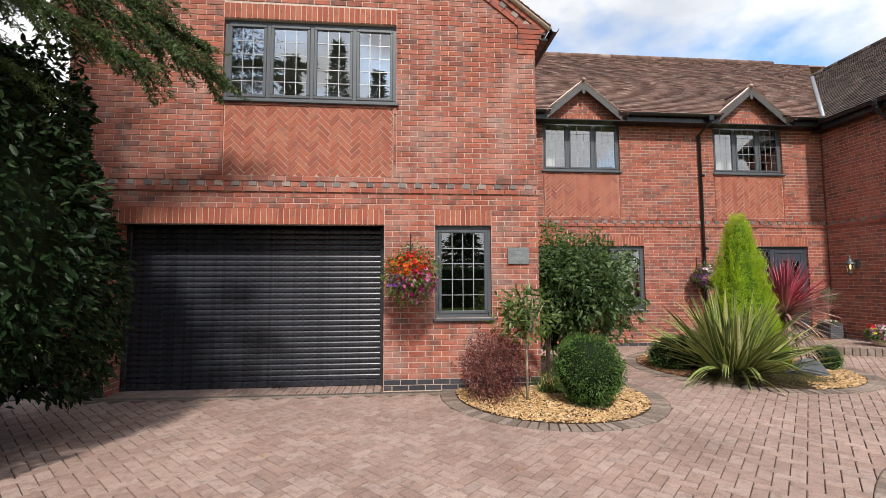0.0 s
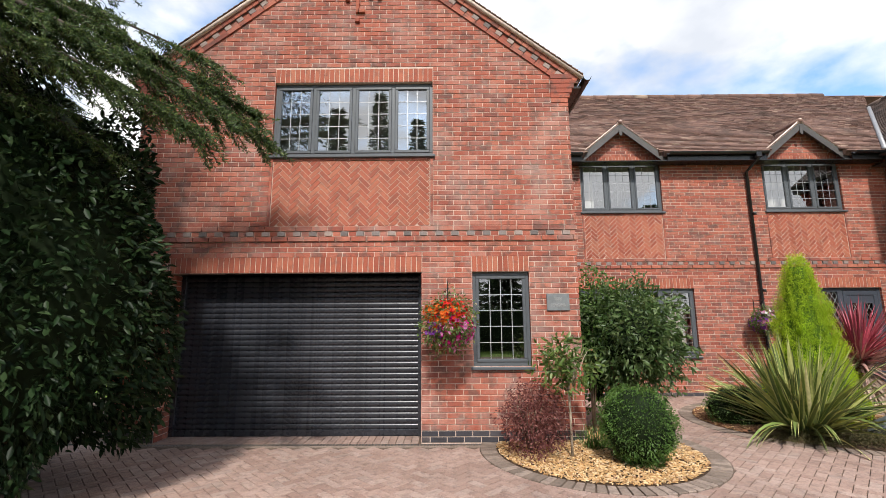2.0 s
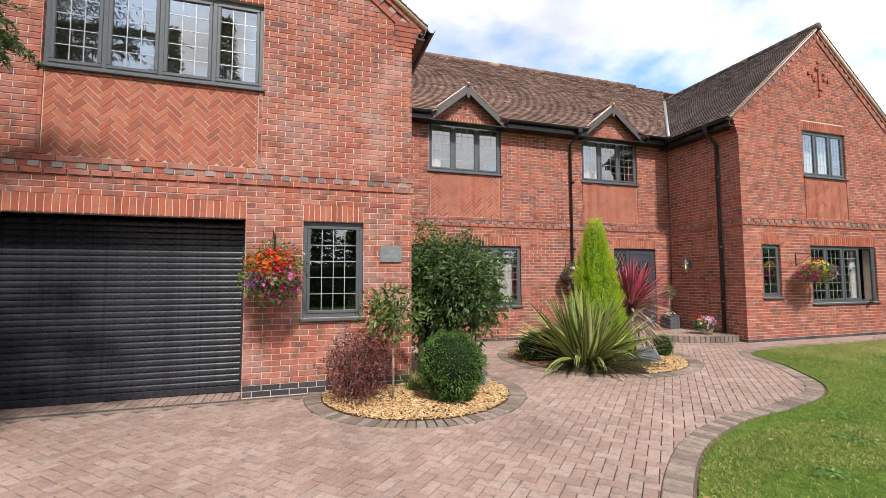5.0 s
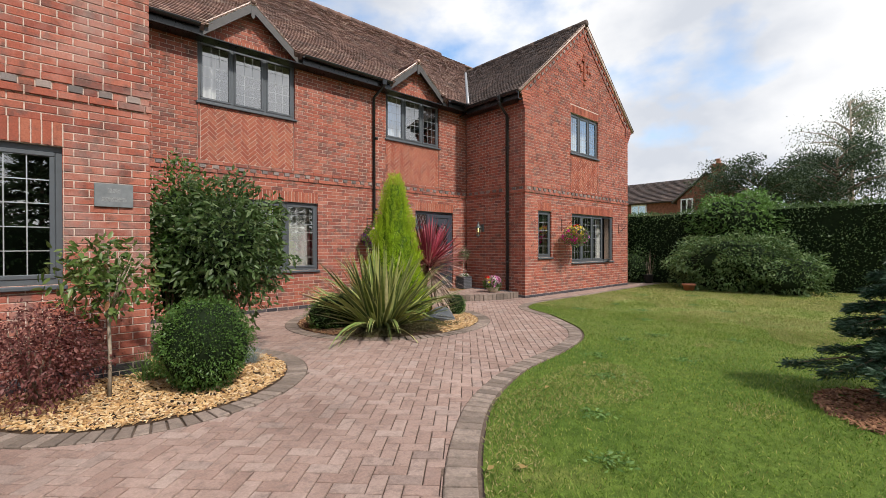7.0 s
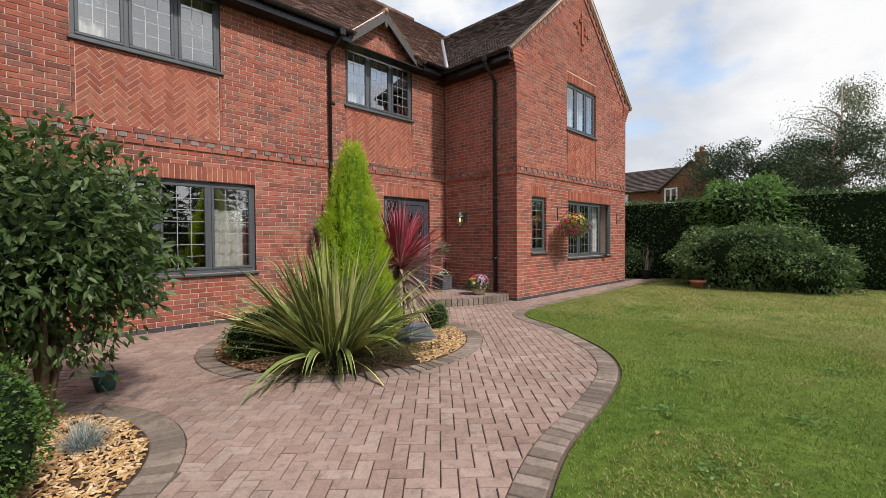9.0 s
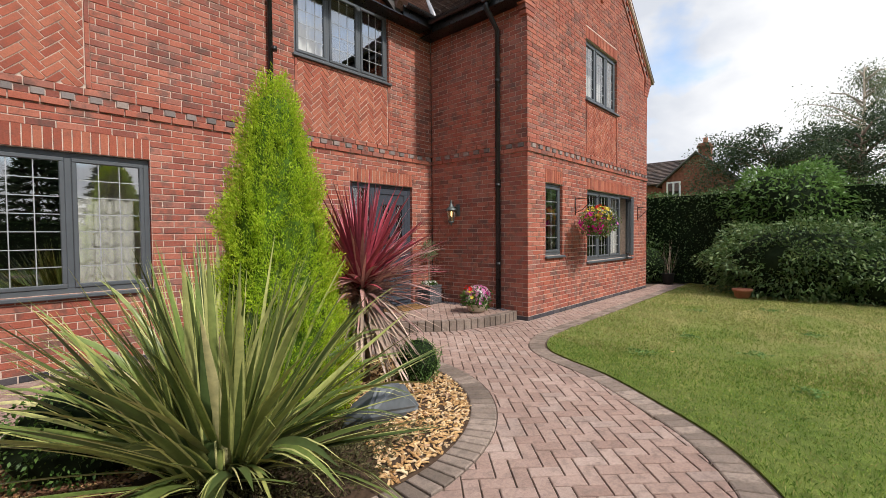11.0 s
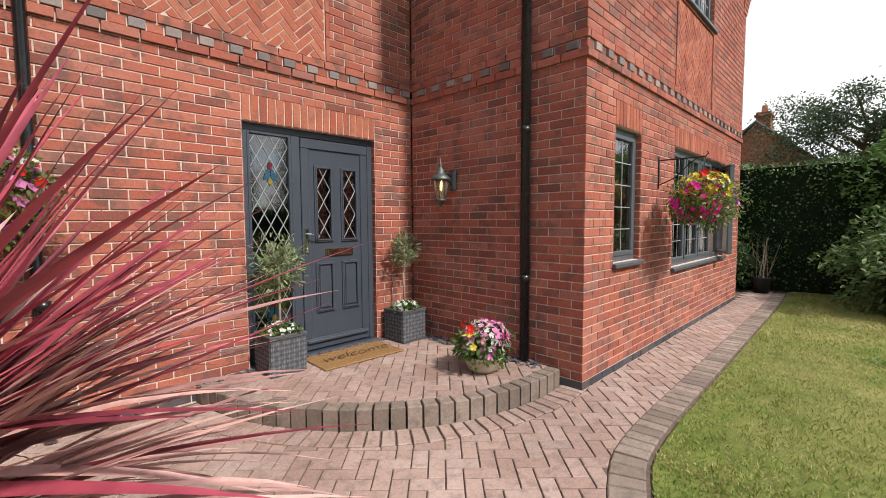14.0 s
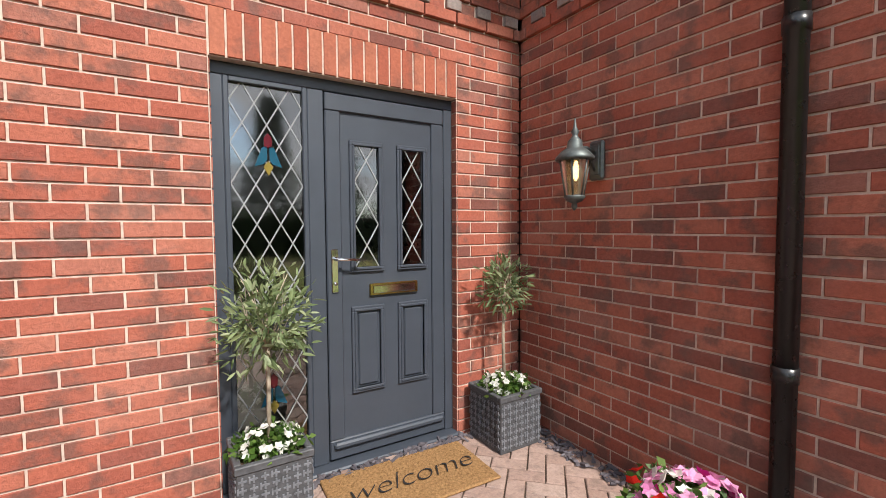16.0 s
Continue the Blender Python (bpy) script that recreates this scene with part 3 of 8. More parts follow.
# ---- windows ----
def window(name, label, face, h, lights, cols, rows, sill=True, recess=0.055, opened=-1):
    """lights: shares of the width. Leaded glass in cols x rows; a light whose number is opened stands ajar."""
    u0, u1, z0, z1 = h
    fm = face.m()
    top = tagged(new(name), label, "window", kind="structure")
    top.matrix_basis = fm @ Matrix.Translation((u0, recess, z0))
    w, t = u1 - u0, z1 - z0
    fr, fd = 0.055, 0.07
    sh = Shape()
    sh.cbox(0, w, 0, fd, 0, fr).cbox(0, w, 0, fd, t - fr, t).cbox(0, fr, 0.001, fd, fr, t - fr).cbox(w - fr, w, 0.001, fd, fr, t - fr)
    x = 0.0
    spans = []
    for k, s in enumerate(lights):
        a, b = x * w, (x + s) * w
        x += s
        spans.append((a + (fr if k == 0 else 0.028), b - (fr if k == len(lights) - 1 else 0.028)))
        if k < len(lights) - 1:
            sh.cbox(b - 0.028, b + 0.028, 0.001, fd, fr, t - fr)
    part("window_frame", sh, FRAME, top)
    for k, (a, b) in enumerate(spans):
        c, d = fr, t - fr
        m = None
        if k == opened:
            m = Matrix.Translation((b, -0.02, 0)) @ Matrix.Rotation(radians(28), 4, "Z") @ Matrix.Translation((-b, 0.0, 0))
        sf = 0.042
        s2 = Shape()
        s2.cbox(a, b, -0.012, 0.05, c, c + sf, 0.006).cbox(a, b, -0.012, 0.05, d - sf, d, 0.006).cbox(a, a + sf, -0.011, 0.05, c + sf, d - sf, 0.006).cbox(b - sf, b, -0.011, 0.05, c + sf, d - sf, 0.006)
        sash = part("sash", s2, FRAME, top, m=m)
        ga, gb, gc, gd = a + sf, b - sf, c + sf, d - sf
        pane = part("pane", Shape().add([(ga, 0.012, gc), (gb, 0.012, gc), (gb, 0.012, gd), (ga, 0.012, gd)], [(0, 1, 2, 3)]), GLASS, sash)
        pane.visible_shadow = False
        s3 = Shape()
        for i in range(1, cols):
            p = ga + (gb - ga) * i / cols
            s3.box(p - 0.0045, p + 0.0045, 0.008, 0.0115, gc, gd)
        for i in range(1, rows):
            p = gc + (gd - gc) * i / rows
            s3.box(ga, gb, 0.0075, 0.0112, p - 0.0045, p + 0.0045)
        part("leading", s3, CAME, sash)
    if sill:
        part("window_sill", Shape().cbox(-0.03, w + 0.03, -0.10, 0.01, -0.045, -0.002, 0.008), FRAME, top)
    return top


window("window_1", "grey four-light leaded window over the garage", FA, A_UP, [0.25] * 4, 3, 5)
window("window_2", "grey narrow leaded window beside the garage door", FA, A_SMALL, [1.0], 4, 5)
window("window_3", "grey three-light leaded window under a gable", FB, D1, [1 / 3] * 3, 3, 5)
window("window_4", "grey three-light leaded window under a gable", FB, D2, [1 / 3] * 3, 3, 5)
window("window_5", "grey wide leaded ground-floor window with white curtains", FB, LW, [0.25] * 4, 3, 7)
window("window_6", "grey narrow leaded window of the wing", FC, RS, [1.0], 2, 5)
window("window_7", "grey four-light leaded window with one light ajar", FC, RL, [0.25] * 4, 3, 6, opened=3)
window("window_8", "grey three-light leaded upper window of the wing", FC, RW, [1 / 3] * 3, 3, 5)


# ---- garage door ----
gd = tagged(new("door_1"), "black roller garage door of narrow curved slats", "garage door", kind="structure")
gd.matrix_basis = Matrix.Translation((GARAGE[0], YA + 0.36, 0.0))
gw = GARAGE[1] - GARAGE[0]
slat = Shape()
prof = [(0.0, 0.0), (-0.006, 0.004), (-0.013, 0.020), (-0.015, 0.036), (-0.013, 0.054), (-0.006, 0.070), (0.0, 0.074), (0.004, 0.077)]
verts = [(x, y, z) for y, z in prof for x in (0.0, gw)]
slat.add(verts, [(2 * k, 2 * k + 1, 2 * k + 3, 2 * k + 2) for k in range(len(prof) - 1)], True)
slat_mesh = slat.mesh("slat")
for k in range(28):
    part("slat", slat_mesh, SHUTTER, gd, m=Matrix.Translation((0, 0, 0.09 + k * 0.077)))
part("bottom_rail", Shape().cbox(0, gw, -0.02, 0.02, 0.005, 0.09, 0.006), SHUTTER, gd)
for xg in (0.0, gw - 0.07):
    part("guide_rail", Shape().cbox(xg, xg + 0.07, -0.05, -0.017, 0.005, HEAD, 0.004), SHUTTER, gd)
reveal = Shape()
for za in range(30):
    for ux, face_d in ((GARAGE[0], 1), (GARAGE[1], -1)):
        for q in range(2):
            ya = YA + 0.004 + q * 0.17
            reveal.box(min(ux, ux + face_d * 0.006), max(ux, ux + face_d * 0.006), ya + 0.005, ya + 0.165, za * 0.075 + 0.005, za * 0.075 + 0.07)
tagged(part("brick_reveal", reveal, BRICK), "red brick reveals of the garage opening", "wall", kind="structure")
setting("trim_lintel", Shape().box(GARAGE[0], GARAGE[1], YA + 0.12, YA + 0.42, HEAD + 0.0, HEAD + 0.05), GUTTER, "steel lintel over the garage door", "lintel")
setting("wall_garage_inner", Shape().box(XA0 + 0.3, GARAGE[0], YA + 0.31, YA + 0.5, 0, 2.5).box(GARAGE[1], 0.3, YA + 0.31, YA + 0.5, 0, 2.5), ROOM, "inner garage wall in a colour darkened for an unlit room", "wall")


# ---- front door ----
fd = tagged(new("door_2"), "closed anthracite panelled front door with leaded side light", "front door", kind="structure")
fd.matrix_basis = FB.m() @ Matrix.Translation((DOOR[0], 0.06, 0.16))
dw, dh = DOOR[1] - DOOR[0], DOOR[3] - 0.16
sx = 0.455          # side light's width
sh = Shape()
sh.cbox(0, dw, 0, 0.07, dh - 0.06, dh).cbox(0, 0.06, 0.001, 0.07, 0, dh - 0.06).cbox(dw - 0.06, dw, 0.001, 0.07, 0, dh - 0.06).cbox(sx, sx + 0.085, 0.001, 0.07, 0, dh - 0.06)
sh.cbox(0.06, sx, 0.003, 0.07, 0.0, 0.06).cbox(0.06, sx, 0.003, 0.07, 0.80, 0.90)
part("door_frame", sh, DOORPAINT, fd)
part("threshold", Shape().cbox(-0.02, dw + 0.02, -0.08, 0.06, -0.05, -0.002, 0.008), DOORPAINT, fd)
lx0, lx1 = sx + 0.09, dw - 0.065
lw_ = lx1 - lx0
leaf = part("door_leaf", Shape().cbox(lx0, lx1, 0.012, 0.06, 0.012, dh - 0.065, 0.004), DOORPAINT, fd)
rim = Shape()
for a, b, c, d in ((lx0, lx1, dh - 0.16, dh - 0.067), (lx0, lx1, 0.012, 0.12)):
    rim.cbox(a, b, -0.004, 0.02, c, d, 0.006)
for a in (lx0, lx1 - 0.085):
    rim.cbox(a, a + 0.085, -0.0035, 0.02, 0.12, dh - 0.16, 0.006)
part("sash_rim", rim, DOORPAINT, leaf)
part("weather_bar", Shape().cbox(lx0 + 0.02, lx1 - 0.02, -0.03, 0.0, 0.075, 0.11, 0.01), DOORPAINT, leaf)


def moulding(a, b, c, d, w=0.028, y0=-0.004):
    s = Shape()
    for k, (o, y) in enumerate(((0, 0.0), (w * 0.5, -0.007))):
        s.cbox(a + o, b - o, y0 + y, 0.014, c + o, c + w, 0.003).cbox(a + o, b - o, y0 + y, 0.014, d - w, d - o, 0.003)
        s.cbox(a + o, a + w, y0 + y + 0.0005, 0.014, c + w, d - w, 0.003).cbox(b - w, b - o, y0 + y + 0.0005, 0.014, c + w, d - w, 0.003)
    return s


def diamond(a, b, c, d, y, pitch_u, pitch_z, r=0.004):
    """Lead cames in diamonds over a pane."""
    s = Shape()
    k = pitch_z / pitch_u
    n = int((b - a + (d - c) / k) / pitch_u) + 2
    for sign in (1, -1):
        for i in range(-n, n + 1):
            z_at = (lambda u: c + sign * k * (u - a) + i * pitch_z)
            pts = []
            for u in (a, b):
                if c <= z_at(u) <= d:
                    pts.append((u, z_at(u)))
            for z in (c, d):
                u = a + (z - c - i * pitch_z) / (sign * k)
                if a < u < b:
                    pts.append((u, z))
            if len(pts) >= 2:
                pts.sort()
                p, q = pts[0], pts[-1]
                if math.hypot(p[0] - q[0], p[1] - q[1]) > 0.01:
                    s.tube([(p[0], y - 0.0006 * sign, p[1]), (q[0], y - 0.0006 * sign, q[1])], r, 5, False)
    return s


for k in range(2):
    a = lx0 + 0.135 + k * 0.29
    g = part("glazed_panel", moulding(a, a + 0.20, 1.055, 1.79), DOORPAINT, leaf)
    pane = part("pane", Shape().add([(a + 0.03, 0.0105, 1.085), (a + 0.17, 0.0105, 1.085), (a + 0.17, 0.0105, 1.76), (a + 0.03, 0.0105, 1.76)], [(0, 1, 2, 3)]), DOOR_GLASS, leaf)
    # black sheet added for the darkness behind the pane; the leaf is solid
    part("shade_backing", Shape().box(a + 0.03, a + 0.17, 0.0112, 0.0118, 1.085, 1.76), GUTTER, leaf)
    part("leading", diamond(a + 0.03, a + 0.17, 1.085, 1.76, 0.007, 0.14, 0.24), CAME, leaf)
    part("door_panel", moulding(a, a + 0.20, 0.365, 0.86), DOORPAINT, leaf)
    part("raised_field", Shape().cbox(a + 0.04, a + 0.16, 0.0, 0.015, 0.405, 0.82, 0.006), DOORPAINT, leaf)
lb = part("letter_plate", Shape().cbox(lx0 + 0.245, lx0 + 0.555, -0.006, 0.012, 0.915, 0.985, 0.004), BRASS, leaf, "polished brass letter plate")
part("flap", Shape().cbox(lx0 + 0.265, lx0 + 0.535, -0.012, -0.006, 0.928, 0.972, 0.003), CHROME, lb)
hp = part("handle_plate", Shape().cbox(lx0 + 0.022, lx0 + 0.06, -0.013, -0.003, 0.95, 1.19, 0.004), CHROME, leaf)
part("lever", Shape().tube([(lx0 + 0.041, -0.013, 1.135), (lx0 + 0.041, -0.05, 1.135), (lx0 + 0.06, -0.058, 1.135), (lx0 + 0.17, -0.055, 1.13)], 0.009, 10), CHROME, hp)
part("keyhole", Shape().tube([(lx0 + 0.041, -0.02, 1.0), (lx0 + 0.041, -0.012, 1.0)], 0.01, 10), CHROME, hp)
# side light
RED_GLASS = plain_material("ruby_glass", (0.10, 0.006, 0.012), 0.15)
TEAL_GLASS = plain_material("teal_glass", (0.012, 0.075, 0.12), 0.15)
AMBER_GLASS = plain_material("amber_glass", (0.20, 0.15, 0.03), 0.15)
for c, d in ((0.06, 0.80), (0.90, dh - 0.06)):
    bead = Shape().cbox(0.06, 0.085, 0.0, 0.03, c, d, 0.004).cbox(sx - 0.025, sx, 0.0, 0.03, c, d, 0.004).cbox(0.085, sx - 0.025, 0.0, 0.03, c, c + 0.025, 0.004).cbox(0.085, sx - 0.025, 0.0, 0.03, d - 0.025, d, 0.004)
    part("glazing_bead", bead, DOORPAINT, fd)
    pane = part("pane", Shape().add([(0.085, 0.024, c + 0.025), (sx - 0.025, 0.024, c + 0.025), (sx - 0.025, 0.024, d - 0.025), (0.085, 0.024, d - 0.025)], [(0, 1, 2, 3)]), DOOR_GLASS, fd)
    pane.visible_shadow = False
    part("leading", diamond(0.085, sx - 0.025, c + 0.025, d - 0.025, 0.02, 0.115, 0.20), CAME, fd)
    xm, zm = 0.26, (1.66 if c > 0.5 else 0.43)
    tulip = [(RED_GLASS, [(-0.016, 0.05), (0.016, 0.05), (0.02, 0.1), (0.0, 0.125), (-0.02, 0.1)]),
             (TEAL_GLASS, [(-0.006, 0.06), (-0.03, 0.05), (-0.065, -0.045), (-0.02, -0.03), (-0.006, -0.01)]),
             (TEAL_GLASS, [(0.006, -0.01), (0.02, -0.03), (0.065, -0.045), (0.03, 0.05), (0.006, 0.06)]),
             (AMBER_GLASS, [(0.0, -0.015), (-0.024, -0.045), (0.0, -0.09), (0.024, -0.045)])]
    for mt, poly in tulip:
        s = Shape()
        n = len(poly)
        s.add([(xm + p, 0.013, zm + q) for p, q in poly] + [(xm + p, 0.019, zm + q) for p, q in poly],
              [tuple(range(n)), tuple(range(2 * n - 1, n - 1, -1))] + [(i, n + i, n + (i + 1) % n, (i + 1) % n) for i in range(n)])
        part("coloured_glass", s, mt, fd)


# ---- roofs ----
def tile_roof(name, label, p0, along, up, width, length, mat, planes=(), tiled=True, under_mat=None, start=None):
    """Clay tiles on a slope: p0 the eaves' corner, along the eaves, up the slope; planes clip in (a, b)."""
    p0, along, up = Vector(p0), Vector(along).normalized(), Vector(up).normalized()
    n = along.cross(up).normalized()
    if n.z < 0:
        n = -n
    body = Shape()
    poly = clip_all([(0, 0), (width, 0), (width, length), (0, length)], planes)
    k = len(poly)
    P = lambda a, b, h: p0 + along * a + up * b + n * h
    strips = [poly]
    if start:
        # cut into narrow strips, each of which begins where nothing stands in front of it
        strips = []
        for c in range(int(width / 0.084) + 1):
            a0, a1 = c * 0.084, min((c + 1) * 0.084, width)
            q = clip_all(poly, [(-1, 0, -a0), (1, 0, a1), (0, -1, -start((a0 + a1) / 2))])
            if q:
                strips.append(q)
    for q in strips:
        k = len(q)
        body.add([P(a, b, -0.12) for a, b in q] + [P(a, b, -0.012) for a, b in q],
                 [tuple(range(k)), tuple(range(2 * k - 1, k - 1, -1))] + [(i, (i + 1) % k, k + (i + 1) % k, k + i) for i in range(k)])
    base = setting(name, body, under_mat or mat, label, "roof")
    if tiled:
        sh = Shape()
        rng = random.Random(5)
        tw, g = 0.168, 0.10
        for r in range(int(length / g)):
            for c in range(-1, int(width / tw) + 1):
                a0 = c * tw + (tw / 2 if r % 2 else 0) + 0.002
                q = clip_all([(a0, r * g), (a0 + tw - 0.004, r * g), (a0 + tw - 0.004, r * g + g + 0.005), (a0, r * g + g + 0.005)], list(planes) + [(1, 0, width), (-1, 0, 0)])
                if start and len(q) > 2:
                    q = clip_all(q, [(0, -1, -start(a0 + tw / 2))])
                if len(q) < 3:
                    continue
                lift = rng.uniform(0.010, 0.018)
                m_ = len(q)
                top = [P(a, b, lift * (1 - (b - r * g) / g) + 0.003) for a, b in q]
                low = [P(a, b, -0.012) for a, b in q]
                sh.add(top + low, [tuple(range(m_))] + [(m_ + i, m_ + (i + 1) % m_, (i + 1) % m_, i) for i in range(m_)])
        tagged(part("roof_tiles", sh, mat, base), kind="stuff")
    return base


EAVE_Z, EAVE_Y, MAIN_S = 5.27, YB - 0.32, 0.8375
WING_Z = 5.22
sl, msl = math.hypot(1, 0.86), math.hypot(1, MAIN_S)
# main roof, from the garage to the wing: ridge parallel to the front
main_len = 4.45 * msl
CE_X = XC0 - 0.30      # the wing's eaves
# valley with the wing: (x - CE_X) = (y - EAVE_Y) in plan
DORMERS, D_HALF, D_RISE = (4.02, 8.10), 0.93, 0.755


def main_start(a):
    """How far up the main slope its tiles begin: above the eaves, or behind a dormer's roof."""
    x = a - 1.3
    rise = max([D_RISE - 0.02 - abs(x - m) * D_RISE / D_HALF for m in DORMERS] + [0.0])
    return rise / MAIN_S * msl


tile_roof("roof_main", "brown clay tiled main roof with valleys", (-1.3, EAVE_Y, EAVE_Z), (1, 0, 0), (0, 1, MAIN_S), 16.0, main_len, TILE,
          [(1, -MAIN_S / 0.86 / msl, CE_X + 1.3 + (EAVE_Z - WING_Z) / 0.86)], start=main_start)
tile_roof("roof_main_rear", "brown clay tiled rear roof slope", (-1.3, EAVE_Y + 8.9, EAVE_Z), (1, 0, 0), (0, -1, MAIN_S), 16.0, main_len, TILE, [], False)
wing_rise = (C_MID - CE_X) * sl
tile_roof("roof_wing", "dark clay tiled roof of the wing", (CE_X, YC - 0.02, WING_Z), (0, 1, 0), (1, 0, 0.86), 9.0, wing_rise, TILE_DARK,
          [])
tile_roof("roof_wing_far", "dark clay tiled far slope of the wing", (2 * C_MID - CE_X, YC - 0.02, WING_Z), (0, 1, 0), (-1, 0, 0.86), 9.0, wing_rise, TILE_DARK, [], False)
a_sl = math.hypot(1, A_SLOPE)
AE = XA1 + 0.22
a_ez = A_TOP + 0.06 - A_SLOPE * (AE - A_MID)
tile_roof("roof_garage", "brown clay tiled roof slope of the garage", (AE, YA - 0.02, a_ez), (0, 1, 0), (-1, 0, A_SLOPE), 7.0, (AE - A_MID) * a_sl, TILE)
tile_roof("roof_garage_far", "brown clay tiled far slope of the garage", (2 * A_MID - AE, YA - 0.02, a_ez), (0, 1, 0), (1, 0, A_SLOPE), 7.0, (AE - A_MID) * a_sl, TILE, [], False)


def ridge(name, label, p, q, r=0.11, mat=TILE):
    """Half-round ridge tiles in a row."""
    p, q = Vector(p), Vector(q)
    n = max(1, int((q - p).length / 0.45))
    d = (q - p) / n
    base = tagged(new(name), label, "ridge tiles", kind="structure")
    for k in range(n):
        s = Shape()
        a, b = p + d * k, p + d * (k + 0.985)
        s.tube([a, b], [r, r * 0.94], 10, True)
        part("ridge_tile", s, mat, base)
    return base


ridge("trim_ridge_main", "brown half-round ridge tiles on the main roof", (-1.3, EAVE_Y + 4.45, EAVE_Z + 4.45 * MAIN_S - 0.03), (12.7, EAVE_Y + 4.45, EAVE_Z + 4.45 * MAIN_S - 0.03))
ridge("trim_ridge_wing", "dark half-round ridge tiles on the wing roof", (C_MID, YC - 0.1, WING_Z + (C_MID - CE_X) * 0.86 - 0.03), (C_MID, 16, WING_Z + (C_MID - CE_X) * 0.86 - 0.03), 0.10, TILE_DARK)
# valley lead
setting("trim_valley", Shape().tube([(CE_X + 0.06, EAVE_Y, EAVE_Z + 0.03), (CE_X + 0.06 + 2.92, EAVE_Y + 3.0, EAVE_Z + 0.03 + 3 * MAIN_S)], 0.05, 6), LEAD, "pale mortared valley between the roofs", "valley")


def verge_trim(name, label, face, mid, top, slope, half, depth0=0.0):
    """Verge of a gable: pale mortar line, a flat course and a course of alternating headers that follow the slope."""
    base = tagged(new(name), label, "verge", kind="structure")
    c = math.hypot(1, slope)
    for sign in (-1, 1):
        length = half * c
        n = int(length / 0.1125)
        brick_s, grey_s = Shape(), Shape()
        for k in range(n):
            for row, d1 in ((0, 0.035), (1, 0.02 if k % 2 else 0.004), (2, 0.022)):
                if row == 2 and k % 2:
                    continue
                a0, a1 = k * 0.1125 + 0.004, (k + (2 if row == 2 else 1)) * 0.1125 - 0.004
                b0, b1 = -0.02 - row * 0.075 - 0.07, -0.02 - row * 0.075 - 0.004
                q = []
                for a, b in ((a0, b0), (a1, b0), (a1, b1), (a0, b1)):
                    q.append((mid + sign * (a / c + b * slope / c), top - a * slope / c + b / c))
                if sign < 0:
                    q = q[::-1]
                q = [(max(p[0], mid + 0.001) if sign > 0 else min(p[0], mid - 0.001), p[1]) for p in q]
                face.piece(grey_s if (row == 1 and k % 2) else brick_s, q, -REC, d1, 0.003)
        part("verge_bricks", brick_s, BRICK, base)
        part("verge_headers", grey_s, GREY_BRICK, base)
        s = Shape()
        p0, p1 = face.at(mid, 0.05, top + 0.012), face.at(mid + sign * half, 0.05, top - half * slope + 0.012)
        s.tube([p0, p1], 0.036, 6)
        part("verge_mortar", s, VERGE, base)
        t = Shape()
        m = int(length / 0.10)
        for k in range(m):
            a0, a1 = k / m, (k + 1) / m
            e0, e1 = p0.lerp(p1, a0), p0.lerp(p1, a1)
            up0 = Vector((0, 0, 0.035 + 0.012)), Vector((0, 0, 0.035))
            nrm = face.n * 0.045
            v = [e0 + nrm + up0[1], e1 + nrm + up0[0], e1 - face.n * 0.10 + up0[0], e0 - face.n * 0.10 + up0[1]]
            v2 = [p - Vector((0, 0, 0.014)) for p in v]
            t.add(v + v2, [(0, 1, 2, 3), (7, 6, 5, 4), (0, 4, 5, 1), (1, 5, 6, 2), (2, 6, 7, 3), (3, 7, 4, 0)])
        part("verge_tiles", t, TILE, base)
    # corbelled kneelers at the feet
    for sign in (-1, 1):
        s = Shape()
        for k in range(6):
            zc = top - half * slope - 0.36 + k * 0.075
            e = 0.03 * k
            ua, ub = mid + sign * (half - 0.48), mid + sign * (half - 0.23 + e * 1.1)
            lo, hi = min(ua, ub), max(ua, ub)
            face_prism(face, s, [(lo, zc + 0.004), (hi, zc + 0.004), (hi, zc + 0.071), (lo, zc + 0.071)], -0.12, 0.008 + 0.006 * k)
        part("kneeler", s, BRICK, base)
    return base


verge_trim("trim_verge_garage", "brick verge with dentils and pale mortar on the garage gable", FA, A_MID, A_TOP + 0.03, A_SLOPE, XA1 + 0.22 - A_MID)
verge_trim("trim_verge_wing", "brick verge with dentils and pale mortar on the wing gable", FC, C_MID, C_TOP + 0.03, C_SLOPE, XC1 + 0.27 - C_MID)


def gutter(name, label, p, q, drop=0.02):
    base = tagged(new(name), label, "gutter", kind="structure")
    p, q = Vector(p), Vector(q)
    s = Shape()
    n = 8
    d = (q - p).normalized()
    side = d.cross(Vector((0, 0, 1))).normalized()
    ring = [side * math.cos(a) * 0.06 + Vector((0, 0, math.sin(a) * 0.06)) for a in [math.pi + math.pi * k / n for k in range(n + 1)]]
    ring2 = [v * 0.9 for v in ring]
    prof_ = ring + ring2[::-1]
    m = len(prof_)
    s.add([p + v for v in prof_] + [q + v for v in prof_], [(k, (k + 1) % m, m + (k + 1) % m, m + k) for k in range(m)] + [tuple(range(m)), tuple(range(2 * m - 1, m - 1, -1))])
    part("gutter_trough", s, GUTTER, base)
    return base


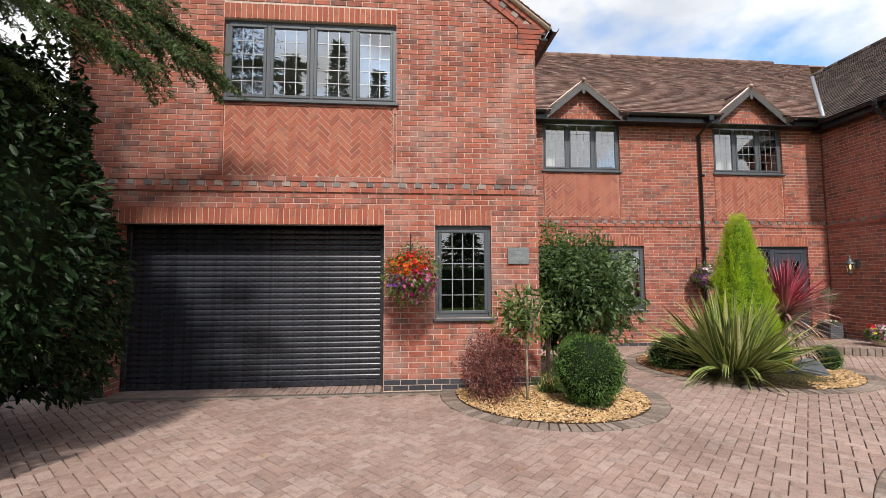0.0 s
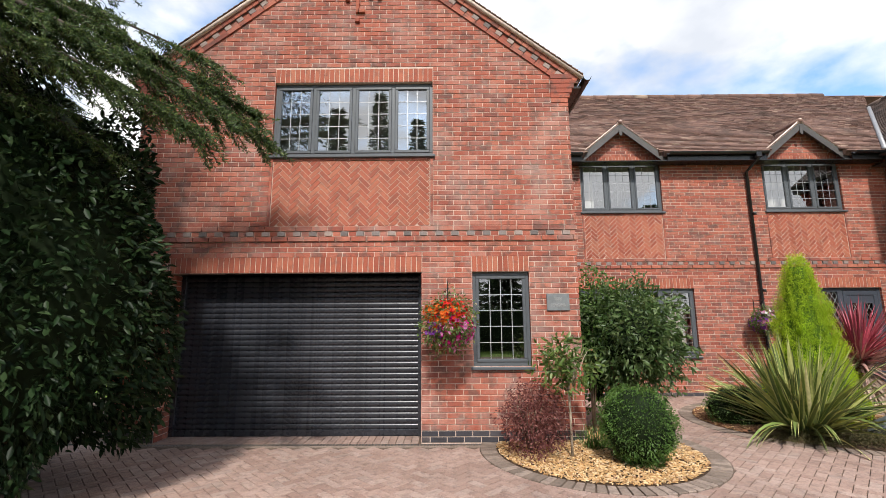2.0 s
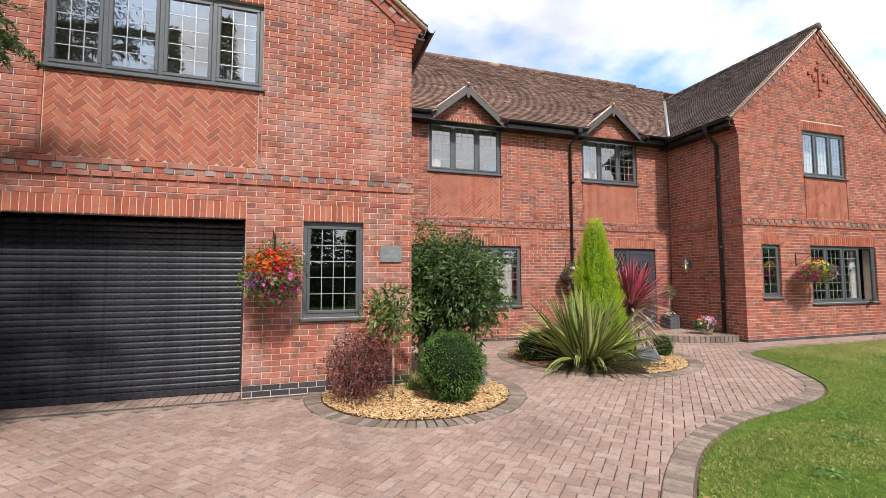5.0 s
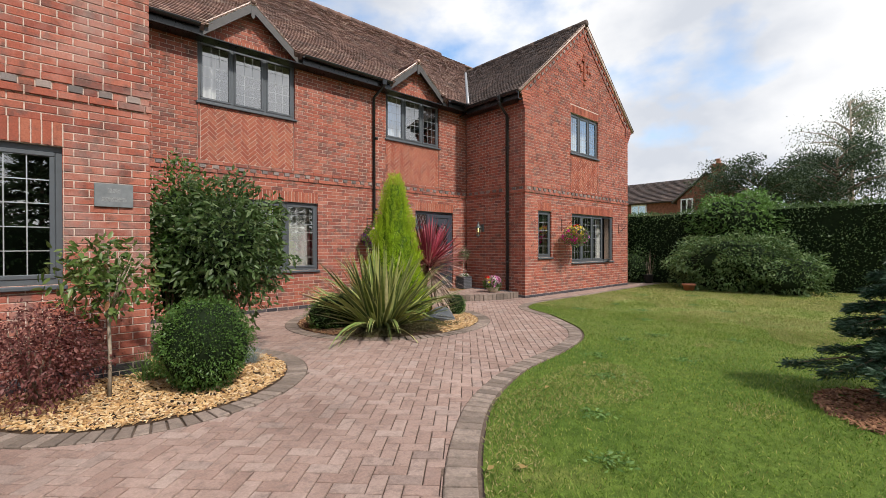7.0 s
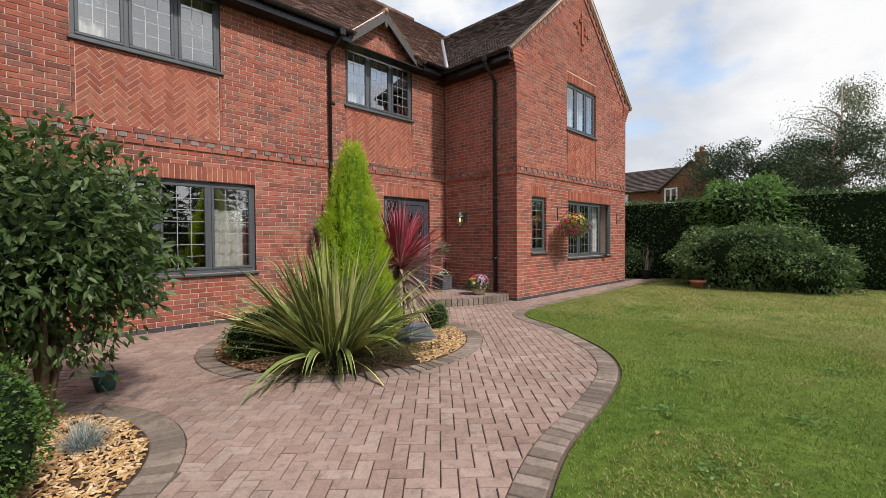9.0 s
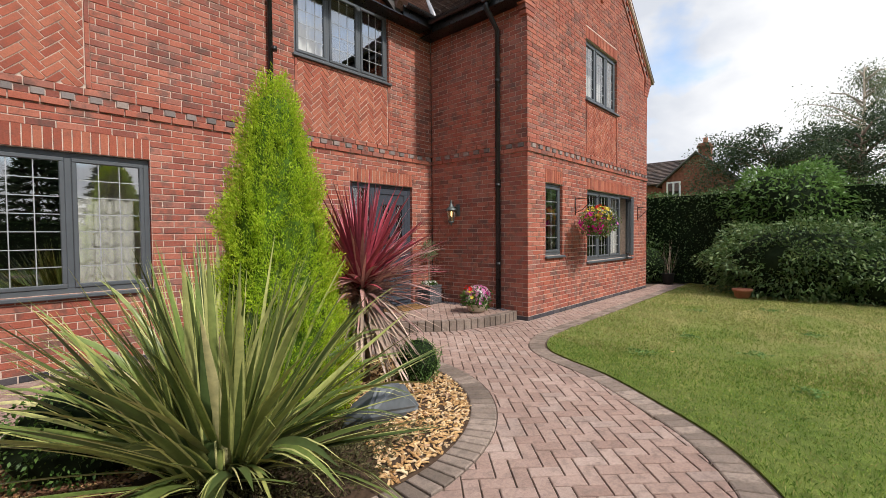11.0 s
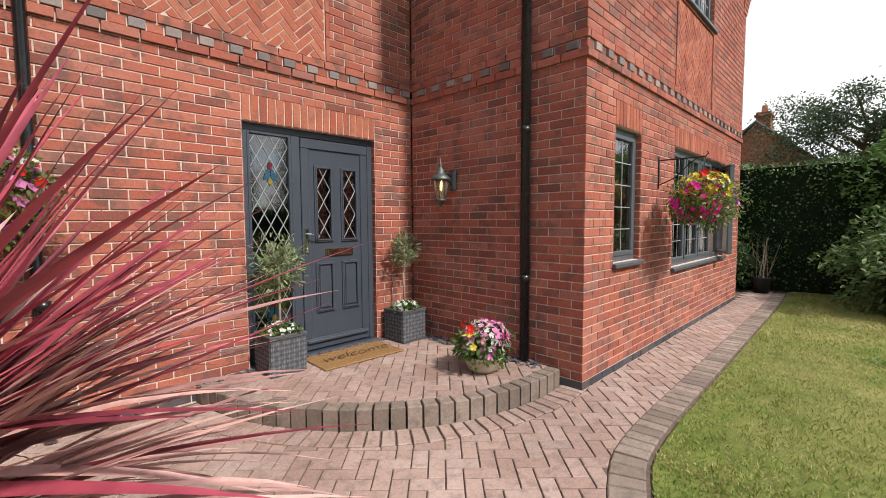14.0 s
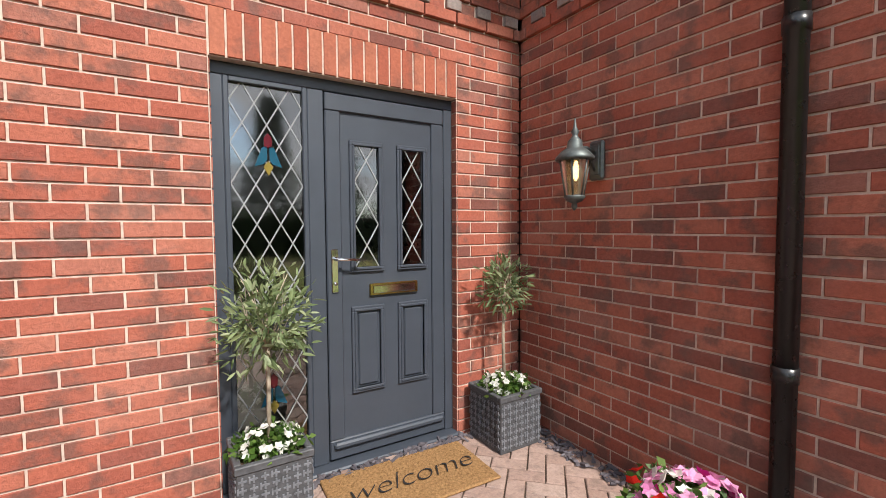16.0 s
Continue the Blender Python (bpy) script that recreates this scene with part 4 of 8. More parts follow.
GZ = EAVE_Z - 0.03
gy = EAVE_Y - 0.05
for nm, a, b in (("gutter_1", XA1 + 0.3, 3.07), ("gutter_2", 4.97, 7.15), ("gutter_3", 9.05, CE_X)):
    gutter(nm, "black gutter along the eaves of the main roof", (a, gy, GZ), (b, gy, GZ))
gutter("gutter_4", "black gutter along the eaves of the wing", (CE_X - 0.05, YC - 0.05, WING_Z - 0.05), (CE_X - 0.05, EAVE_Y, WING_Z - 0.05))
gutter("gutter_5", "black gutter along the garage eaves", (AE + 0.05, YA - 0.12, a_ez - 0.04), (AE + 0.05, 9.0, a_ez - 0.04))
fas = Shape()
fas.box(XA1, 3.07, EAVE_Y + 0.01, EAVE_Y + 0.03, EAVE_Z - 0.20, EAVE_Z - 0.04).box(4.97, 7.15, EAVE_Y + 0.01, EAVE_Y + 0.03, EAVE_Z - 0.20, EAVE_Z - 0.04).box(9.05, CE_X + 0.1, EAVE_Y + 0.01, EAVE_Y + 0.03, EAVE_Z - 0.20, EAVE_Z - 0.04)
fas.box(XA1, CE_X, EAVE_Y + 0.03, YB, EAVE_Z - 0.20, EAVE_Z - 0.18)
fas.box(CE_X + 0.01, CE_X + 0.03, YC - 0.02, EAVE_Y, WING_Z - 0.22, WING_Z - 0.05).box(CE_X + 0.03, XC0, YC, YB, WING_Z - 0.22, WING_Z - 0.20)
fas.box(XA1, AE - 0.02, YA, 9.0, a_ez - 0.16, a_ez - 0.13)
setting("trim_fascia", fas, GUTTER, "black fascia and soffit boards", "fascia")


def downpipe(name, label, pts, r=0.034, square=False):
    base = thing(name, label, "downpipe")
    part("pipe", Shape().tube(pts, r, 10), GUTTER, base)
    p = Vector(pts[0])
    part("hopper", Shape().cbox(p.x - 0.06, p.x + 0.06, p.y - 0.055, p.y + 0.055, p.z - 0.08, p.z + 0.05, 0.01), GUTTER, base)
    for z in (0.9, 2.2, 3.9):
        zs = [q for q in pts if q[2] <= z]
        q = Vector(pts[-1])
        part("bracket", Shape().tube([(q.x, q.y, z - 0.03), (q.x, q.y, z + 0.03)], r + 0.004, 10), GUTTER, base)
    return base


downpipe("downpipe", "black downpipe on the main brick wall", [(6.92, gy, GZ - 0.06), (6.92, gy, GZ - 0.16), (6.85, YB - 0.05, GZ - 0.36), (6.85, YB - 0.05, 0.14), (6.87, YB - 0.12, 0.06)])
downpipe("downpipe", "black downpipe on the shaded side wall of the wing", [(CE_X - 0.05, 7.92, WING_Z - 0.09), (CE_X - 0.05, 7.92, WING_Z - 0.25), (XC0 - 0.055, 7.92, WING_Z - 0.5), (XC0 - 0.055, 7.92, 0.17)], 0.042)
downpipe("downpipe", "black downpipe in the corner behind the garage", [(AE + 0.03, 8.7, a_ez - 0.1), (AE + 0.03, 8.7, a_ez - 0.3), (2.3, YB - 0.05, a_ez - 0.7), (2.3, YB - 0.05, 0.05)])


def dormer(name, label, mid, half=D_HALF, rise=D_RISE):
    """A small gable over an upper window: brick face, bargeboards with a notched foot, little tiled roof, pale capping."""
    base = tagged(new(name), label, "gable", kind="structure")
    foot = EAVE_Z - 0.02
    slope = rise / half
    c = math.hypot(1, slope)
    top = foot + rise
    y_b = YB - 0.20
    planes = [(slope, 1, top - 0.02 + slope * mid), (-slope, 1, top - 0.02 - slope * mid)]
    body = Shape()
    face_prism(FB, body, [(mid - half + 0.1, 5.27), (mid + half - 0.1, 5.27), (mid, top - 0.05)], -0.25, -REC)
    part("gable_wall", body, MORTAR, base)
    s = Shape()
    for poly, k in brick_pieces(mid - half, mid + half, 5.28, top, [], planes, 0.02):
        FB.piece(s, poly, -REC - 0.004, 0.0, 0.003)
    part("gable_bricks", s, BRICK, base)
    for sign in (-1, 1):
        b = Shape()
        w = 0.125
        pts = [(mid, top), (mid + sign * half * 1.06, top - rise * 1.06), (mid + sign * half * 1.06, top - rise * 1.06 - w * 0.9), (mid + sign * (half * 1.06 - 0.10), top - rise * 1.06 - w * 0.75), (mid, top - w * c)]
        if sign < 0:
            pts = pts[::-1]
        n = len(pts)
        b.add([(u, y_b, z) for u, z in pts] + [(u, y_b + 0.03, z) for u, z in pts], [tuple(range(n - 1, -1, -1)), tuple(range(n, 2 * n))] + [((k + 1) % n, k, n + k, n + (k + 1) % n) for k in range(n)])
        part("bargeboard", b, BARGE, base)
        part("verge_mortar", Shape().tube([(mid, y_b + 0.03, top + 0.025), (mid + sign * half * 1.08, y_b + 0.03, top - rise * 1.08 + 0.025)], 0.033, 6), VERGE, base)
        # roof slope running back into the main roof
        sh = Shape()
        rows = int(half * 1.08 * c / 0.1)
        for r in range(rows):
            b0, b1 = r * 0.1, (r + 1) * 0.1 + 0.004
            depth = 0.16 + (rise - b0 * slope / c) / MAIN_S
            m = int(depth / 0.168) + 1
            for k in range(m):
                y0, y1 = y_b - 0.01 + k * 0.168, min(y_b - 0.01 + (k + 1) * 0.168 - 0.004, y_b + depth + 0.05)
                if y1 <= y0:
                    continue
                h0, h1 = 0.03, 0.045
                p = lambda bb, hh: (mid + sign * bb / c, top - bb * slope / c + hh)
                (xa, za), (xb, zb) = p(b0, h0), p(b1, h1)
                sh.add([(xa, y0, za), (xb, y0, zb), (xb, y1, zb), (xa, y1, za), (xa, y0, za - 0.02), (xb, y0, zb - 0.02), (xb, y1, zb - 0.02)],
                       [(0, 1, 2, 3), (0, 4, 5, 1), (1, 5, 6, 2)])
        tagged(part("gable_tiles", sh, TILE, base), kind="stuff")
    rt = Shape()
    for k in range(3):
        rt.tube([(mid, y_b - 0.02 + k * 0.4, top + 0.04), (mid, y_b + 0.375 + k * 0.4, top + 0.04)], [0.06, 0.056], 10)
    part("ridge_tiles", rt, TILE, base)
    part("ridge_cap", Shape().tube([(mid, y_b - 0.015, top + 0.02), (mid, y_b + 0.03, top + 0.025)], 0.062, 10), VERGE, base)
    pend = Shape()
    pend.add([(mid - 0.035, y_b - 0.008, top - 0.05), (mid + 0.035, y_b - 0.008, top - 0.05), (mid + 0.035, y_b - 0.008, top - 0.26), (mid, y_b - 0.008, top - 0.3), (mid - 0.035, y_b - 0.008, top - 0.26)]
             + [(mid - 0.035, y_b + 0.02, top - 0.05), (mid + 0.035, y_b + 0.02, top - 0.05), (mid + 0.035, y_b + 0.02, top - 0.26), (mid, y_b + 0.02, top - 0.3), (mid - 0.035, y_b + 0.02, top - 0.26)],
             [(4, 3, 2, 1, 0), (5, 6, 7, 8, 9)] + [(k, (k + 1) % 5, 5 + (k + 1) % 5, 5 + k) for k in range(5)])
    part("pendant", pend, BARGE, base)
    return base


dormer("roof_dormer_1", "small brick gable with grey bargeboards in the eaves", 4.02)
dormer("roof_dormer_2", "small brick gable with grey bargeboards in the eaves", 8.10)

# brick ornament of projecting headers in the wing's gable
for face, mid, zc in ((FC, C_MID, 6.55), (FA, A_MID, 6.62)):
    orn = tagged(new("trim_ornament"), "cross of projecting brick headers in the gable", "brick ornament", kind="structure")
    for u, z, w, h in ((0, 0, 0.05, 0.62), (-0.06, 0.24, 0.11, 0.06), (0.06, -0.28, 0.11, 0.06), (0, 0.42, 0.06, 0.06), (0, -0.44, 0.07, 0.06), (-0.22, 0.05, 0.07, 0.06), (-0.36, 0.08, 0.07, 0.06), (0.2, -0.02, 0.07, 0.06), (0.34, -0.05, 0.07, 0.06), (-0.16, -0.08, 0.06, 0.05), (0.18, 0.12, 0.06, 0.05)):
        sh = Shape()
        face.piece(sh, [(mid + u - w / 2, zc + z - h / 2), (mid + u + w / 2, zc + z - h / 2), (mid + u + w / 2, zc + z + h / 2), (mid + u - w / 2, zc + z + h / 2)], -REC, 0.04, 0.004)
        part("header_brick", sh, SOLDIER, orn)


# ---- ground, lawn, paving ----
def curve_through(pts, step=0.05):
    """A smooth line through plan points, cut into short steps."""
    out = []
    P = [Vector((*p, 0)) for p in pts]
    for k in range(len(P) - 1):
        a, b, c, d = P[max(k - 1, 0)], P[k], P[k + 1], P[min(k + 2, len(P) - 1)]
        n = max(2, int((c - b).length / step))
        for i in range(n):
            t = i / n
            out.append(0.5 * ((2 * b) + (c - a) * t + (2 * a - 5 * b + 4 * c - d) * t * t + (3 * b - a - 3 * c + d) * t ** 3))
    out.append(P[-1])
    return [(p.x, p.y) for p in out]


LAWN = curve_through([(1.25, -6.0), (1.4, -2.0), (1.75, 0.4), (2.2, 1.4), (2.75, 2.1), (3.3, 2.62), (3.95, 3.07), (4.85, 3.43), (5.81, 3.6), (6.7, 3.85), (7.35, 4.27), (7.85, 4.86), (8.25, 5.42), (8.5, 5.95), (8.72, 6.3), (9.05, 6.5), (9.6, 6.62), (11.2, 6.66), (15.4, 6.74), (17.2, 6.8)])
BED_A, BED_R = (1.87, 5.68), 1.22
ISLE, ISLE_R = (5.68, 7.12), 1.60
STEP, STEP_R, STEP_H = (9.75, 9.6), 2.03, 0.145


def grass_material():
    m, ns, ls, b = material("lawn_grass", 0.9, 0, 0.15)
    big = world_noise(ns, ls, 0.7, 4.0, 0.6)
    mid = world_noise(ns, ls, 9.0, 5.0, 0.65)
    fine = world_noise(ns, ls, 160.0, 3.0, 0.7)
    c = ramp_node(ns, ls, big, [(0.3, (0.095, 0.16, 0.026)), (0.6, (0.14, 0.205, 0.038)), (0.8, (0.24, 0.245, 0.08))])
    c = mixed(ns, ls, 0.8, c, ramp_node(ns, ls, mid, [(0.32, (0.48, 0.55, 0.42)), (0.68, (1.42, 1.36, 1.35))]), "MULTIPLY")
    c = mixed(ns, ls, 0.9, c, ramp_node(ns, ls, fine, [(0.3, (0.45, 0.5, 0.4)), (0.7, (1.35, 1.3, 1.25))]), "MULTIPLY")
    # drier and yellower towards the wing
    g, sx_ = ns.new("ShaderNodeNewGeometry"), ns.new("ShaderNodeSeparateXYZ")
    ls.new(g.outputs["Position"], sx_.inputs[0])
    far_ = ns.new("ShaderNodeMapRange")
    far_.inputs["From Min"].default_value, far_.inputs["From Max"].default_value = 6.0, 14.0
    ls.new(sx_.outputs[0], far_.inputs["Value"])
    dry_at = mixed(ns, ls, 1.0, far_.outputs[0], ramp_node(ns, ls, world_noise(ns, ls, 1.3, 5.0, 0.65), [(0.35, (0.15, 0.15, 0.15)), (0.65, (1, 1, 1))]), "MULTIPLY")
    c = mixed(ns, ls, dry_at, c, mixed(ns, ls, 0.8, (0.42, 0.355, 0.155), ramp_node(ns, ls, fine, [(0.3, (0.5, 0.5, 0.45)), (0.7, (1.3, 1.3, 1.25))]), "MULTIPLY"))
    ls.new(c, b.inputs["Base Color"])
    bumped(ns, ls, b, fine, 0.8, 0.02)
    return m


GRASS = grass_material()
setting("ground", Shape().box(-400, 400, -400, 400, -0.6, -0.045), GRASS, "grass ground that reaches the horizon", "ground")
bed = Shape().box(-9, 17.4, -8, YB + 0.2, -0.044, -0.012)
paving = setting("pavement", bed, SAND, "driveway and path of red herringbone block paving", "paving")
# lawn: one sheet right of its edge
sh = Shape()
far = 40.0
n = len(LAWN)
verts = [(x, y, 0.004) for x, y in LAWN] + [(x, y, -0.03) for x, y in LAWN]
faces = [(k, n + k, n + k + 1, k + 1) for k in range(n - 1)]
tri = bmesh.new()
loop = [tri.verts.new((x, y, 0.004)) for x, y in LAWN + [(40.0, 6.8), (40.0, -6.0)]]
tri.faces.new(loop)
bmesh.ops.triangulate(tri, faces=tri.faces[:])
sh.add(verts, faces)
sh.take(tri)
lawn = setting("lawn", sh, GRASS, "mown green lawn with dry patches and a curved edge", "lawn")

lawn_a = np.array(LAWN)


def lawn_side(x, y):
    """Signed distance from the lawn's edge: above 0 on the paved side."""
    d = (lawn_a[:, 0] - x) ** 2 + (lawn_a[:, 1] - y) ** 2
    k = int(min(max(d.argmin(), 1), len(LAWN) - 2))
    tx, ty = LAWN[k + 1][0] - LAWN[k - 1][0], LAWN[k + 1][1] - LAWN[k - 1][1]
    s = tx * (y - LAWN[k][1]) - ty * (x - LAWN[k][0])
    return math.copysign(math.sqrt(d.min()), s)


def edge_cuts(x, y):
    """Lines that cut a paver where an edging runs past it."""
    d = (lawn_a[:, 0] - x) ** 2 + (lawn_a[:, 1] - y) ** 2
    k = int(min(max(d.argmin(), 1), len(LAWN) - 2))
    tx, ty = LAWN[k + 1][0] - LAWN[k - 1][0], LAWN[k + 1][1] - LAWN[k - 1][1]
    l = math.hypot(tx, ty)
    nx, ny = -ty / l, tx / l
    out = [(-nx, -ny, -(nx * LAWN[k][0] + ny * LAWN[k][1] + 0.231))]
    for (cx, cy), r in ((BED_A, BED_R + 0.206), (ISLE, ISLE_R + 0.206), (STEP, STEP_R + 0.211)):
        w = max(math.hypot(x - cx, y - cy), 0.01)
        if w < r + 0.3 and (r != STEP_R + 0.211 or x < XC0):
            ux, uy = (x - cx) / w, (y - cy) / w
            out.append((-ux, -uy, -(ux * cx + uy * cy + r)))
    return out


def paved(x, y):
    if x < -8.5 or x > 17.3 or y < -1.0:
        return False
    if lawn_side(x, y) < 0.125:
        return False
    for (cx, cy), r in ((BED_A, BED_R + 0.11), (ISLE, ISLE_R + 0.11)):
        if math.hypot(x - cx, y - cy) < r:
            return False
    if math.hypot(x - STEP[0], y - STEP[1]) < STEP_R + 0.10 and x < XC0:
        return False
    if x < XA1:
        return y < (YA - 0.2 if GARAGE[0] - 0.2 < x < 0.55 else YA + 0.07)
    if x < XC0:
        return y < YB + 0.07
    return y < YC + 0.07


block_mesh = None
rest = Shape()
count = 0
rng = random.Random(3)


def block(poly, z1, sh, cham=0.004, z0=-0.03):
    n_ = len(poly)
    top = shrunk_to(poly, cham)
    v = [(x, y, z0) for x, y in poly] + [(x, y, z1 - cham) for x, y in poly] + [(x, y, z1) for x, y in top]
    f = [(r * n_ + k, r * n_ + (k + 1) % n_, (r + 1) * n_ + (k + 1) % n_, (r + 1) * n_ + k) for r in range(2) for k in range(n_)] + [tuple(2 * n_ + k for k in range(n_))]
    sh.add(v, f)


def shrunk_to(poly, d):
    cx, cy = sum(p[0] for p in poly) / len(poly), sum(p[1] for p in poly) / len(poly)
    out = []
    for x, y in poly:
        l = math.hypot(x - cx, y - cy)
        out.append((cx + (x - cx) * (1 - 1.6 * d / l), cy + (y - cy) * (1 - 1.6 * d / l)))
    return out


unit = Shape()
block([(-0.096, -0.046), (0.096, -0.046), (0.096, 0.046), (-0.096, 0.046)], 0.0, unit)
unit_mesh = unit.mesh("paver")
for poly in herring_blocks(-8.5, 17.3, -1.0, YB, 0.1, 45.0, 0.004):
    cx, cy = sum(p[0] for p in poly) / 4, sum(p[1] for p in poly) / 4
    if not paved(cx, cy):
        continue
    dz = rng.uniform(-0.0012, 0.0008)
    whole = area(poly)
    poly = clip_all(poly, edge_cuts(cx, cy))
    if len(poly) < 3 or area(poly) < 0.0012:
        continue
    if count < 299 and area(poly) > whole - 1e-6 and 6.6 < cx < 9.6 and 4.9 < cy < 8.2:
        count += 1
        e = Vector((poly[1][0] - poly[0][0], poly[1][1] - poly[0][1]))
        e2 = Vector((poly[2][0] - poly[1][0], poly[2][1] - poly[1][1]))
        ang = math.atan2(*(e.yx if e.length > e2.length else e2.yx))
        part("paver", unit_mesh, PAVER, paving, m=Matrix.Translation((cx, cy, dz)) @ Matrix.Rotation(ang, 4, "Z"))
    else:
        block(poly, dz, rest)
tagged(part("paver_field", rest, PAVER, paving), kind="stuff")


def ring_blocks(parent, centre, r0, r1, a0, a1, z1, width=0.1, mat=KERB, keep=None, z0=-0.03, name="kerb_block"):
    """Radial blocks along an arc (degrees)."""
    n_ = max(1, round(radians(abs(a1 - a0)) * (r0 + r1) / 2 / width))
    for k in range(n_):
        t0, t1 = radians(a0 + (a1 - a0) * k / n_), radians(a0 + (a1 - a0) * (k + 1) / n_)
        g = 0.0075
        q = []
        for r, t, s in ((r0, t0, 1), (r1, t0, 1), (r1, t1, -1), (r0, t1, -1)):
            tt = t + s * g / r
            q.append((centre[0] + r * math.cos(tt), centre[1] + r * math.sin(tt)))
        cx, cy = sum(p[0] for p in q) / 4, sum(p[1] for p in q) / 4
        if keep and not keep(cx, cy):
            continue
        s = Shape()
        block(q, z1 + rng.uniform(-0.002, 0.002), s, 0.006, z0)
        part(name, s, mat, parent)


kerb = tagged(new("kerb_lawn"), "grey block edging along the lawn", "edging", kind="structure")
acc, k0 = 0.0, 0
pts = LAWN
lens = [0.0]
for a, b in zip(pts, pts[1:]):
    lens.append(lens[-1] + math.hypot(b[0] - a[0], b[1] - a[1]))


def along_edge(s):
    k = int(np.searchsorted(lens, s)) - 1
    k = min(max(k, 0), len(pts) - 2)
    f = (s - lens[k]) / max(lens[k + 1] - lens[k], 1e-6)
    x, y = pts[k][0] + (pts[k + 1][0] - pts[k][0]) * f, pts[k][1] + (pts[k + 1][1] - pts[k][1]) * f
    tx, ty = pts[min(k + 4, len(pts) - 1)][0] - pts[max(k - 3, 0)][0], pts[min(k + 4, len(pts) - 1)][1] - pts[max(k - 3, 0)][1]
    l = math.hypot(tx, ty)
    return x, y, -ty / l, tx / l


s_at = 5.2
while s_at < lens[-1] - 0.2:
    q = []
    for ds, dd in ((0.007, 0.035), (0.101, 0.035), (0.101, 0.225), (0.007, 0.225)):
        x, y, nx, ny = along_edge(s_at + ds)
        q.append((x + nx * dd, y + ny * dd))
    s = Shape()
    block(q, 0.006 + rng.uniform(-0.002, 0.002), s, 0.006)
    part("kerb_block", s, KERB, kerb)
    s_at += 0.106
kerb_a = tagged(new("kerb_bed"), "grey block edging round the gravel bed", "edging", kind="structure")
outside = lambda x, y: (x > XA1 or y < YA) and y < YB
ring_blocks(kerb_a, BED_A, BED_R, BED_R + 0.20, 0, 360, 0.008, keep=outside)
kerb_i = tagged(new("kerb_island"), "grey block edging round the planted island", "edging", kind="structure")
ring_blocks(kerb_i, ISLE, ISLE_R, ISLE_R + 0.20, 0, 360, 0.008)
kerb_s = tagged(new("kerb_porch"), "flat grey block row round the porch step", "edging", kind="structure")
ring_blocks(kerb_s, STEP, STEP_R + 0.005, STEP_R + 0.205, 182, 278, 0.006, keep=lambda x, y: y < YB - 0.02 and (x < XC0 or y < YC - 0.02), mat=PAVER)
# porch step
step = tagged(new("step"), "low curved porch step of paving blocks", "step", kind="structure")
arc = [(STEP[0] + (STEP_R - 0.11) * math.cos(radians(a)), STEP[1] + (STEP_R - 0.11) * math.sin(radians(a))) for a in range(180, 273, 4)]
poly = [p for p in arc if p[0] < XC0 - 0.01] + [(XC0 - 0.01, STEP[1] - STEP_R + 0.12), (XC0 - 0.01, YB - 0.01), (arc[0][0], YB - 0.01)]
part("step_bed", Shape().prism(poly, -0.02, STEP_H - 0.012), SAND, step)
ring_blocks(step, STEP, STEP_R - 0.125, STEP_R, 183, 277, STEP_H + 0.006, 0.112, KERB, lambda x, y: y < YB - 0.03 and x < XC0 - 0.03, -0.02, "bullnose_block")
for q in herring_blocks(7.6, XC0, 7.4, YB, 0.1, 45.0, 0.004):
    q = clip_all(q, [(1, 0, XC0 - 0.012), (0, 1, YB - 0.012)])
    if len(q) < 3:
        continue
    cx, cy = sum(p[0] for p in q) / len(q), sum(p[1] for p in q) / len(q)
    w_ = math.hypot(cx - STEP[0], cy - STEP[1])
    ux, uy = (cx - STEP[0]) / w_, (cy - STEP[1]) / w_
    q = clip_all(q, [(ux, uy, ux * STEP[0] + uy * STEP[1] + STEP_R - 0.131)])
    if len(q) > 2 and area(q) > 0.0015:
        s = Shape()
        block(q, STEP_H + rng.uniform(-0.002, 0.001), s, 0.004, STEP_H - 0.03)
        part("paver", s, PAVER, step)
# two straight rows of blocks before the garage door
sill_row = tagged(new("kerb_garage"), "straight block rows before the garage door", "edging", kind="structure")
row_mesh = Shape()
block([(-0.047, -0.097), (0.047, -0.097), (0.047, 0.097), (-0.047, 0.097)], 0.0, row_mesh)
row_mesh = row_mesh.mesh("paver")
for yy, xa, xb in ((YA + 0.045, GARAGE[0], GARAGE[1]), (YA + 0.245, GARAGE[0], GARAGE[1])):
    for k in range(int((xb - xa) / 0.1)):
        part("paver", row_mesh, PAVER, sill_row, m=Matrix.Translation((xa + 0.055 + k * 0.1005, yy, 0.004 + rng.uniform(-0.002, 0.001))))
# drain channel in front of the garage
dr = tagged(new("drain_channel"), "narrow metal drain channel before the garage door", "drain", kind="structure")
part("drain_grate", Shape().cbox(GARAGE[0] - 0.2, 0.55, YA - 0.18, YA - 0.06, -0.02, 0.006, 0.003), KERB, dr)
slot_mesh = Shape().box(-0.012, 0.012, -0.035, 0.035, 0.0, 0.0075).mesh("slot")
for k in range(110):
    part("slot", slot_mesh, GUTTER, dr, m=Matrix.Translation((GARAGE[0] - 0.17 + k * 0.042, YA - 0.11, 0.0)))


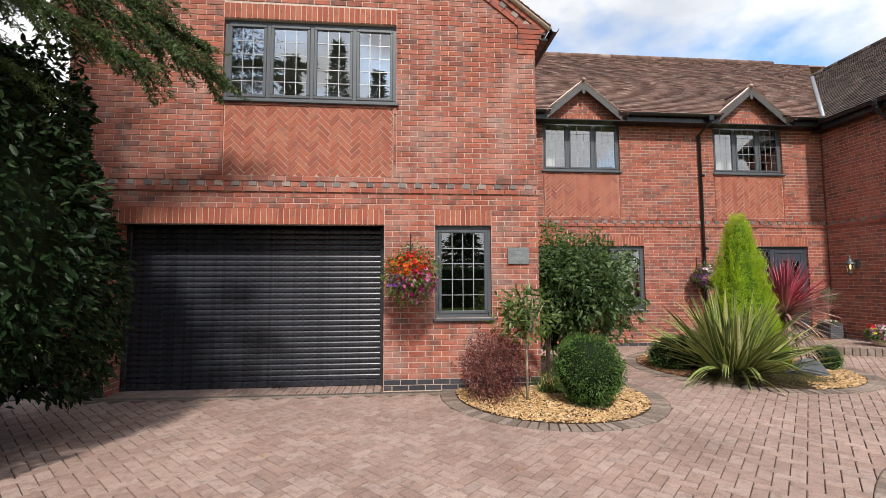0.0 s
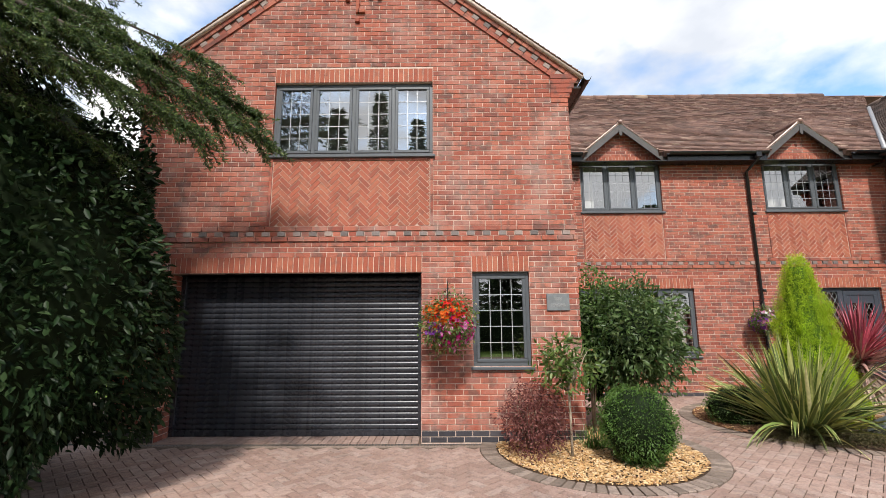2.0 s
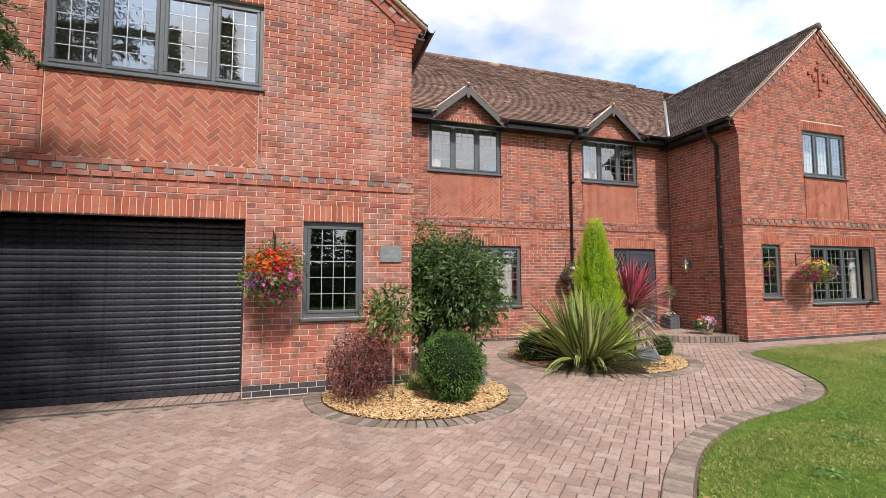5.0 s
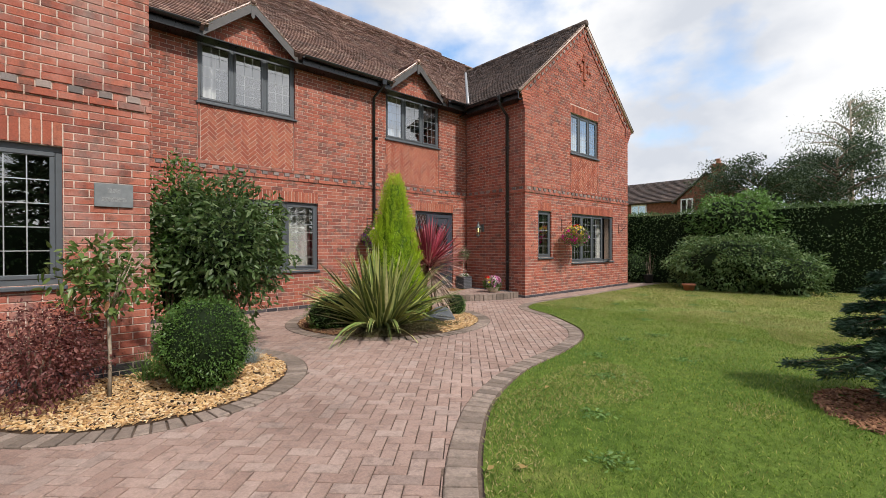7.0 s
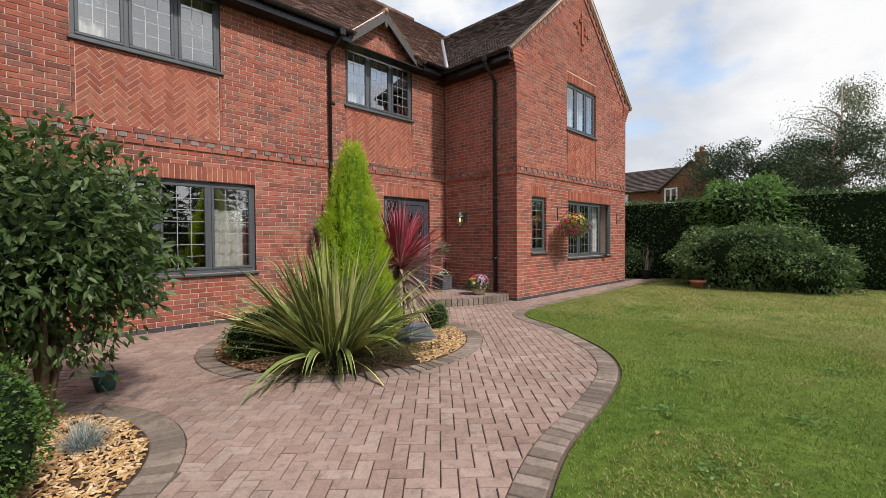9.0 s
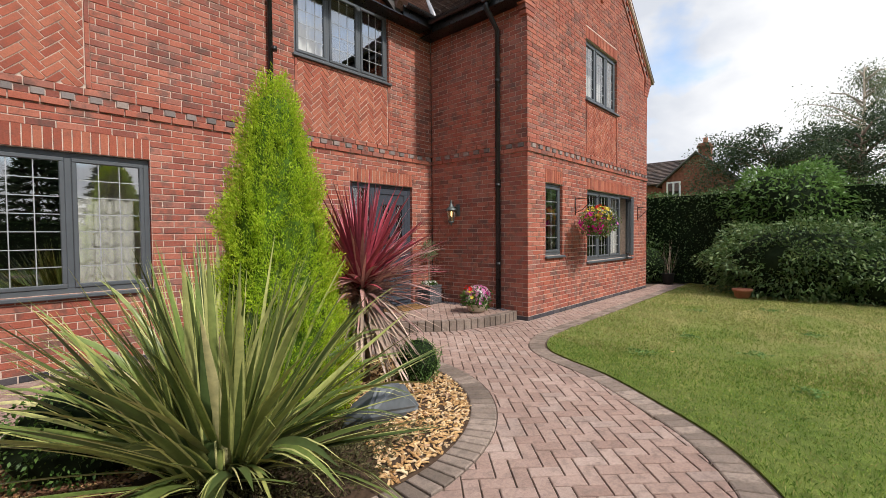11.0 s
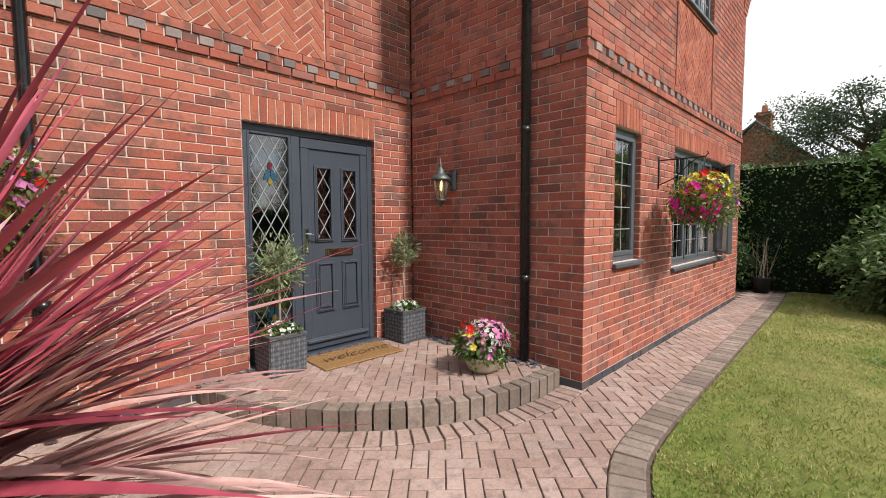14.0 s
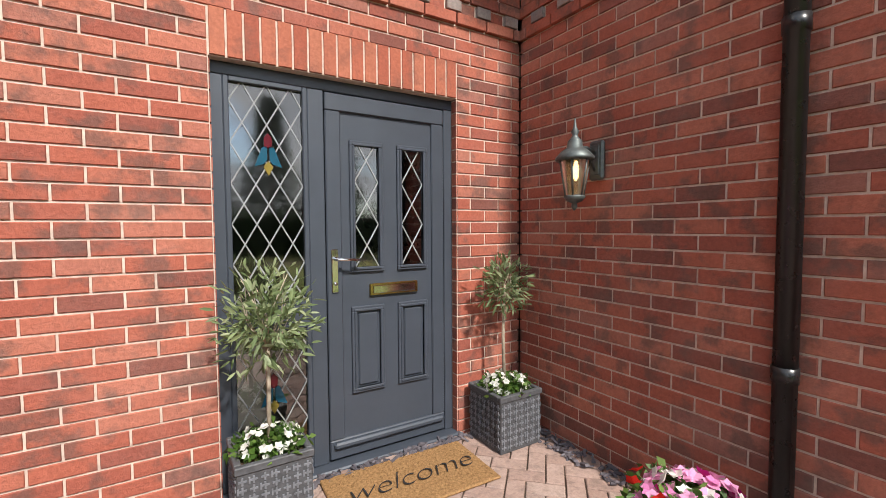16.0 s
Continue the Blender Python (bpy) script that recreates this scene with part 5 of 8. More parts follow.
# ---- planting ----
def leaf_mesh(name, base, direc, side, length, width, mat, bend=0.0, fold=0.18, oval=False):
    """Many leaves as one mesh: each a folded blade with a base, two sides and a tip."""
    n = len(base)
    length = np.broadcast_to(np.asarray(length, float), (n,))[:, None]
    width = np.broadcast_to(np.asarray(width, float), (n,))[:, None]
    direc = direc / np.linalg.norm(direc, axis=1, keepdims=True)
    side = side - direc * (side * direc).sum(1, keepdims=True)
    side = side / np.maximum(np.linalg.norm(side, axis=1, keepdims=True), 1e-6)
    nor = np.cross(direc, side)
    mid = base + direc * length * 0.5
    tip = base + direc * length - np.array([0, 0, 1.0]) * bend * length
    if oval:
        # two halves folded along the midrib, each with a rounded outer edge
        low, high = base + direc * length * 0.30, base + direc * length * 0.68 - np.array([0, 0, 1.0]) * bend * length * 0.4
        v = np.stack([base, low + side * width * 0.46 + nor * width * fold, high + side * width * 0.42 + nor * width * fold, tip,
                      high - side * width * 0.42 + nor * width * fold, low - side * width * 0.46 + nor * width * fold], 1).reshape(-1, 3)
        me = bpy.data.meshes.new(name)
        me.vertices.add(6 * n)
        me.vertices.foreach_set("co", v.ravel())
        me.loops.add(8 * n)
        me.loops.foreach_set("vertex_index", (np.arange(n)[:, None] * 6 + np.array([0, 1, 2, 3, 0, 3, 4, 5])).ravel())
        me.polygons.add(2 * n)
        me.polygons.foreach_set("loop_start", np.arange(2 * n) * 4)
        me.update(calc_edges=True)
        me.validate()
        me.materials.append(mat)
        return me
    v = np.stack([base, mid + side * width / 2 + nor * width * fold, tip, mid - side * width / 2 + nor * width * fold], 1).reshape(-1, 3)
    me = bpy.data.meshes.new(name)
    me.vertices.add(4 * n)
    me.vertices.foreach_set("co", v.ravel())
    me.loops.add(4 * n)
    me.loops.foreach_set("vertex_index", np.arange(4 * n))
    me.polygons.add(n)
    me.polygons.foreach_set("loop_start", np.arange(n) * 4)
    me.update(calc_edges=True)
    me.validate()
    me.materials.append(mat)
    return me


def sphere_dirs(rs, n):
    v = rs.normal(size=(n, 3))
    return v / np.linalg.norm(v, axis=1, keepdims=True)


def lumps(d, rs_seed, freq=2.2, amount=0.12):
    return np.array([1 + amount * 2 * noise.noise(Vector((p[0] * freq + rs_seed, p[1] * freq, p[2] * freq))) for p in d])


def crown_mesh(name, seed, n, centre, radii, leaf, mat, shell=0.3, lump=0.14, freq=2.2, outward=0.8, droop=0.2, wide=0.45, flat_bottom=None):
    rs = np.random.RandomState(seed)
    d = sphere_dirs(rs, n)
    if flat_bottom is not None:
        d[:, 2] = np.where(d[:, 2] < flat_bottom, -d[:, 2] * 0.5, d[:, 2])
    r = (1 - shell * rs.rand(n) ** 1.6) * lumps(d, seed * 0.37, freq, lump)
    pos = np.array(centre) + d * np.array(radii) * r[:, None]
    direc = d * outward + sphere_dirs(rs, n) * 0.75 - np.array([0, 0, droop])
    le = leaf * rs.uniform(0.65, 1.25, n)
    return leaf_mesh(name, pos, direc, sphere_dirs(rs, n), le, le * wide, mat, 0.12, 0.18, leaf > 0.05)


def blob(centre, radii, seed=1, amount=0.1, freq=1.8, sub=3):
    bm = bmesh.new()
    bmesh.ops.create_icosphere(bm, subdivisions=sub, radius=1.0)
    for v in bm.verts:
        k = 1 + amount * 2 * noise.noise(v.co * freq + Vector((seed, 0, 0)))
        v.co = Vector((centre[0] + v.co.x * radii[0] * k, centre[1] + v.co.y * radii[1] * k, centre[2] + v.co.z * radii[2] * k))
    s = Shape()
    s.take(bm, smooth=True)
    return s


def strap(s, base, heading, lift, length, width, sag, rs, steps=6, twist=0.0, fold=0.15):
    """A long tapering strap leaf that rises and arches over."""
    h = Vector((math.cos(heading), math.sin(heading), 0))
    up = Vector((0, 0, 1))
    d = (h * math.cos(lift) + up * math.sin(lift)).normalized()
    side = Vector((-math.sin(heading), math.cos(heading), 0))
    side = (side + up * twist).normalized()
    p = Vector(base)
    rows = []
    for i in range(steps + 1):
        t = i / steps
        w = width * (0.55 + 0.9 * t if t < 0.35 else 0.865 * (1 - ((t - 0.35) / 0.65) ** 1.7)) + 0.0008
        nor = d.cross(side).normalized()
        rows.append([p + side * w / 2 + nor * w * fold, p, p - side * w / 2 + nor * w * fold])
        d = (d - up * sag * (0.35 + t) / steps).normalized()
        p = p + d * length / steps
    verts = [v for r in rows for v in r]
    faces = []
    for i in range(steps):
        a = 3 * i
        faces += [(a, a + 1, a + 4, a + 3), (a + 1, a + 2, a + 5, a + 4)]
    s.add(verts, faces, True)


BOX_LEAF = leaf_material("box_leaf", [(0.0, (0.05, 0.11, 0.02)), (0.5, (0.085, 0.175, 0.032)), (1.0, (0.15, 0.25, 0.06))], 0.45)
# near-black solid cores: the shade inside dense foliage is put into this colour
SHADE_CORE = plain_material("shade_core", (0.012, 0.02, 0.008), 0.95, 0, 0.4, 12.0, 0.3, 0.1)
ACER_LEAF = leaf_material("plum_leaf", [(0.0, (0.10, 0.03, 0.03)), (0.5, (0.19, 0.062, 0.056)), (1.0, (0.30, 0.13, 0.11))], 0.55)
PHOT_LEAF = leaf_material("photinia_leaf", [(0.0, (0.06, 0.11, 0.02)), (0.6, (0.12, 0.19, 0.045)), (0.92, (0.2, 0.25, 0.08)), (1.0, (0.26, 0.10, 0.05))], 0.35)
VIB_LEAF = leaf_material("viburnum_leaf", [(0.0, (0.045, 0.085, 0.022)), (0.6, (0.085, 0.14, 0.042)), (1.0, (0.16, 0.21, 0.09))], 0.42)
CLIMB_LEAF = leaf_material("climber_leaf", [(0.0, (0.045, 0.10, 0.018)), (0.6, (0.085, 0.16, 0.03)), (1.0, (0.15, 0.23, 0.055))], 0.4)
CYP_LEAF = leaf_material("golden_cypress_spray", [(0.0, (0.20, 0.34, 0.015)), (0.45, (0.40, 0.56, 0.03)), (0.85, (0.56, 0.68, 0.05)), (1.0, (0.68, 0.74, 0.09))], 0.6, 0.45, 0.2)
# near-black leaf colour: the shade the laurel stands in is put into it
LAUREL_LEAF = leaf_material("shade_dark_laurel_leaf", [(0.0, (0.006, 0.014, 0.005)), (0.6, (0.012, 0.027, 0.009)), (1.0, (0.035, 0.058, 0.022))], 0.45, 0.12, 0.12)
HEDGE_LEAF = leaf_material("hedge_leaf", [(0.0, (0.04, 0.08, 0.022)), (0.6, (0.08, 0.14, 0.038)), (1.0, (0.15, 0.21, 0.07))], 0.5, 0.3)
RHODO_LEAF = leaf_material("rhododendron_leaf", [(0.0, (0.055, 0.105, 0.03)), (0.6, (0.10, 0.17, 0.05)), (1.0, (0.19, 0.25, 0.095))], 0.5, 0.3)
BRIGHT_LEAF = leaf_material("bright_laurel_leaf", [(0.0, (0.08, 0.17, 0.03)), (1.0, (0.18, 0.30, 0.08))], 0.4, 0.35)
NEEDLE = leaf_material("cedar_needle", [(0.0, (0.03, 0.06, 0.018)), (0.6, (0.065, 0.11, 0.03)), (1.0, (0.14, 0.18, 0.05))], 0.55, 0.3)
SPRUCE_NEEDLE = leaf_material("spruce_needle", [(0.0, (0.02, 0.05, 0.025)), (1.0, (0.05, 0.10, 0.055))], 0.5, 0.2)
OLIVE_LEAF = leaf_material("olive_leaf", [(0.0, (0.13, 0.18, 0.075)), (0.6, (0.22, 0.28, 0.13)), (1.0, (0.36, 0.40, 0.24))], 0.5)
FAR_LEAF = leaf_material("distant_leaf", [(0.0, (0.022, 0.042, 0.016)), (0.6, (0.045, 0.075, 0.03)), (1.0, (0.08, 0.115, 0.05))], 0.6, 0.25)
BIRCH_LEAF = leaf_material("birch_leaf", [(0.0, (0.09, 0.125, 0.06)), (1.0, (0.19, 0.225, 0.12))], 0.6, 0.3)
FLOWER = {c: leaf_material(c + "_petal", [(0.0, tuple(v * 0.75 for v in k)), (1.0, k)], 0.6, 0.35, 0.2) for c, k in
          {"pink": (0.80, 0.27, 0.56), "magenta": (0.62, 0.02, 0.26), "red": (0.72, 0.03, 0.02), "orange": (0.80, 0.16, 0.02), "white": (0.80, 0.79, 0.74), "yellow": (0.78, 0.62, 0.08), "purple": (0.20, 0.05, 0.30), "pale_pink": (0.82, 0.36, 0.58)}.items()}


def strap_material(name, edge, middle, tip=None, rough=0.4):
    """Strap leaves with a paler stripe by leaf, streaked along their length."""
    m, ns, ls, b = material(name, rough, 0, 0.4)
    g = ns.new("ShaderNodeNewGeometry")
    c = ramp_node(ns, ls, g.outputs["Random Per Island"], [(0.0, edge), (0.55, middle), (0.85, tuple(min(x * 1.35, 1) for x in middle)), (1.0, tip or edge)])
    c = mixed(ns, ls, 0.6, c, ramp_node(ns, ls, world_noise(ns, ls, 26.0, 3.0), [(0.3, (0.65, 0.68, 0.65)), (0.7, (1.3, 1.28, 1.2))]), "MULTIPLY")
    ls.new(c, b.inputs["Base Color"])
    return m


PHORM = strap_material("phormium_green", (0.055, 0.085, 0.03), (0.125, 0.165, 0.045), (0.26, 0.27, 0.09), 0.32)
PHORM_Y = strap_material("phormium_cream", (0.32, 0.34, 0.10), (0.44, 0.44, 0.17), (0.52, 0.46, 0.24))
CORD_RED = strap_material("cordyline_red", (0.16, 0.028, 0.045), (0.36, 0.06, 0.09), (0.48, 0.22, 0.24))
CORD_PINK = strap_material("cordyline_dusky", (0.30, 0.145, 0.14), (0.50, 0.29, 0.265), (0.58, 0.42, 0.36))
CORD_DRY = strap_material("cordyline_dry", (0.23, 0.16, 0.13), (0.42, 0.31, 0.25), (0.55, 0.43, 0.34), 0.6)
CHIP = piece_material("golden_wood_chip", [(0.0, (0.24, 0.12, 0.05)), (0.25, (0.46, 0.27, 0.11)), (0.6, (0.62, 0.41, 0.19)), (0.85, (0.74, 0.58, 0.36)), (1.0, (0.34, 0.2, 0.12))], (0.4, 0.26, 0.13), 0.8, 0.2, 60.0)
WOODCHIP = piece_material("bark_chip", [(0.0, (0.13, 0.06, 0.035)), (0.5, (0.24, 0.12, 0.065)), (1.0, (0.36, 0.2, 0.11))], (0.12, 0.06, 0.04), 0.9, 0.2, 60.0)
SLATE_CHIP = piece_material("slate_chip", [(0.0, (0.06, 0.055, 0.065)), (1.0, (0.15, 0.135, 0.15))], (0.06, 0.055, 0.06), 0.6, 0.2, 60.0)


def chips(name, label, mat, seed, spots, size=0.03, parent=None):
    """Loose angular chips, joined."""
    rs = np.random.RandomState(seed)
    s = Shape()
    for x, y, z in spots:
        l, w, h = size * rs.uniform(0.7, 1.9), size * rs.uniform(0.28, 0.65), size * rs.uniform(0.10, 0.28)
        m = Matrix.Translation((x, y, z)) @ Euler((rs.uniform(-0.6, 0.6), rs.uniform(-0.5, 0.5), rs.uniform(0, 6.3))).to_matrix().to_4x4()
        k = rs.uniform(0.5, 1.0, 4)
        v = [(-l / 2, -w / 2 * k[0], 0), (l / 2 * k[1], -w / 2, 0), (l / 2, w / 2 * k[2], 0), (-l / 2 * k[3], w / 2, 0)]
        s.add([m @ Vector(p) for p in v] + [m @ Vector((p[0] * 0.8, p[1] * 0.8, h)) for p in v], [(4, 5, 6, 7), (0, 1, 5, 4), (1, 2, 6, 5), (2, 3, 7, 6), (3, 0, 4, 7)])
    ob = part(name, s, mat)
    return tagged(ob, label, "chips", kind="stuff")


def spots_in(seed, n, centre, r, test=lambda x, y: True, z=0.0, rise=0.0):
    rs = np.random.RandomState(seed)
    out = []
    while len(out) < n:
        x, y = rs.uniform(-r, r, 2)
        d = math.hypot(x, y)
        if d < r and test(centre[0] + x, centre[1] + y):
            out.append((centre[0] + x, centre[1] + y, z + rise * (1 - (d / r) ** 2) + rs.uniform(0, 0.012)))
    return out


def mound(centre, r, h, seed, test=lambda x, y: True):
    s = Shape()
    n_, m_ = 10, 48
    v = [(centre[0], centre[1], h)]
    for i in range(1, n_ + 1):
        for k in range(m_):
            a = 2 * math.pi * k / m_
            x, y = centre[0] + r * i / n_ * math.cos(a), centre[1] + r * i / n_ * math.sin(a)
            v.append((x, y, h * (1 - (i / n_) ** 2) + 0.012 * noise.noise(Vector((x * 4, y * 4, seed)))))
    f = [(0, 1 + k, 1 + (k + 1) % m_) for k in range(m_)]
    for i in range(n_ - 1):
        for k in range(m_):
            a, b = 1 + i * m_ + k, 1 + i * m_ + (k + 1) % m_
            f.append((a, a + m_, b + m_, b))
    f = [q for q in f if all(test(v[i][0], v[i][1]) for i in q)]
    s.add(v, f, True)
    return s


in_bed = lambda x, y: x > XA1 + 0.02 or y < YA - 0.02
setting("soil_bed", mound(BED_A, BED_R, 0.02, 3, in_bed), SOIL, "brown soil of the bed at the garage corner", "soil")
setting("soil_island", mound(ISLE, ISLE_R, 0.05, 8), SOIL, "brown soil of the planted island", "soil")
chips("wood_chips", "golden wood chips over the bed at the garage corner", CHIP, 11, spots_in(4, 7500, BED_A, BED_R - 0.02, in_bed, 0.008, 0.02), 0.033)
chips("wood_chips", "golden wood chips over one side of the island", CHIP, 12, spots_in(5, 4200, ISLE, ISLE_R - 0.02, lambda x, y: x - 0.45 * y > 3.05 or (x < 4.75 and y > 6.6), 0.0, 0.06), 0.036)
chips("bark_chips", "red-brown bark chips at the island's edge", WOODCHIP, 13, spots_in(6, 900, ISLE, ISLE_R - 0.02, lambda x, y: x < 4.6 and y > 6.5, 0.004, 0.06), 0.042)


def stems(seed, base, top, n, r=0.012, spread=0.2):
    rs = np.random.RandomState(seed)
    s = Shape()
    for k in range(n):
        a = rs.uniform(0, 6.3)
        e = (top[0] + spread * rs.uniform(0.2, 1) * math.cos(a), top[1] + spread * rs.uniform(0.2, 1) * math.sin(a), top[2] + rs.uniform(-0.1, 0.15))
        m = tuple((base[i] + e[i]) / 2 + (rs.uniform(-0.04, 0.04) if i < 2 else 0) for i in range(3))
        s.tube([base, m, e], [r, r * 0.8, r * 0.45], 6)
    return s


def clipped_ball(name, label, seed, centre, r, n, leaf=0.024):
    t = thing(name, label, "shrub")
    part("stem", Shape().tube([(centre[0], centre[1], 0.0), (centre[0], centre[1], centre[2])], 0.02, 7), BARK, t)
    part("shade_core", blob(centre, tuple(k * 0.9 for k in r), seed, 0.05), SHADE_CORE, t)
    part("foliage", crown_mesh("foliage", seed, n, centre, r, leaf, BOX_LEAF, 0.28, 0.13, 3.8, 0.9, 0.0, 0.55), BOX_LEAF, t)
    return t


clipped_ball("box_ball", "rounded clipped green box shrub in the gravel bed", 21, (2.17, 5.10, 0.42), (0.395, 0.395, 0.42), 16000)
clipped_ball("box_ball", "small clipped green box ball on the island", 22, (6.86, 6.66, 0.20), (0.21, 0.21, 0.21), 4500, 0.018)
clipped_ball("low_shrub", "dark green low rounded shrub beside the phormium", 23, (4.55, 7.05, 0.24), (0.48, 0.42, 0.30), 5000, 0.028)

ac = thing("japanese_maple", "plum-red dwarf maple bush in the gravel bed", "shrub")
part("stem", stems(31, (1.04, 5.45, 0.0), (1.04, 5.45, 0.55), 12, 0.010, 0.33), BARK, ac)
part("foliage", crown_mesh("foliage", 32, 5200, (1.06, 5.42, 0.43), (0.42, 0.40, 0.42), 0.036, ACER_LEAF, 0.75, 0.22, 2.6, 0.7, 0.15, 0.5), ACER_LEAF, ac)

ph = thing("young_tree", "slender young evergreen tree with sparse glossy leaves", "tree")
part("trunk", Shape().tube([(1.48, 5.30, 0.0), (1.485, 5.31, 0.4), (1.475, 5.30, 0.8), (1.48, 5.32, 1.3)], [0.016, 0.015, 0.013, 0.006], 8), PALEBARK, ph)
part("branch_mass", stems(34, (1.48, 5.30, 0.72), (1.47, 5.32, 1.15), 13, 0.006, 0.33), PALEBARK, ph)
part("foliage", crown_mesh("foliage", 35, 680, (1.46, 5.33, 1.06), (0.37, 0.34, 0.36), 0.085, PHOT_LEAF, 0.9, 0.2, 2.0, 0.4, 0.1, 0.42), PHOT_LEAF, ph)

vb = thing("large_shrub", "large grey-green evergreen shrub on bare stems", "shrub")
part("stem", stems(41, (2.62, 6.35, 0.0), (2.62, 6.35, 1.1), 9, 0.028, 0.42), BARK, vb)
part("shade_core", blob((2.62, 6.35, 1.32), (0.42, 0.42, 0.46), 4, 0.12), SHADE_CORE, vb)
part("foliage", crown_mesh("foliage", 42, 7400, (2.64, 6.33, 1.32), (0.73, 0.70, 0.78), 0.088, VIB_LEAF, 0.5, 0.26, 2.8, 0.7, 0.1, 0.36), VIB_LEAF, vb)

cl = thing("climbing_shrub", "bright green climbing shrub at the garage corner", "shrub")
part("stem", stems(44, (2.08, 6.35, 0.0), (2.12, 6.42, 1.6), 7, 0.014, 0.16), BARK, cl)
part("foliage", crown_mesh("foliage", 45, 5600, (2.26, 6.5, 1.3), (0.42, 0.46, 1.0), 0.055, CLIMB_LEAF, 0.7, 0.25, 2.4, 0.7, 0.0, 0.5), CLIMB_LEAF, cl)
part("shade_core", blob((2.2, 6.5, 1.2), (0.16, 0.22, 0.75), 6, 0.12), SHADE_CORE, cl)

tuft = thing("grass_tuft", "thin green grassy tuft in the gravel bed", "grass")
ts, rs = Shape(), random.Random(6)
for k in range(150):
    strap(ts, (1.86 + rs.uniform(-0.12, 0.14), 5.66 + rs.uniform(-0.12, 0.12), 0.01), rs.uniform(0, 6.3), rs.uniform(0.7, 1.45), rs.uniform(0.2, 0.42), 0.007, rs.uniform(0.3, 1.2), rs, 4)
part("blade_tuft", ts, BOX_LEAF, tuft)

# golden cypress: upright sprays on a cone
cy = thing("golden_cypress", "tall golden-green cone-shaped cypress on the island", "tree")
part("trunk", Shape().tube([(5.61, 6.88, 0.0), (5.61, 6.88, 2.2)], [0.05, 0.01], 8), BARK, cy)
CY0, CYH, CYR = (5.61, 6.88), 2.63, 0.55


def cypress_r(z):
    t = min(max(z / CYH, 0), 1)
    return CYR * (0.80 + 0.2 * min(t / 0.18, 1)) * (1 - max(t - 0.12, 0) / 0.88) ** 0.66


# darker core paints the shaded gaps between the sprays
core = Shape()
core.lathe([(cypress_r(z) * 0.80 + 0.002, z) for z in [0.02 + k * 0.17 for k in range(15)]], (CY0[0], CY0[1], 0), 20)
part("shade_core", core, plain_material("cypress_gap_shade", (0.06, 0.11, 0.012), 0.9, 0, 0.4, 10.0, 0.4, 0.1), cy)
rs = np.random.RandomState(51)
P, D, L = [], [], []
for c in range(6000):
    z = CYH * (1 - rs.rand() ** 0.62) * 0.985
    a = rs.uniform(0, 2 * math.pi)
    k = 1 + 0.36 * noise.noise(Vector((math.cos(a) * 2.2, math.sin(a) * 2.2, z * 2.8))) + 0.30 * noise.noise(Vector((math.cos(a) * 6, math.sin(a) * 6, z * 6)))
    out = np.array([math.cos(a), math.sin(a), 0])
    tip = np.array([CY0[0], CY0[1], z]) + out * cypress_r(z) * k * rs.uniform(0.84, 1.0)
    lean = out * rs.uniform(0.4, 0.9) + np.array([0, 0, 1]) + rs.normal(size=3) * 0.2
    lean /= np.linalg.norm(lean)
    P.append(tip + lean * rs.uniform(-0.05, 0.07, (26, 1)) + rs.normal(size=(26, 3)) * 0.011)
    D.append(lean + rs.normal(size=(26, 3)) * 0.45)
    L.append(rs.uniform(0.012, 0.032, 26))
P, D, L = np.concatenate(P), np.concatenate(D), np.concatenate(L)
part("foliage", leaf_mesh("foliage", P, D, sphere_dirs(rs, len(P)), L, L * 0.27, CYP_LEAF, 0.0, 0.1), CYP_LEAF, cy)

# cordyline
co = thing("cordyline", "red cordyline with drooping dry leaves on the island", "plant")
CO = Vector((6.46, 6.97, 0.89))
part("trunk", Shape().tube([(CO.x, CO.y, 0.0), (CO.x, CO.y, 0.5), (CO.x, CO.y, 1.05)], [0.07, 0.06, 0.05], 10), BARK, co)
rs = random.Random(61)
for nm, mat_, n_, lift0, lift1, l0, l1, sag0, sag1, z0_, z1_ in (("red_leaves", CORD_RED, 190, 0.05, 1.50, 0.74, 0.98, 0.05, 0.35, 0.0, 0.17), ("dusky_leaves", CORD_PINK, 190, -0.2, 0.8, 0.66, 0.92, 0.2, 0.7, -0.08, 0.10), ("dry_leaves", CORD_DRY, 200, -1.25, 0.1, 0.45, 0.84, 0.4, 1.3, -0.32, 0.0)):
    s = Shape()
    for k in range(n_):
        a = rs.uniform(0, 2 * math.pi)
        u = rs.random()
        lift = lift0 + (lift1 - lift0) * (u ** 0.8)
        strap(s, (CO.x + 0.04 * math.cos(a), CO.y + 0.04 * math.sin(a), CO.z + rs.uniform(z0_, z1_)), a, lift, rs.uniform(l0, l1), rs.uniform(0.028, 0.044), rs.uniform(sag0, sag1), rs, 7, rs.uniform(-0.3, 0.3))
    part(nm, s, mat_, co)

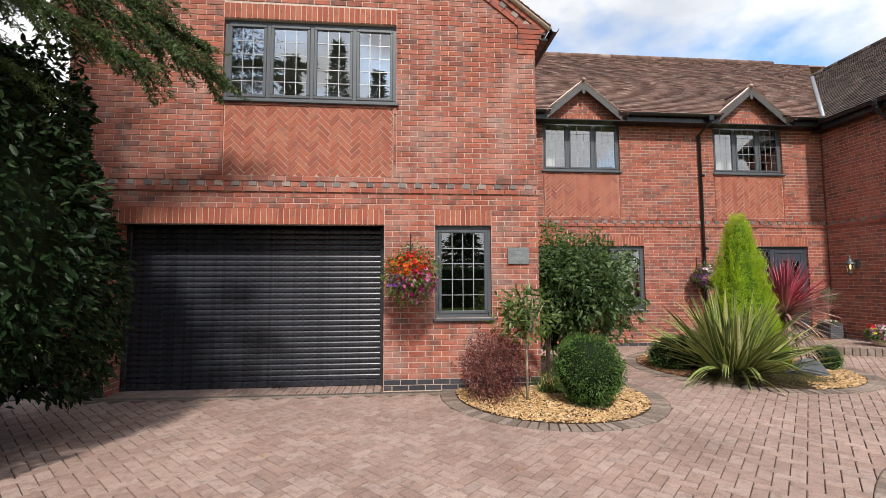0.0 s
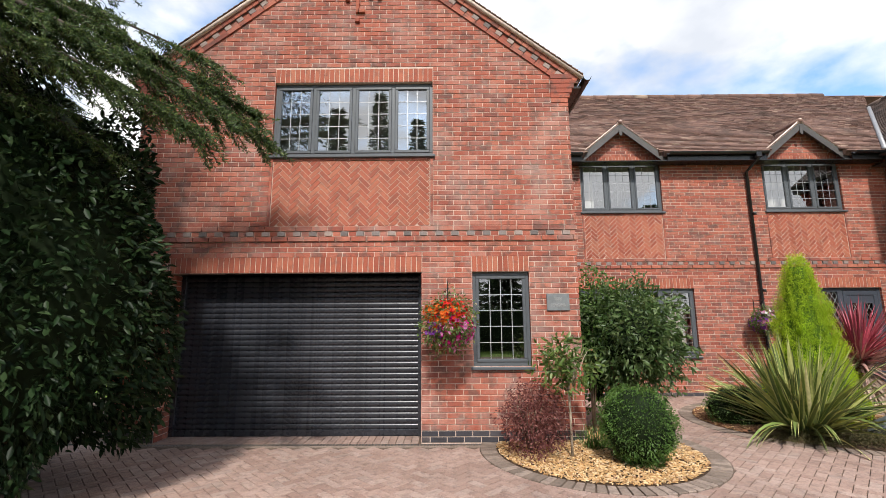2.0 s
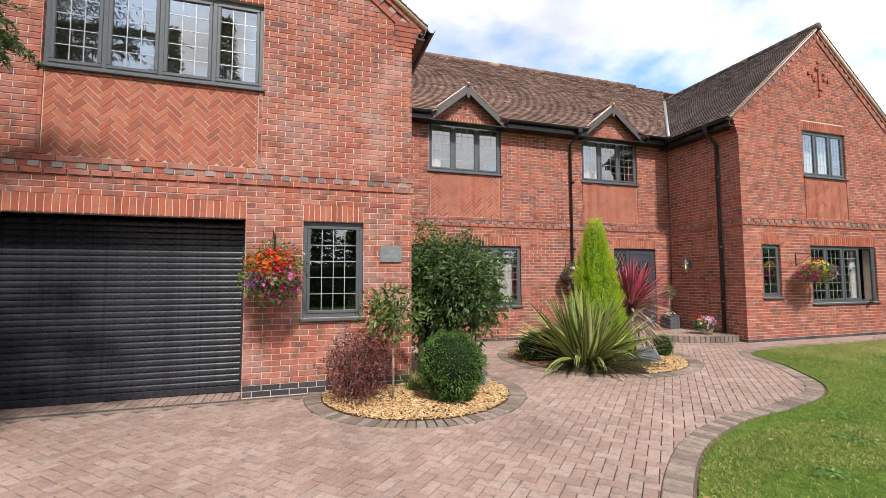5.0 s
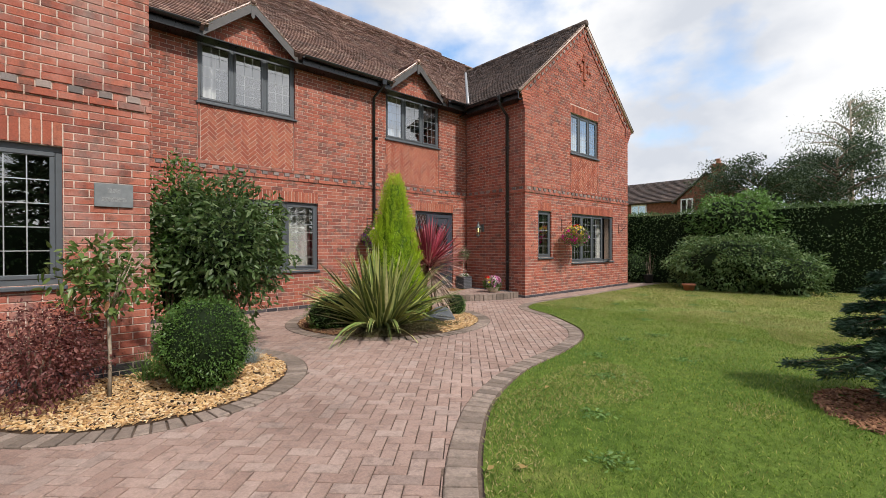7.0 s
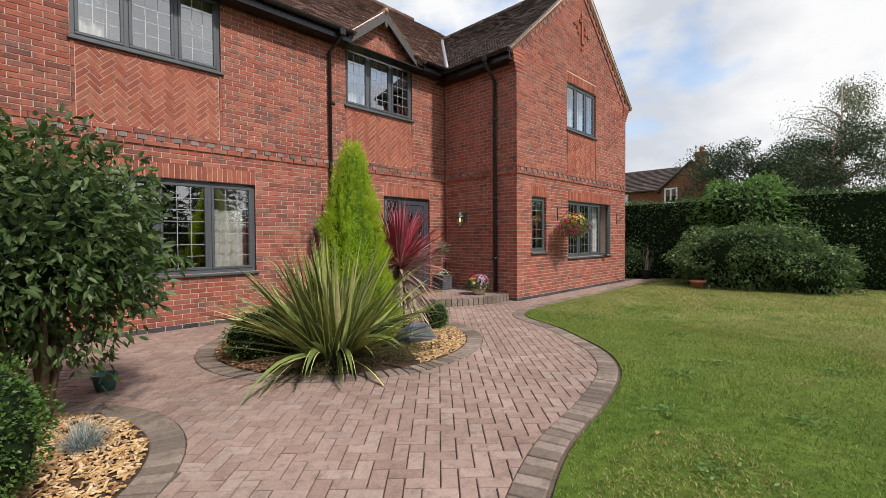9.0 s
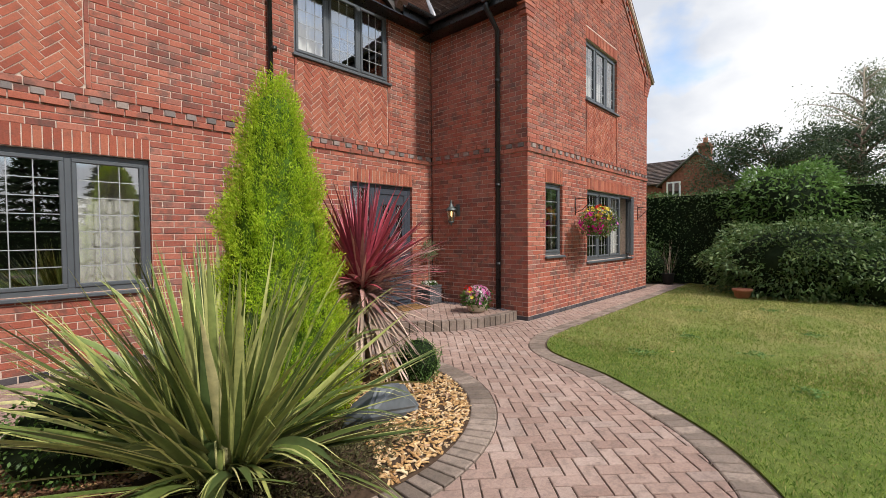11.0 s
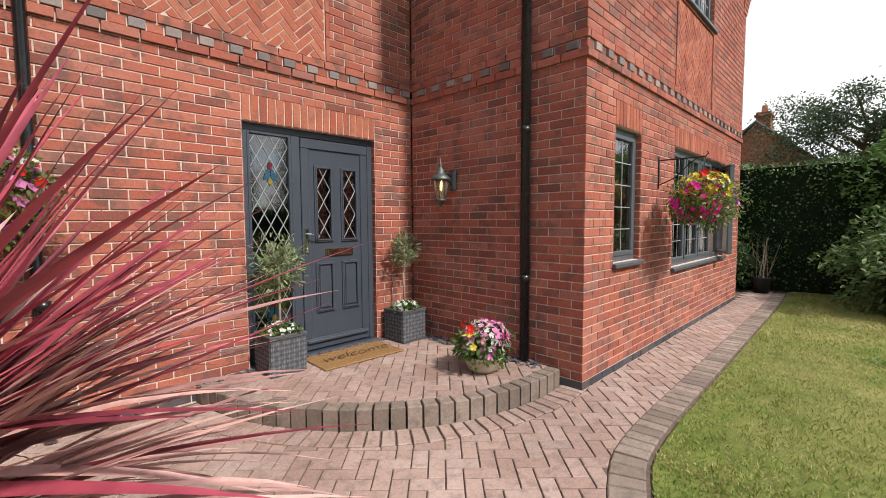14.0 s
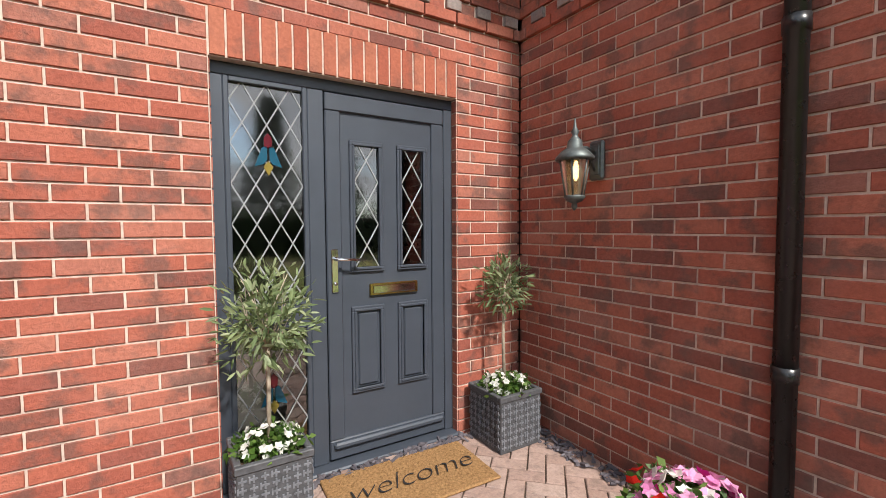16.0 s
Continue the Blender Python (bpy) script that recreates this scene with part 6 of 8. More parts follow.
# phormium
pm = thing("phormium", "large striped green and cream phormium with arching leaves", "plant")
rs = random.Random(71)
green_s, pale_s, edge_s = Shape(), Shape(), Shape()
for k in range(270):
    a = rs.uniform(0, 2 * math.pi)
    lift = 0.34 + 1.14 * rs.random()
    ln = rs.uniform(0.95, 1.45)
    r0 = rs.uniform(0.02, 0.30)
    base = (5.05 + r0 * math.cos(a), 6.44 + r0 * math.sin(a), 0.03)
    heading, width, turn = a + rs.uniform(-0.45, 0.45), rs.uniform(0.05, 0.08), rs.uniform(-0.8, 0.8)
    sag = rs.uniform(0.05, 0.4) if rs.random() < 0.68 else rs.uniform(0.7, 1.7)
    strap(pale_s if k % 4 == 0 else green_s, base, heading, lift, ln, width, sag, rs, 8, turn)
    if k % 4:
        # cream margins just outside the two edges of the blade
        off = Vector((-math.sin(heading), math.cos(heading), turn)).normalized() * width * 0.42
        for sign in (-1, 1):
            strap(edge_s, Vector(base) + off * sign, heading, lift, ln * 0.97, width * 0.19, sag, rs, 8, turn)
part("green_leaves", green_s, PHORM, pm)
part("cream_leaves", pale_s, PHORM_Y, pm)
tagged(part("cream_margin", edge_s, PHORM_Y, pm), kind="stuff")
s = Shape()
for k in range(3):
    s.tube([(5.08 + 0.05 * k, 6.6, 0.05), (5.1 + 0.05 * k, 6.63, 0.75 + 0.05 * k)], [0.012, 0.016], 6)
part("dead_stalk", s, BARK, pm)
gc = thing("ground_cover", "low brown-green creeping ground cover on the island", "ground cover")
part("foliage", crown_mesh("foliage", 75, 9000, (5.2, 6.05, 0.03), (0.95, 0.42, 0.09), 0.03, leaf_material("thyme_leaf", [(0.0, (0.06, 0.06, 0.02)), (0.6, (0.12, 0.11, 0.045)), (1.0, (0.2, 0.16, 0.08))], 0.7), 0.6, 0.2, 3.0, 0.8, -0.2, 0.3, 0.0), BOX_LEAF, gc)



def rock(seed, centre, radii):
    """A boulder with broad broken faces: the hull of a few points, its edges worn off."""
    rs = random.Random(seed)
    bm = bmesh.new()
    for k in range(16):
        v = Vector((rs.gauss(0, 1), rs.gauss(0, 1), rs.gauss(0, 1))).normalized()
        bm.verts.new((centre[0] + v.x * radii[0], centre[1] + v.y * radii[1], centre[2] + v.z * radii[2]))
    hull = bmesh.ops.convex_hull(bm, input=bm.verts[:])
    bmesh.ops.delete(bm, geom=[g for g in hull["geom_interior"] if isinstance(g, bmesh.types.BMVert)], context="VERTS")
    bmesh.ops.bevel(bm, geom=bm.edges[:], offset=0.02, segments=2, affect="EDGES")
    return Shape().take(bm)


bo = rock(5, (6.06, 6.20, 0.08), (0.36, 0.19, 0.22))
bo_ob = tagged(part("boulder", bo, BOULDER), "smooth blue-grey boulder among golden wood chips", "boulder")
bo2 = thing("blue_fescue", "tuft of blue-grey fescue in the gravel bed", "grass")
ts, rs = Shape(), random.Random(16)
for k in range(260):
    strap(ts, (2.76 + rs.uniform(-0.05, 0.05), 5.66 + rs.uniform(-0.06, 0.06), 0.02), rs.uniform(0, 6.3), rs.uniform(0.35, 1.4), rs.uniform(0.13, 0.24), 0.004, rs.uniform(0.2, 1.0), rs, 4)
part("blade_tuft", ts, strap_material("fescue_blue", (0.16, 0.20, 0.20), (0.26, 0.30, 0.30)), bo2)


# ---- hedge and trees ----
def foliage_box(name, seed, n, x0, x1, y0, y1, z1, leaf, mat, bulge=0.12):
    rs = np.random.RandomState(seed)
    areas = np.array([(y1 - y0) * z1, (y1 - y0) * (x1 - x0), (x1 - x0) * z1, (x1 - x0) * z1])
    pick = rs.choice(4, n, p=areas / areas.sum())
    u, v = rs.rand(n), rs.rand(n)
    P = np.zeros((n, 3))
    N = np.zeros((n, 3))
    for k in range(n):
        if pick[k] == 0:
            P[k], N[k] = (x0, y0 + u[k] * (y1 - y0), v[k] * z1), (-1, 0, 0)
        elif pick[k] == 1:
            P[k], N[k] = (x0 + v[k] * (x1 - x0), y0 + u[k] * (y1 - y0), z1), (0, 0, 1)
        elif pick[k] == 2:
            P[k], N[k] = (x0 + u[k] * (x1 - x0), y1, v[k] * z1), (0, 1, 0)
        else:
            P[k], N[k] = (x0 + u[k] * (x1 - x0), y0, v[k] * z1), (0, -1, 0)
        P[k] += N[k] * (bulge * 2 * noise.noise(Vector(P[k] * 0.9)) + bulge * noise.noise(Vector(P[k] * 2.7)) - rs.rand() * 0.12)
    le = leaf * rs.uniform(0.6, 1.3, n)
    return leaf_mesh(name, P, N + sphere_dirs(rs, n) * 0.8, sphere_dirs(rs, n), le, le * 0.5, mat, 0.15)


hg = thing("hedge", "tall dark green clipped hedge along the lawn", "hedge")
# solid dark box that stands for the shade inside the hedge
part("shade_core", Shape().box(17.45, 18.7, -9.0, 9.6, 0.0, 2.42), SHADE_CORE, hg)
part("foliage", foliage_box("foliage", 81, 26000, 17.3, 18.85, -9.0, 9.8, 2.52, 0.075, HEDGE_LEAF), HEDGE_LEAF, hg)


def bush(name, label, seed, centre, radii, n, leaf, mat, wide=0.36, freq=1.6, lump=0.2):
    t = thing(name, label, "shrub")
    part("stem", stems(seed + 1, (centre[0], centre[1], 0.0), (centre[0], centre[1], centre[2]), 8, 0.03, radii[0] * 0.5), BARK, t)
    part("shade_core", blob(centre, tuple(r * 0.78 for r in radii), seed, 0.12), SHADE_CORE, t)
    part("foliage", crown_mesh("foliage", seed, n, centre, radii, leaf, mat, 0.25, lump, freq, 0.8, 0.15, wide), mat, t)
    return t


bush("rhododendron", "broad rounded dark green rhododendron before the hedge", 84, (16.15, 4.45, 0.72), (1.3, 1.55, 1.02), 14000, 0.10, RHODO_LEAF, 0.36, 2.5, 0.27)
bush("rhododendron", "low dark green shrub before the hedge", 86, (15.9, 3.15, 0.45), (0.85, 0.95, 0.72), 6500, 0.09, RHODO_LEAF, 0.36, 2.5, 0.27)
bush("bright_shrub", "bright green laurel rising above the hedge", 88, (17.75, 4.7, 1.95), (1.1, 1.35, 1.15), 5500, 0.13, BRIGHT_LEAF)
bush("dark_shrub", "dark twiggy shrub in the corner behind the wing", 90, (17.2, 7.9, 0.5), (0.5, 0.75, 0.65), 2200, 0.08, HEDGE_LEAF)
s, rs = Shape(), random.Random(93)
for k in range(14):
    strap(s, (16.9 + rs.uniform(-0.1, 0.1), 7.2 + rs.uniform(-0.1, 0.1), 0.25), rs.uniform(0, 6.3), rs.uniform(1.0, 1.5), rs.uniform(0.6, 1.0), 0.012, 0.2, rs, 4)
dry = thing("dry_grass", "pale dry grass stalks in a dark pot", "plant")
part("stalk_tuft", s, CORD_DRY, dry)
part("pot", Shape().lathe([(0.12, 0.0), (0.16, 0.28), (0.17, 0.30), (0.14, 0.30), (0.13, 0.26)], (16.9, 7.2, 0.0), 16), IRON, dry)


def tree(name, label, seed, base, height, crown, n, leaf, mat, bark, weep=0.0, limbs=26, trunk_r=0.16, wide=0.5, start=0.3):
    """A tapered trunk with limbs, and a crown of many clumps round the limb ends."""
    rs = random.Random(seed)
    t = thing(name, label, "tree")
    b = Vector(base)
    part("trunk", Shape().tube([b, b + Vector((rs.uniform(-0.1, 0.1), rs.uniform(-0.1, 0.1), height * 0.5)), b + Vector((0, 0, height * 0.95))], [trunk_r, trunk_r * 0.65, 0.02], 8), bark, t)
    s = Shape()
    ends = []
    for k in range(limbs):
        z = height * (start + (0.95 - start) * k / limbs)
        a = rs.uniform(0, 6.3)
        rel = (z / height - start) / (1 - start)
        reach = crown * (0.45 + 0.75 * math.sin(math.pi * min(max(rel * 0.85 + 0.12, 0), 1))) * rs.uniform(0.6, 1.0)
        rise = reach * rs.uniform(0.2, 0.7)
        p0, p2 = b + Vector((0, 0, z)), b + Vector((reach * math.cos(a), reach * math.sin(a), z + rise))
        p1 = (p0 + p2) / 2 + Vector((0, 0, reach * 0.12))
        s.tube([p0, p1, p2], [trunk_r * 0.35, trunk_r * 0.22, 0.012], 5)
        for f in (0.45, 0.65, 0.85, 1.0):
            ends.append((p0 + (p2 - p0) * f + Vector((rs.uniform(-0.3, 0.3), rs.uniform(-0.3, 0.3), rs.uniform(-0.2, 0.3))), reach * 0.26 + 0.18))
    part("limb_mass", s, bark, t)
    r2 = np.random.RandomState(seed)
    per = n // len(ends)
    P, D = [], []
    for e, r in ends:
        q = sphere_dirs(r2, per) * (r2.rand(per, 1) ** 0.45) * np.array([r * 0.95, r * 0.95, r * (0.75 + weep)])
        if weep:
            q[:, 2] -= weep * r2.rand(per) * r * 2.2
        P.append(np.array(e) + q)
        D.append(q + r2.normal(size=(per, 3)) * 0.3 - np.array([0, 0, weep * 0.8]))
    P, D = np.concatenate(P), np.concatenate(D)
    le = leaf * r2.uniform(0.6, 1.3, len(P))
    part("crown", leaf_mesh("crown", P, D, sphere_dirs(r2, len(P)), le, le * wide, mat, 0.1), mat, t)
    return t


tree("birch_tree", "tall airy birch with weeping twigs behind the hedge", 101, (30.5, 3.1, 0), 9.0, 1.7, 13000, 0.09, BIRCH_LEAF, PALEBARK, 0.55, 30, 0.14, 0.45, 0.3)
tree("birch_tree", "grey-green airy birch behind the hedge", 102, (32.0, 0.2, 0), 8.4, 1.7, 11000, 0.09, BIRCH_LEAF, PALEBARK, 0.5, 26, 0.14, 0.45, 0.3)
tree("garden_tree", "spreading dark green tree behind the hedge", 103, (26.5, 6.0, 0), 5.0, 2.2, 30000, 0.10, FAR_LEAF, BARK, 0.0, 26, 0.16, 0.5, 0.22)
tree("garden_tree", "dark green tree with an uneven crown behind the hedge", 104, (27.0, 3.2, 0), 5.5, 2.2, 28000, 0.10, FAR_LEAF, BARK, 0.0, 24, 0.16, 0.5, 0.22)
tree("garden_tree", "low dark green tree behind the hedge", 105, (24.5, -0.6, 0), 4.0, 2.1, 22000, 0.10, FAR_LEAF, BARK, 0.0, 22, 0.16, 0.5, 0.2)
tree("garden_tree", "dark tree behind the hedge", 106, (25.5, -4.5, 0), 5.0, 2.4, 22000, 0.11, FAR_LEAF, BARK, 0.0, 22, 0.16, 0.5, 0.2)


def conifer(name, label, seed, base, height, radius, n, leaf, mat, lowest=0.08):
    rs = np.random.RandomState(seed)
    t = thing(name, label, "tree")
    part("trunk", Shape().tube([base, (base[0], base[1], base[2] + height)], [0.02 + height * 0.018, 0.01], 8), BARK, t)
    tiers = int(height / (0.16 if height < 3 else 0.42))
    s = Shape()
    P, D = [], []
    arms = 7 if height < 3 else 9
    per = max(4, n // (tiers * arms))
    for k in range(tiers):
        rel = k / tiers
        z = base[2] + height * (lowest + (1 - lowest) * rel)
        R = radius * (1 - rel) ** 0.9 + 0.04
        for j in range(arms):
            a = 2 * math.pi * (j + rs.rand()) / arms
            r = R * rs.uniform(0.7, 1.05)
            o = np.array([math.cos(a), math.sin(a), 0])
            tip = np.array([base[0], base[1], z]) + o * r + np.array([0, 0, -0.12 * r])
            s.tube([(base[0], base[1], z), tuple(np.array([base[0], base[1], z + 0.05 * r]) + o * r * 0.5), tuple(tip)], [0.004 + 0.012 * r, 0.003 + 0.008 * r, 0.003], 5)
            f = rs.rand(per) ** 0.7
            q = np.array([base[0], base[1], z]) + o * r * f[:, None] + np.array([0, 0, 1]) * (-0.12 * r * f[:, None] ** 2)
            across = np.array([-o[1], o[0], 0])
            side = rs.normal(size=(per, 1)) * r * 0.16 * (1.15 - f[:, None])
            P.append(q + across * side + rs.normal(size=(per, 3)) * 0.012 * (1 + height * 0.3))
            D.append(o + across * np.sign(side) * 0.9 + rs.normal(size=(per, 3)) * 0.45)
    tagged(part("branch_tiers", s, BARK, t), kind="stuff")
    P, D = np.concatenate(P), np.concatenate(D)
    le = leaf * rs.uniform(0.7, 1.2, len(P))
    part("needles", leaf_mesh("needles", P, D, sphere_dirs(rs, len(P)), le, le * 0.2, mat, 0.05, 0.05), mat, t)
    return t


conifer("young_spruce", "small dark green spruce on the lawn in a ring of bark", 111, (6.28, 0.62, 0.02), 1.45, 0.80, 60000, 0.055, SPRUCE_NEEDLE, 0.2)
chips("bark_chips", "red-brown bark chips round the young spruce", WOODCHIP, 14, spots_in(7, 2200, (6.02, 0.55), 0.72, z=0.006), 0.045)
# trees that stand behind the walker and show in the windows
for k, (x, y, h) in enumerate(((-12, -20, 14), (-8.5, -20, 18.5), (-5.2, -20.5, 20), (-2.2, -21, 18), (0.8, -14, 6.5), (3.6, -15, 5.5), (6.4, -14.5, 6.5), (9.5, -15, 6), (13.0, -16, 9.5), (16.5, -15, 11), (20.5, -13, 9))):
    conifer("garden_conifer", "tall dark conifer across the front garden", 120 + k, (x, y, 0), h, 2.9, 5200, 0.5, FAR_LEAF, 0.02)
hg2 = thing("hedge", "dark hedge along the far side of the front garden", "hedge")
part("shade_core", Shape().box(-12, 24, -13.2, -12.2, 0.0, 2.1), SHADE_CORE, hg2)
part("foliage", foliage_box("foliage", 82, 9000, -12, 24, -13.4, -12.0, 2.2, 0.16, HEDGE_LEAF), HEDGE_LEAF, hg2)

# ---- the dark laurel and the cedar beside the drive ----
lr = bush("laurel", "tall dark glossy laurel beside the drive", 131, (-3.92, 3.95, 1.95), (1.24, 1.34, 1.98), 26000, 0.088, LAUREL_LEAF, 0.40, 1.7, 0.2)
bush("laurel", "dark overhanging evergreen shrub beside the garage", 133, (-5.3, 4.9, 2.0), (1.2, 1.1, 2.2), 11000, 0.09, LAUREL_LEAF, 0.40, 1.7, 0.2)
CEDAR_BARK = plain_material("dark_cedar_bark", (0.055, 0.042, 0.03), 0.9, 0, 0.35, 22.0, 0.5)
cd = thing("cedar", "old cedar with drooping feathery branches over the drive", "tree")
part("trunk", Shape().tube([(-6.2, 1.2, 0.0), (-6.15, 1.25, 3.5), (-6.2, 1.2, 9.5)], [0.34, 0.27, 0.08], 12), BARK, cd)
P, D, L = [], [], []
r2 = np.random.RandomState(141)
BOUGHS = [((-6.1, 1.3, 4.6), (-3.5, 3.2, 4.5), (-1.5, 3.5, 3.12)), ((-6.1, 1.3, 4.7), (-3.6, 3.3, 4.7), (-1.75, 3.75, 3.5)), ((-6.1, 1.3, 4.5), (-3.7, 3.0, 4.2), (-2.0, 3.3, 3.15)), ((-6.1, 1.3, 5.0), (-4.3, 3.1, 4.8), (-2.2, 3.9, 4.1)), ((-6.1, 1.3, 4.4), (-4.6, 2.7, 4.0), (-2.9, 3.5, 3.1)),
          ((-6.1, 1.3, 5.6), (-4.4, 3.3, 5.6), (-2.3, 4.0, 5.35)), ((-6.1, 1.3, 4.1), (-5.0, 2.6, 3.7), (-3.5, 3.4, 3.3)), ((-6.1, 1.3, 5.2), (-5.0, 3.0, 4.7), (-3.1, 3.6, 4.1)), ((-6.1, 1.3, 6.4), (-4.2, 3.0, 6.3), (-1.9, 3.4, 5.9)),
          ((-6.1, 1.3, 4.8), (-5.2, 3.4, 4.4), (-4.0, 4.4, 3.8)), ((-6.1, 1.3, 3.9), (-5.0, 2.9, 3.9), (-3.3, 3.9, 3.5)), ((-6.1, 1.3, 4.6), (-4.9, 2.9, 4.6), (-3.2, 3.7, 4.5)), ((-6.1, 1.3, 5.4), (-5.0, 2.9, 5.3), (-3.4, 3.8, 5.1)), ((-6.1, 1.3, 4.2), (-5.2, 2.5, 4.2), (-3.6, 3.1, 3.7)), ((-6.1, 1.3, 4.4), (-5.4, 3.6, 4.3), (-4.4, 4.8, 4.2)), ((-6.1, 1.3, 5.0), (-5.4, 2.4, 4.6), (-3.7, 2.8, 4.3))]
for p0, p1, p2 in BOUGHS:
    a, b, c = np.array(p0), np.array(p1), np.array(p2)
    pts = [(1 - t) ** 2 * a + 2 * t * (1 - t) * b + t * t * c for t in np.linspace(0, 1, 9)]
    limb = Shape()
    limb.tube([tuple(p) for p in pts], [0.05, 0.045, 0.04, 0.034, 0.028, 0.022, 0.016, 0.01, 0.005], 6)
    for q in range(240 if c[0] > -2.1 else 130):
        t = r2.uniform(0.22, 1.0)
        o = (1 - t) ** 2 * a + 2 * t * (1 - t) * b + t * t * c
        fw = (c - a) / np.linalg.norm(c - a)
        across = np.array([-fw[1], fw[0], 0]) * r2.choice([-1, 1])
        ln = r2.uniform(0.2, 0.62) * (1.15 - 0.5 * t)
        tw = fw * r2.uniform(0.3, 1.0) + across * r2.uniform(0.1, 0.8) + np.array([0, 0, -r2.uniform(0.15, 0.85)])
        tw /= np.linalg.norm(tw)
        limb.tube([tuple(o), tuple(o + tw * ln)], [0.005, 0.002], 4, cap=False)
        m_ = int(ln * 320)
        P.append(o + tw * ln * r2.rand(m_, 1) + r2.normal(size=(m_, 3)) * 0.006)
        D.append(tw * 0.7 + r2.normal(size=(m_, 3)) * 0.8)
        L.append(r2.uniform(0.026, 0.055, m_))
    part("bough", limb, CEDAR_BARK, cd)
part("needles", leaf_mesh("needles", np.concatenate(P), np.concatenate(D), sphere_dirs(r2, sum(len(q) for q in P)), np.concatenate(L), 0.010, NEEDLE, 0.0, 0.05), NEEDLE, cd)
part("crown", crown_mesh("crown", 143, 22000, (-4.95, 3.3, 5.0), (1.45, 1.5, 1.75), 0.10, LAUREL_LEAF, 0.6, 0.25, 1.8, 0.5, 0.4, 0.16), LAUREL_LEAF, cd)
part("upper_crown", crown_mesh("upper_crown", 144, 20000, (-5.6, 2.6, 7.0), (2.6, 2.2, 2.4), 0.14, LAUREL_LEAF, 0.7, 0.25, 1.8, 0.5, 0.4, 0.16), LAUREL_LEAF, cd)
part("shade_core", blob((-5.3, 3.2, 4.7), (0.95, 1.0, 1.2), 7, 0.12), SHADE_CORE, cd)


# ---- things at the porch ----
WICKER = plain_material("grey_planter", (0.07, 0.07, 0.075), 0.6, 0, 0.3, 30.0, 0.2)
WICKER_PALE = plain_material("grey_planter_relief", (0.155, 0.16, 0.175), 0.6, 0, 0.3, 30.0, 0.2)
COIR = plain_material("coir", (0.27, 0.155, 0.07), 1.0, 0, 0.35, 70.0, 0.8, 0.05)
INK = plain_material("black_print", (0.015, 0.013, 0.012), 0.9, 0, 0.2, 40.0, 0.0)


def petals(name, seed, n, centre, radii, size, colour, parent, shell=0.25, cluster=5, bottom=None):
    """Small open flowers, each of a few petals that face outward."""
    rs = np.random.RandomState(seed)
    d = sphere_dirs(rs, n)
    if bottom is not None:
        d[:, 2] = np.where(d[:, 2] < bottom, -d[:, 2], d[:, 2])
    c = np.array(centre) + d * np.array(radii) * (1 - shell * rs.rand(n))[:, None]
    P, D, S = [], [], []
    for k in range(n):
        nn = Vector(d[k] + rs.normal(size=3) * 0.25).normalized()
        a = nn.orthogonal().normalized()
        b = nn.cross(a)
        for j in range(cluster):
            t = 2 * math.pi * j / cluster
            q = a * math.cos(t) + b * math.sin(t)
            P.append(c[k])
            D.append(tuple(q * 0.9 + nn * 0.35))
            S.append(tuple(-a * math.sin(t) + b * math.cos(t)))
    le = np.repeat(size * rs.uniform(0.75, 1.2, n), cluster)
    return tagged(part(name, leaf_mesh(name, np.array(P), np.array(D), np.array(S), le, le * 0.95, FLOWER[colour], 0.0, 0.05), FLOWER[colour], parent), kind="stuff")


